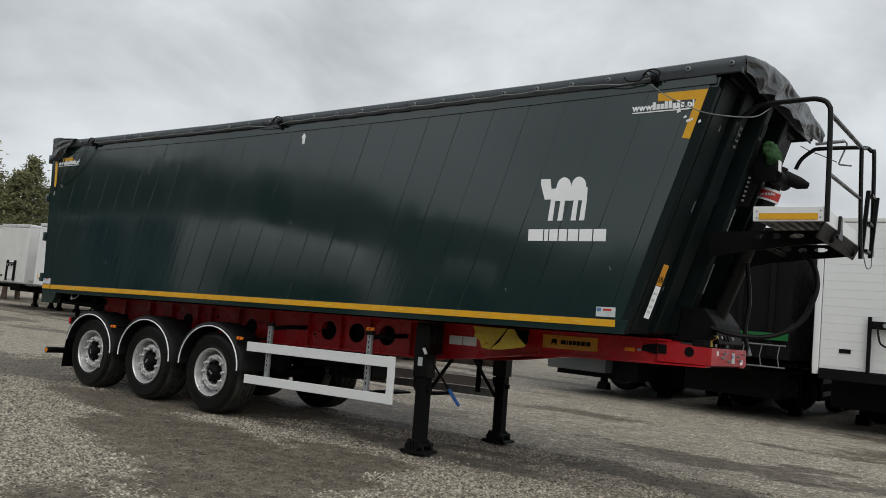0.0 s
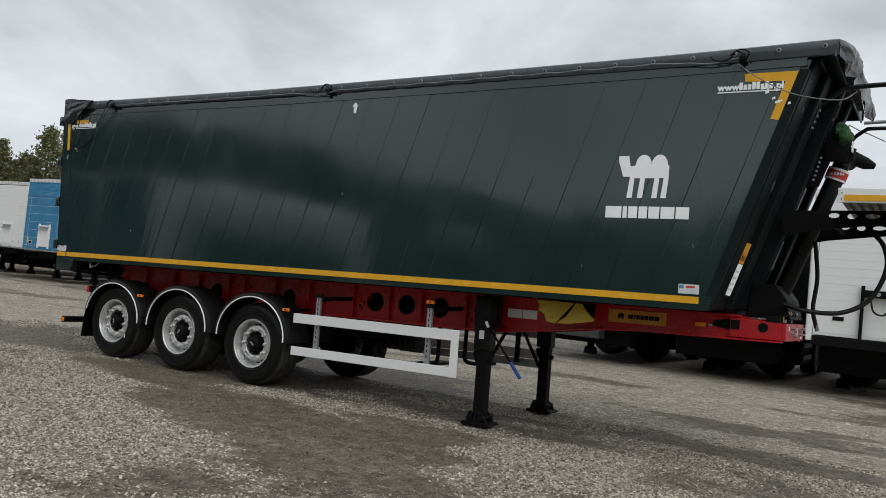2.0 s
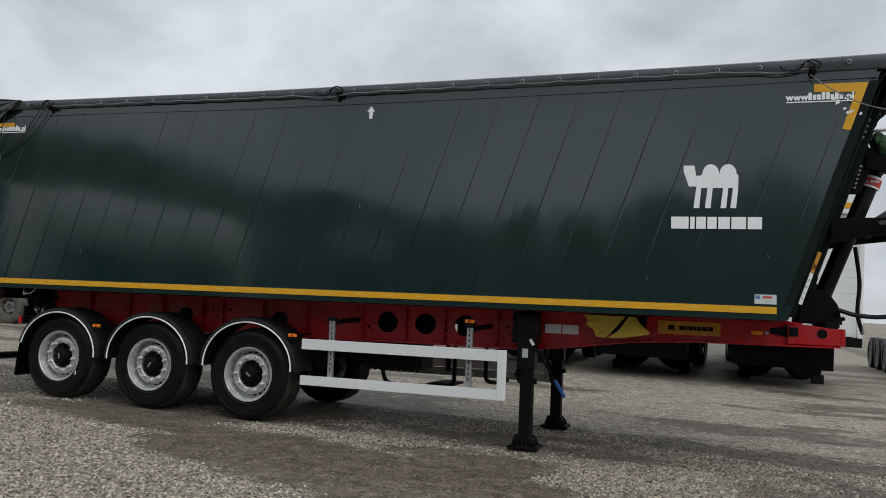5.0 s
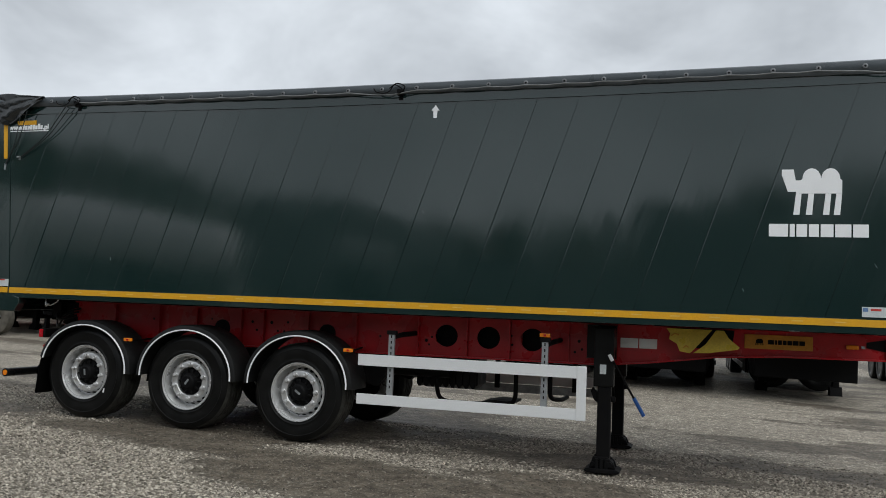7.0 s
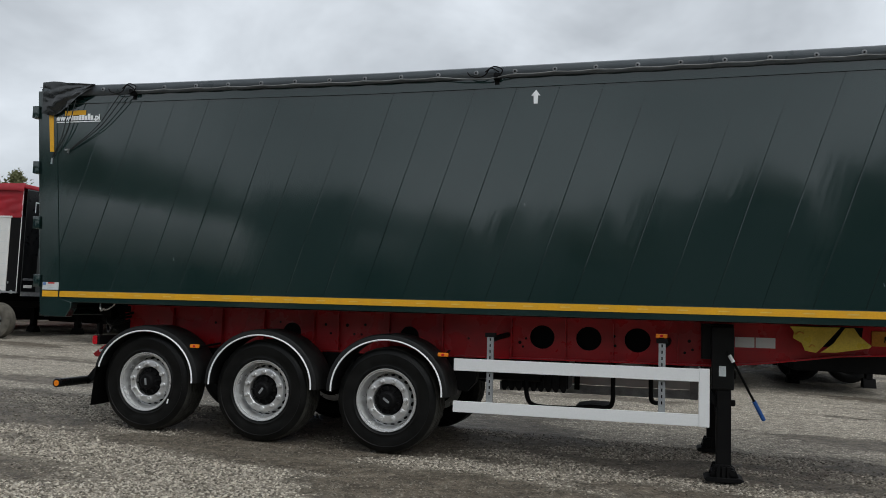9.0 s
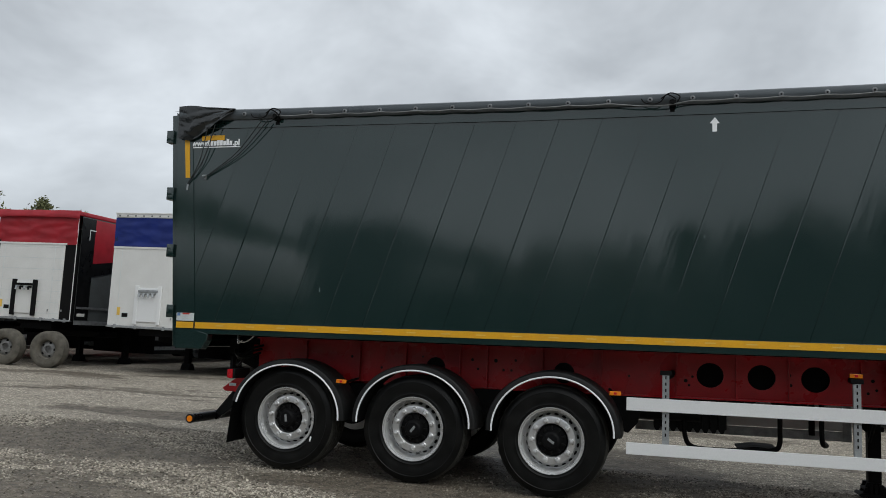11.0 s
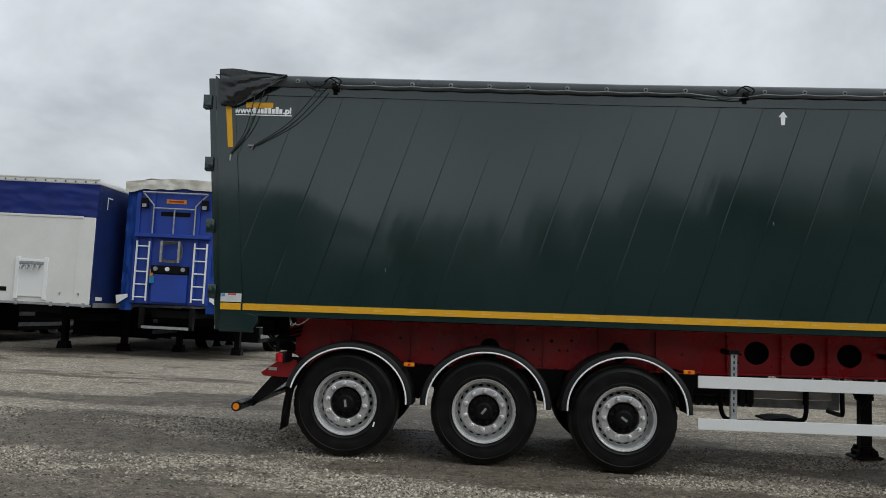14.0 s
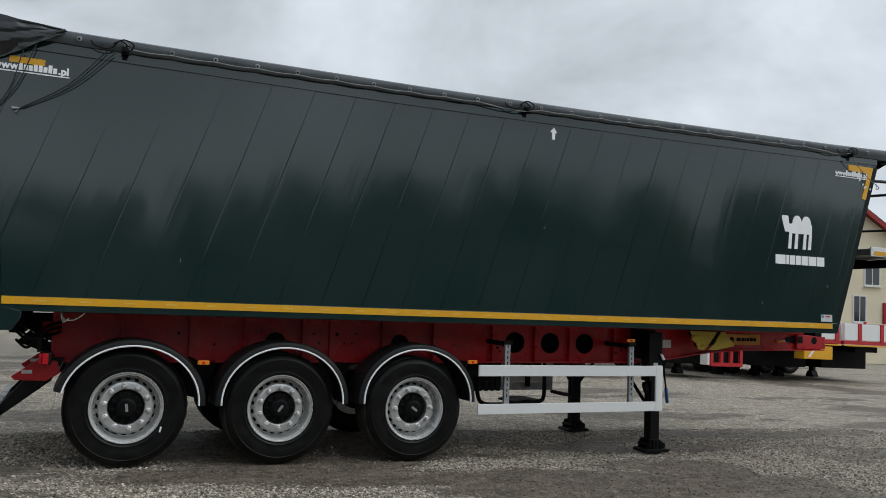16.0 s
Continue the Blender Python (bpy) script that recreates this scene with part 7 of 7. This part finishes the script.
# the wood beyond the row, thinning out to the north
FAR_TOP = along([(0, 0.86), (5, 0.86), (6, 1.0), (15, 1.0), (16, 0.69), (17, 0.88), (19, 0.88), (20, 0.98), (21, 0.83), (22, 1.15), (23, 1.0)])
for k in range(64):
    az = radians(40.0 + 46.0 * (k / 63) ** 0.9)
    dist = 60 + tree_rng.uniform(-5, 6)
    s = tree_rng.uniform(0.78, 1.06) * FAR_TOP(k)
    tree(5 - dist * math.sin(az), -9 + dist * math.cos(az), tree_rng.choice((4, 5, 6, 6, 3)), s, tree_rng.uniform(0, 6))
for k in range(9):
    tree(36 + 3.4 * k, 42 + tree_rng.uniform(-3, 3), tree_rng.choice((0, 1, 2)), tree_rng.uniform(0.9, 1.2), tree_rng.uniform(0, 6))
# the wood behind the near side, lower towards the east
WOOD = along([(-95, 13.4), (-58, 13.0), (-40, 11.6), (-32, 10.9), (-26, 9.6), (-20, 8.0), (-15, 6.4), (-10, 5.7), (-6, 6.6), (-2, 7.0), (2, 7.3), (6, 8.0), (12, 8.7), (17, 9.4), (24, 10.5), (60, 11.0)])
KIND_TOP = {0: 10.0, 2: 9.0, 3: 7.0}
for k in range(96):
    x = -94 + 1.55 * k + tree_rng.uniform(-0.6, 0.6)
    kind = tree_rng.choice((0, 2, 2, 3))
    tree(x, -38 + tree_rng.uniform(-3, 3), kind, tree_rng.uniform(0.90, 1.02) * WOOD(x) / KIND_TOP[kind], tree_rng.uniform(0, 6))
for k in range(52):
    x = -98 + 1.75 * k + tree_rng.uniform(-0.6, 0.6)
    kind = tree_rng.choice((2, 2, 3))
    tree(x, -45 + tree_rng.uniform(-2, 2), kind, tree_rng.uniform(0.93, 1.04) * WOOD(x * 0.84) * 1.08 / KIND_TOP[kind], tree_rng.uniform(0, 6))
# undergrowth at the foot of the wood
for k in range(38):
    tree(-12 + 2.0 * k + tree_rng.uniform(-0.8, 0.8), -33 + tree_rng.uniform(-1.5, 1.5), 3, tree_rng.uniform(0.6, 0.85), tree_rng.uniform(0, 6))

# two spare wheels standing in front of the red trailer
for x in (-11.74, -13.08):
    sp = thing("spare_wheel", "dusty grey truck wheel standing on the gravel", "wheel", Matrix.Translation((x, 9.45, 0.465)) @ Matrix.Scale(0.88, 4) @ Matrix.Rotation(radians(8), 4, "Z"), group="spare wheels")
    part("tyre", link_mesh("tyre", lathe([(0.29, -0.165), (0.31, -0.18), (0.40, -0.19), (0.47, -0.185), (0.53, -0.14), (0.535, 0.14), (0.47, 0.185), (0.29, 0.165)], 40, closed=True), "rubberdust", True), None, sp)
    part("rim", link_mesh("rim", lathe([(0.288, -0.16), (0.28, -0.165), (0.26, -0.13), (0.245, -0.04), (0.245, 0.1), (0.288, 0.15)], 32, closed=True), "rubberdust", True), None, sp)
    part("disc", lathe([(0.2445, -0.03), (0.22, -0.05), (0.16, -0.075), (0.11, -0.075), (0.105, -0.03), (0.05, -0.03)], 32), "darkgrey", sp, smooth=True)
    for k in range(5):
        a = 6.283 * k / 5
        part("hand_hole", lathe([(0.036, -0.022), (0.036, 0.0)], 12, None, (0.19 * math.cos(a), -0.048, 0.19 * math.sin(a))), "black", sp)
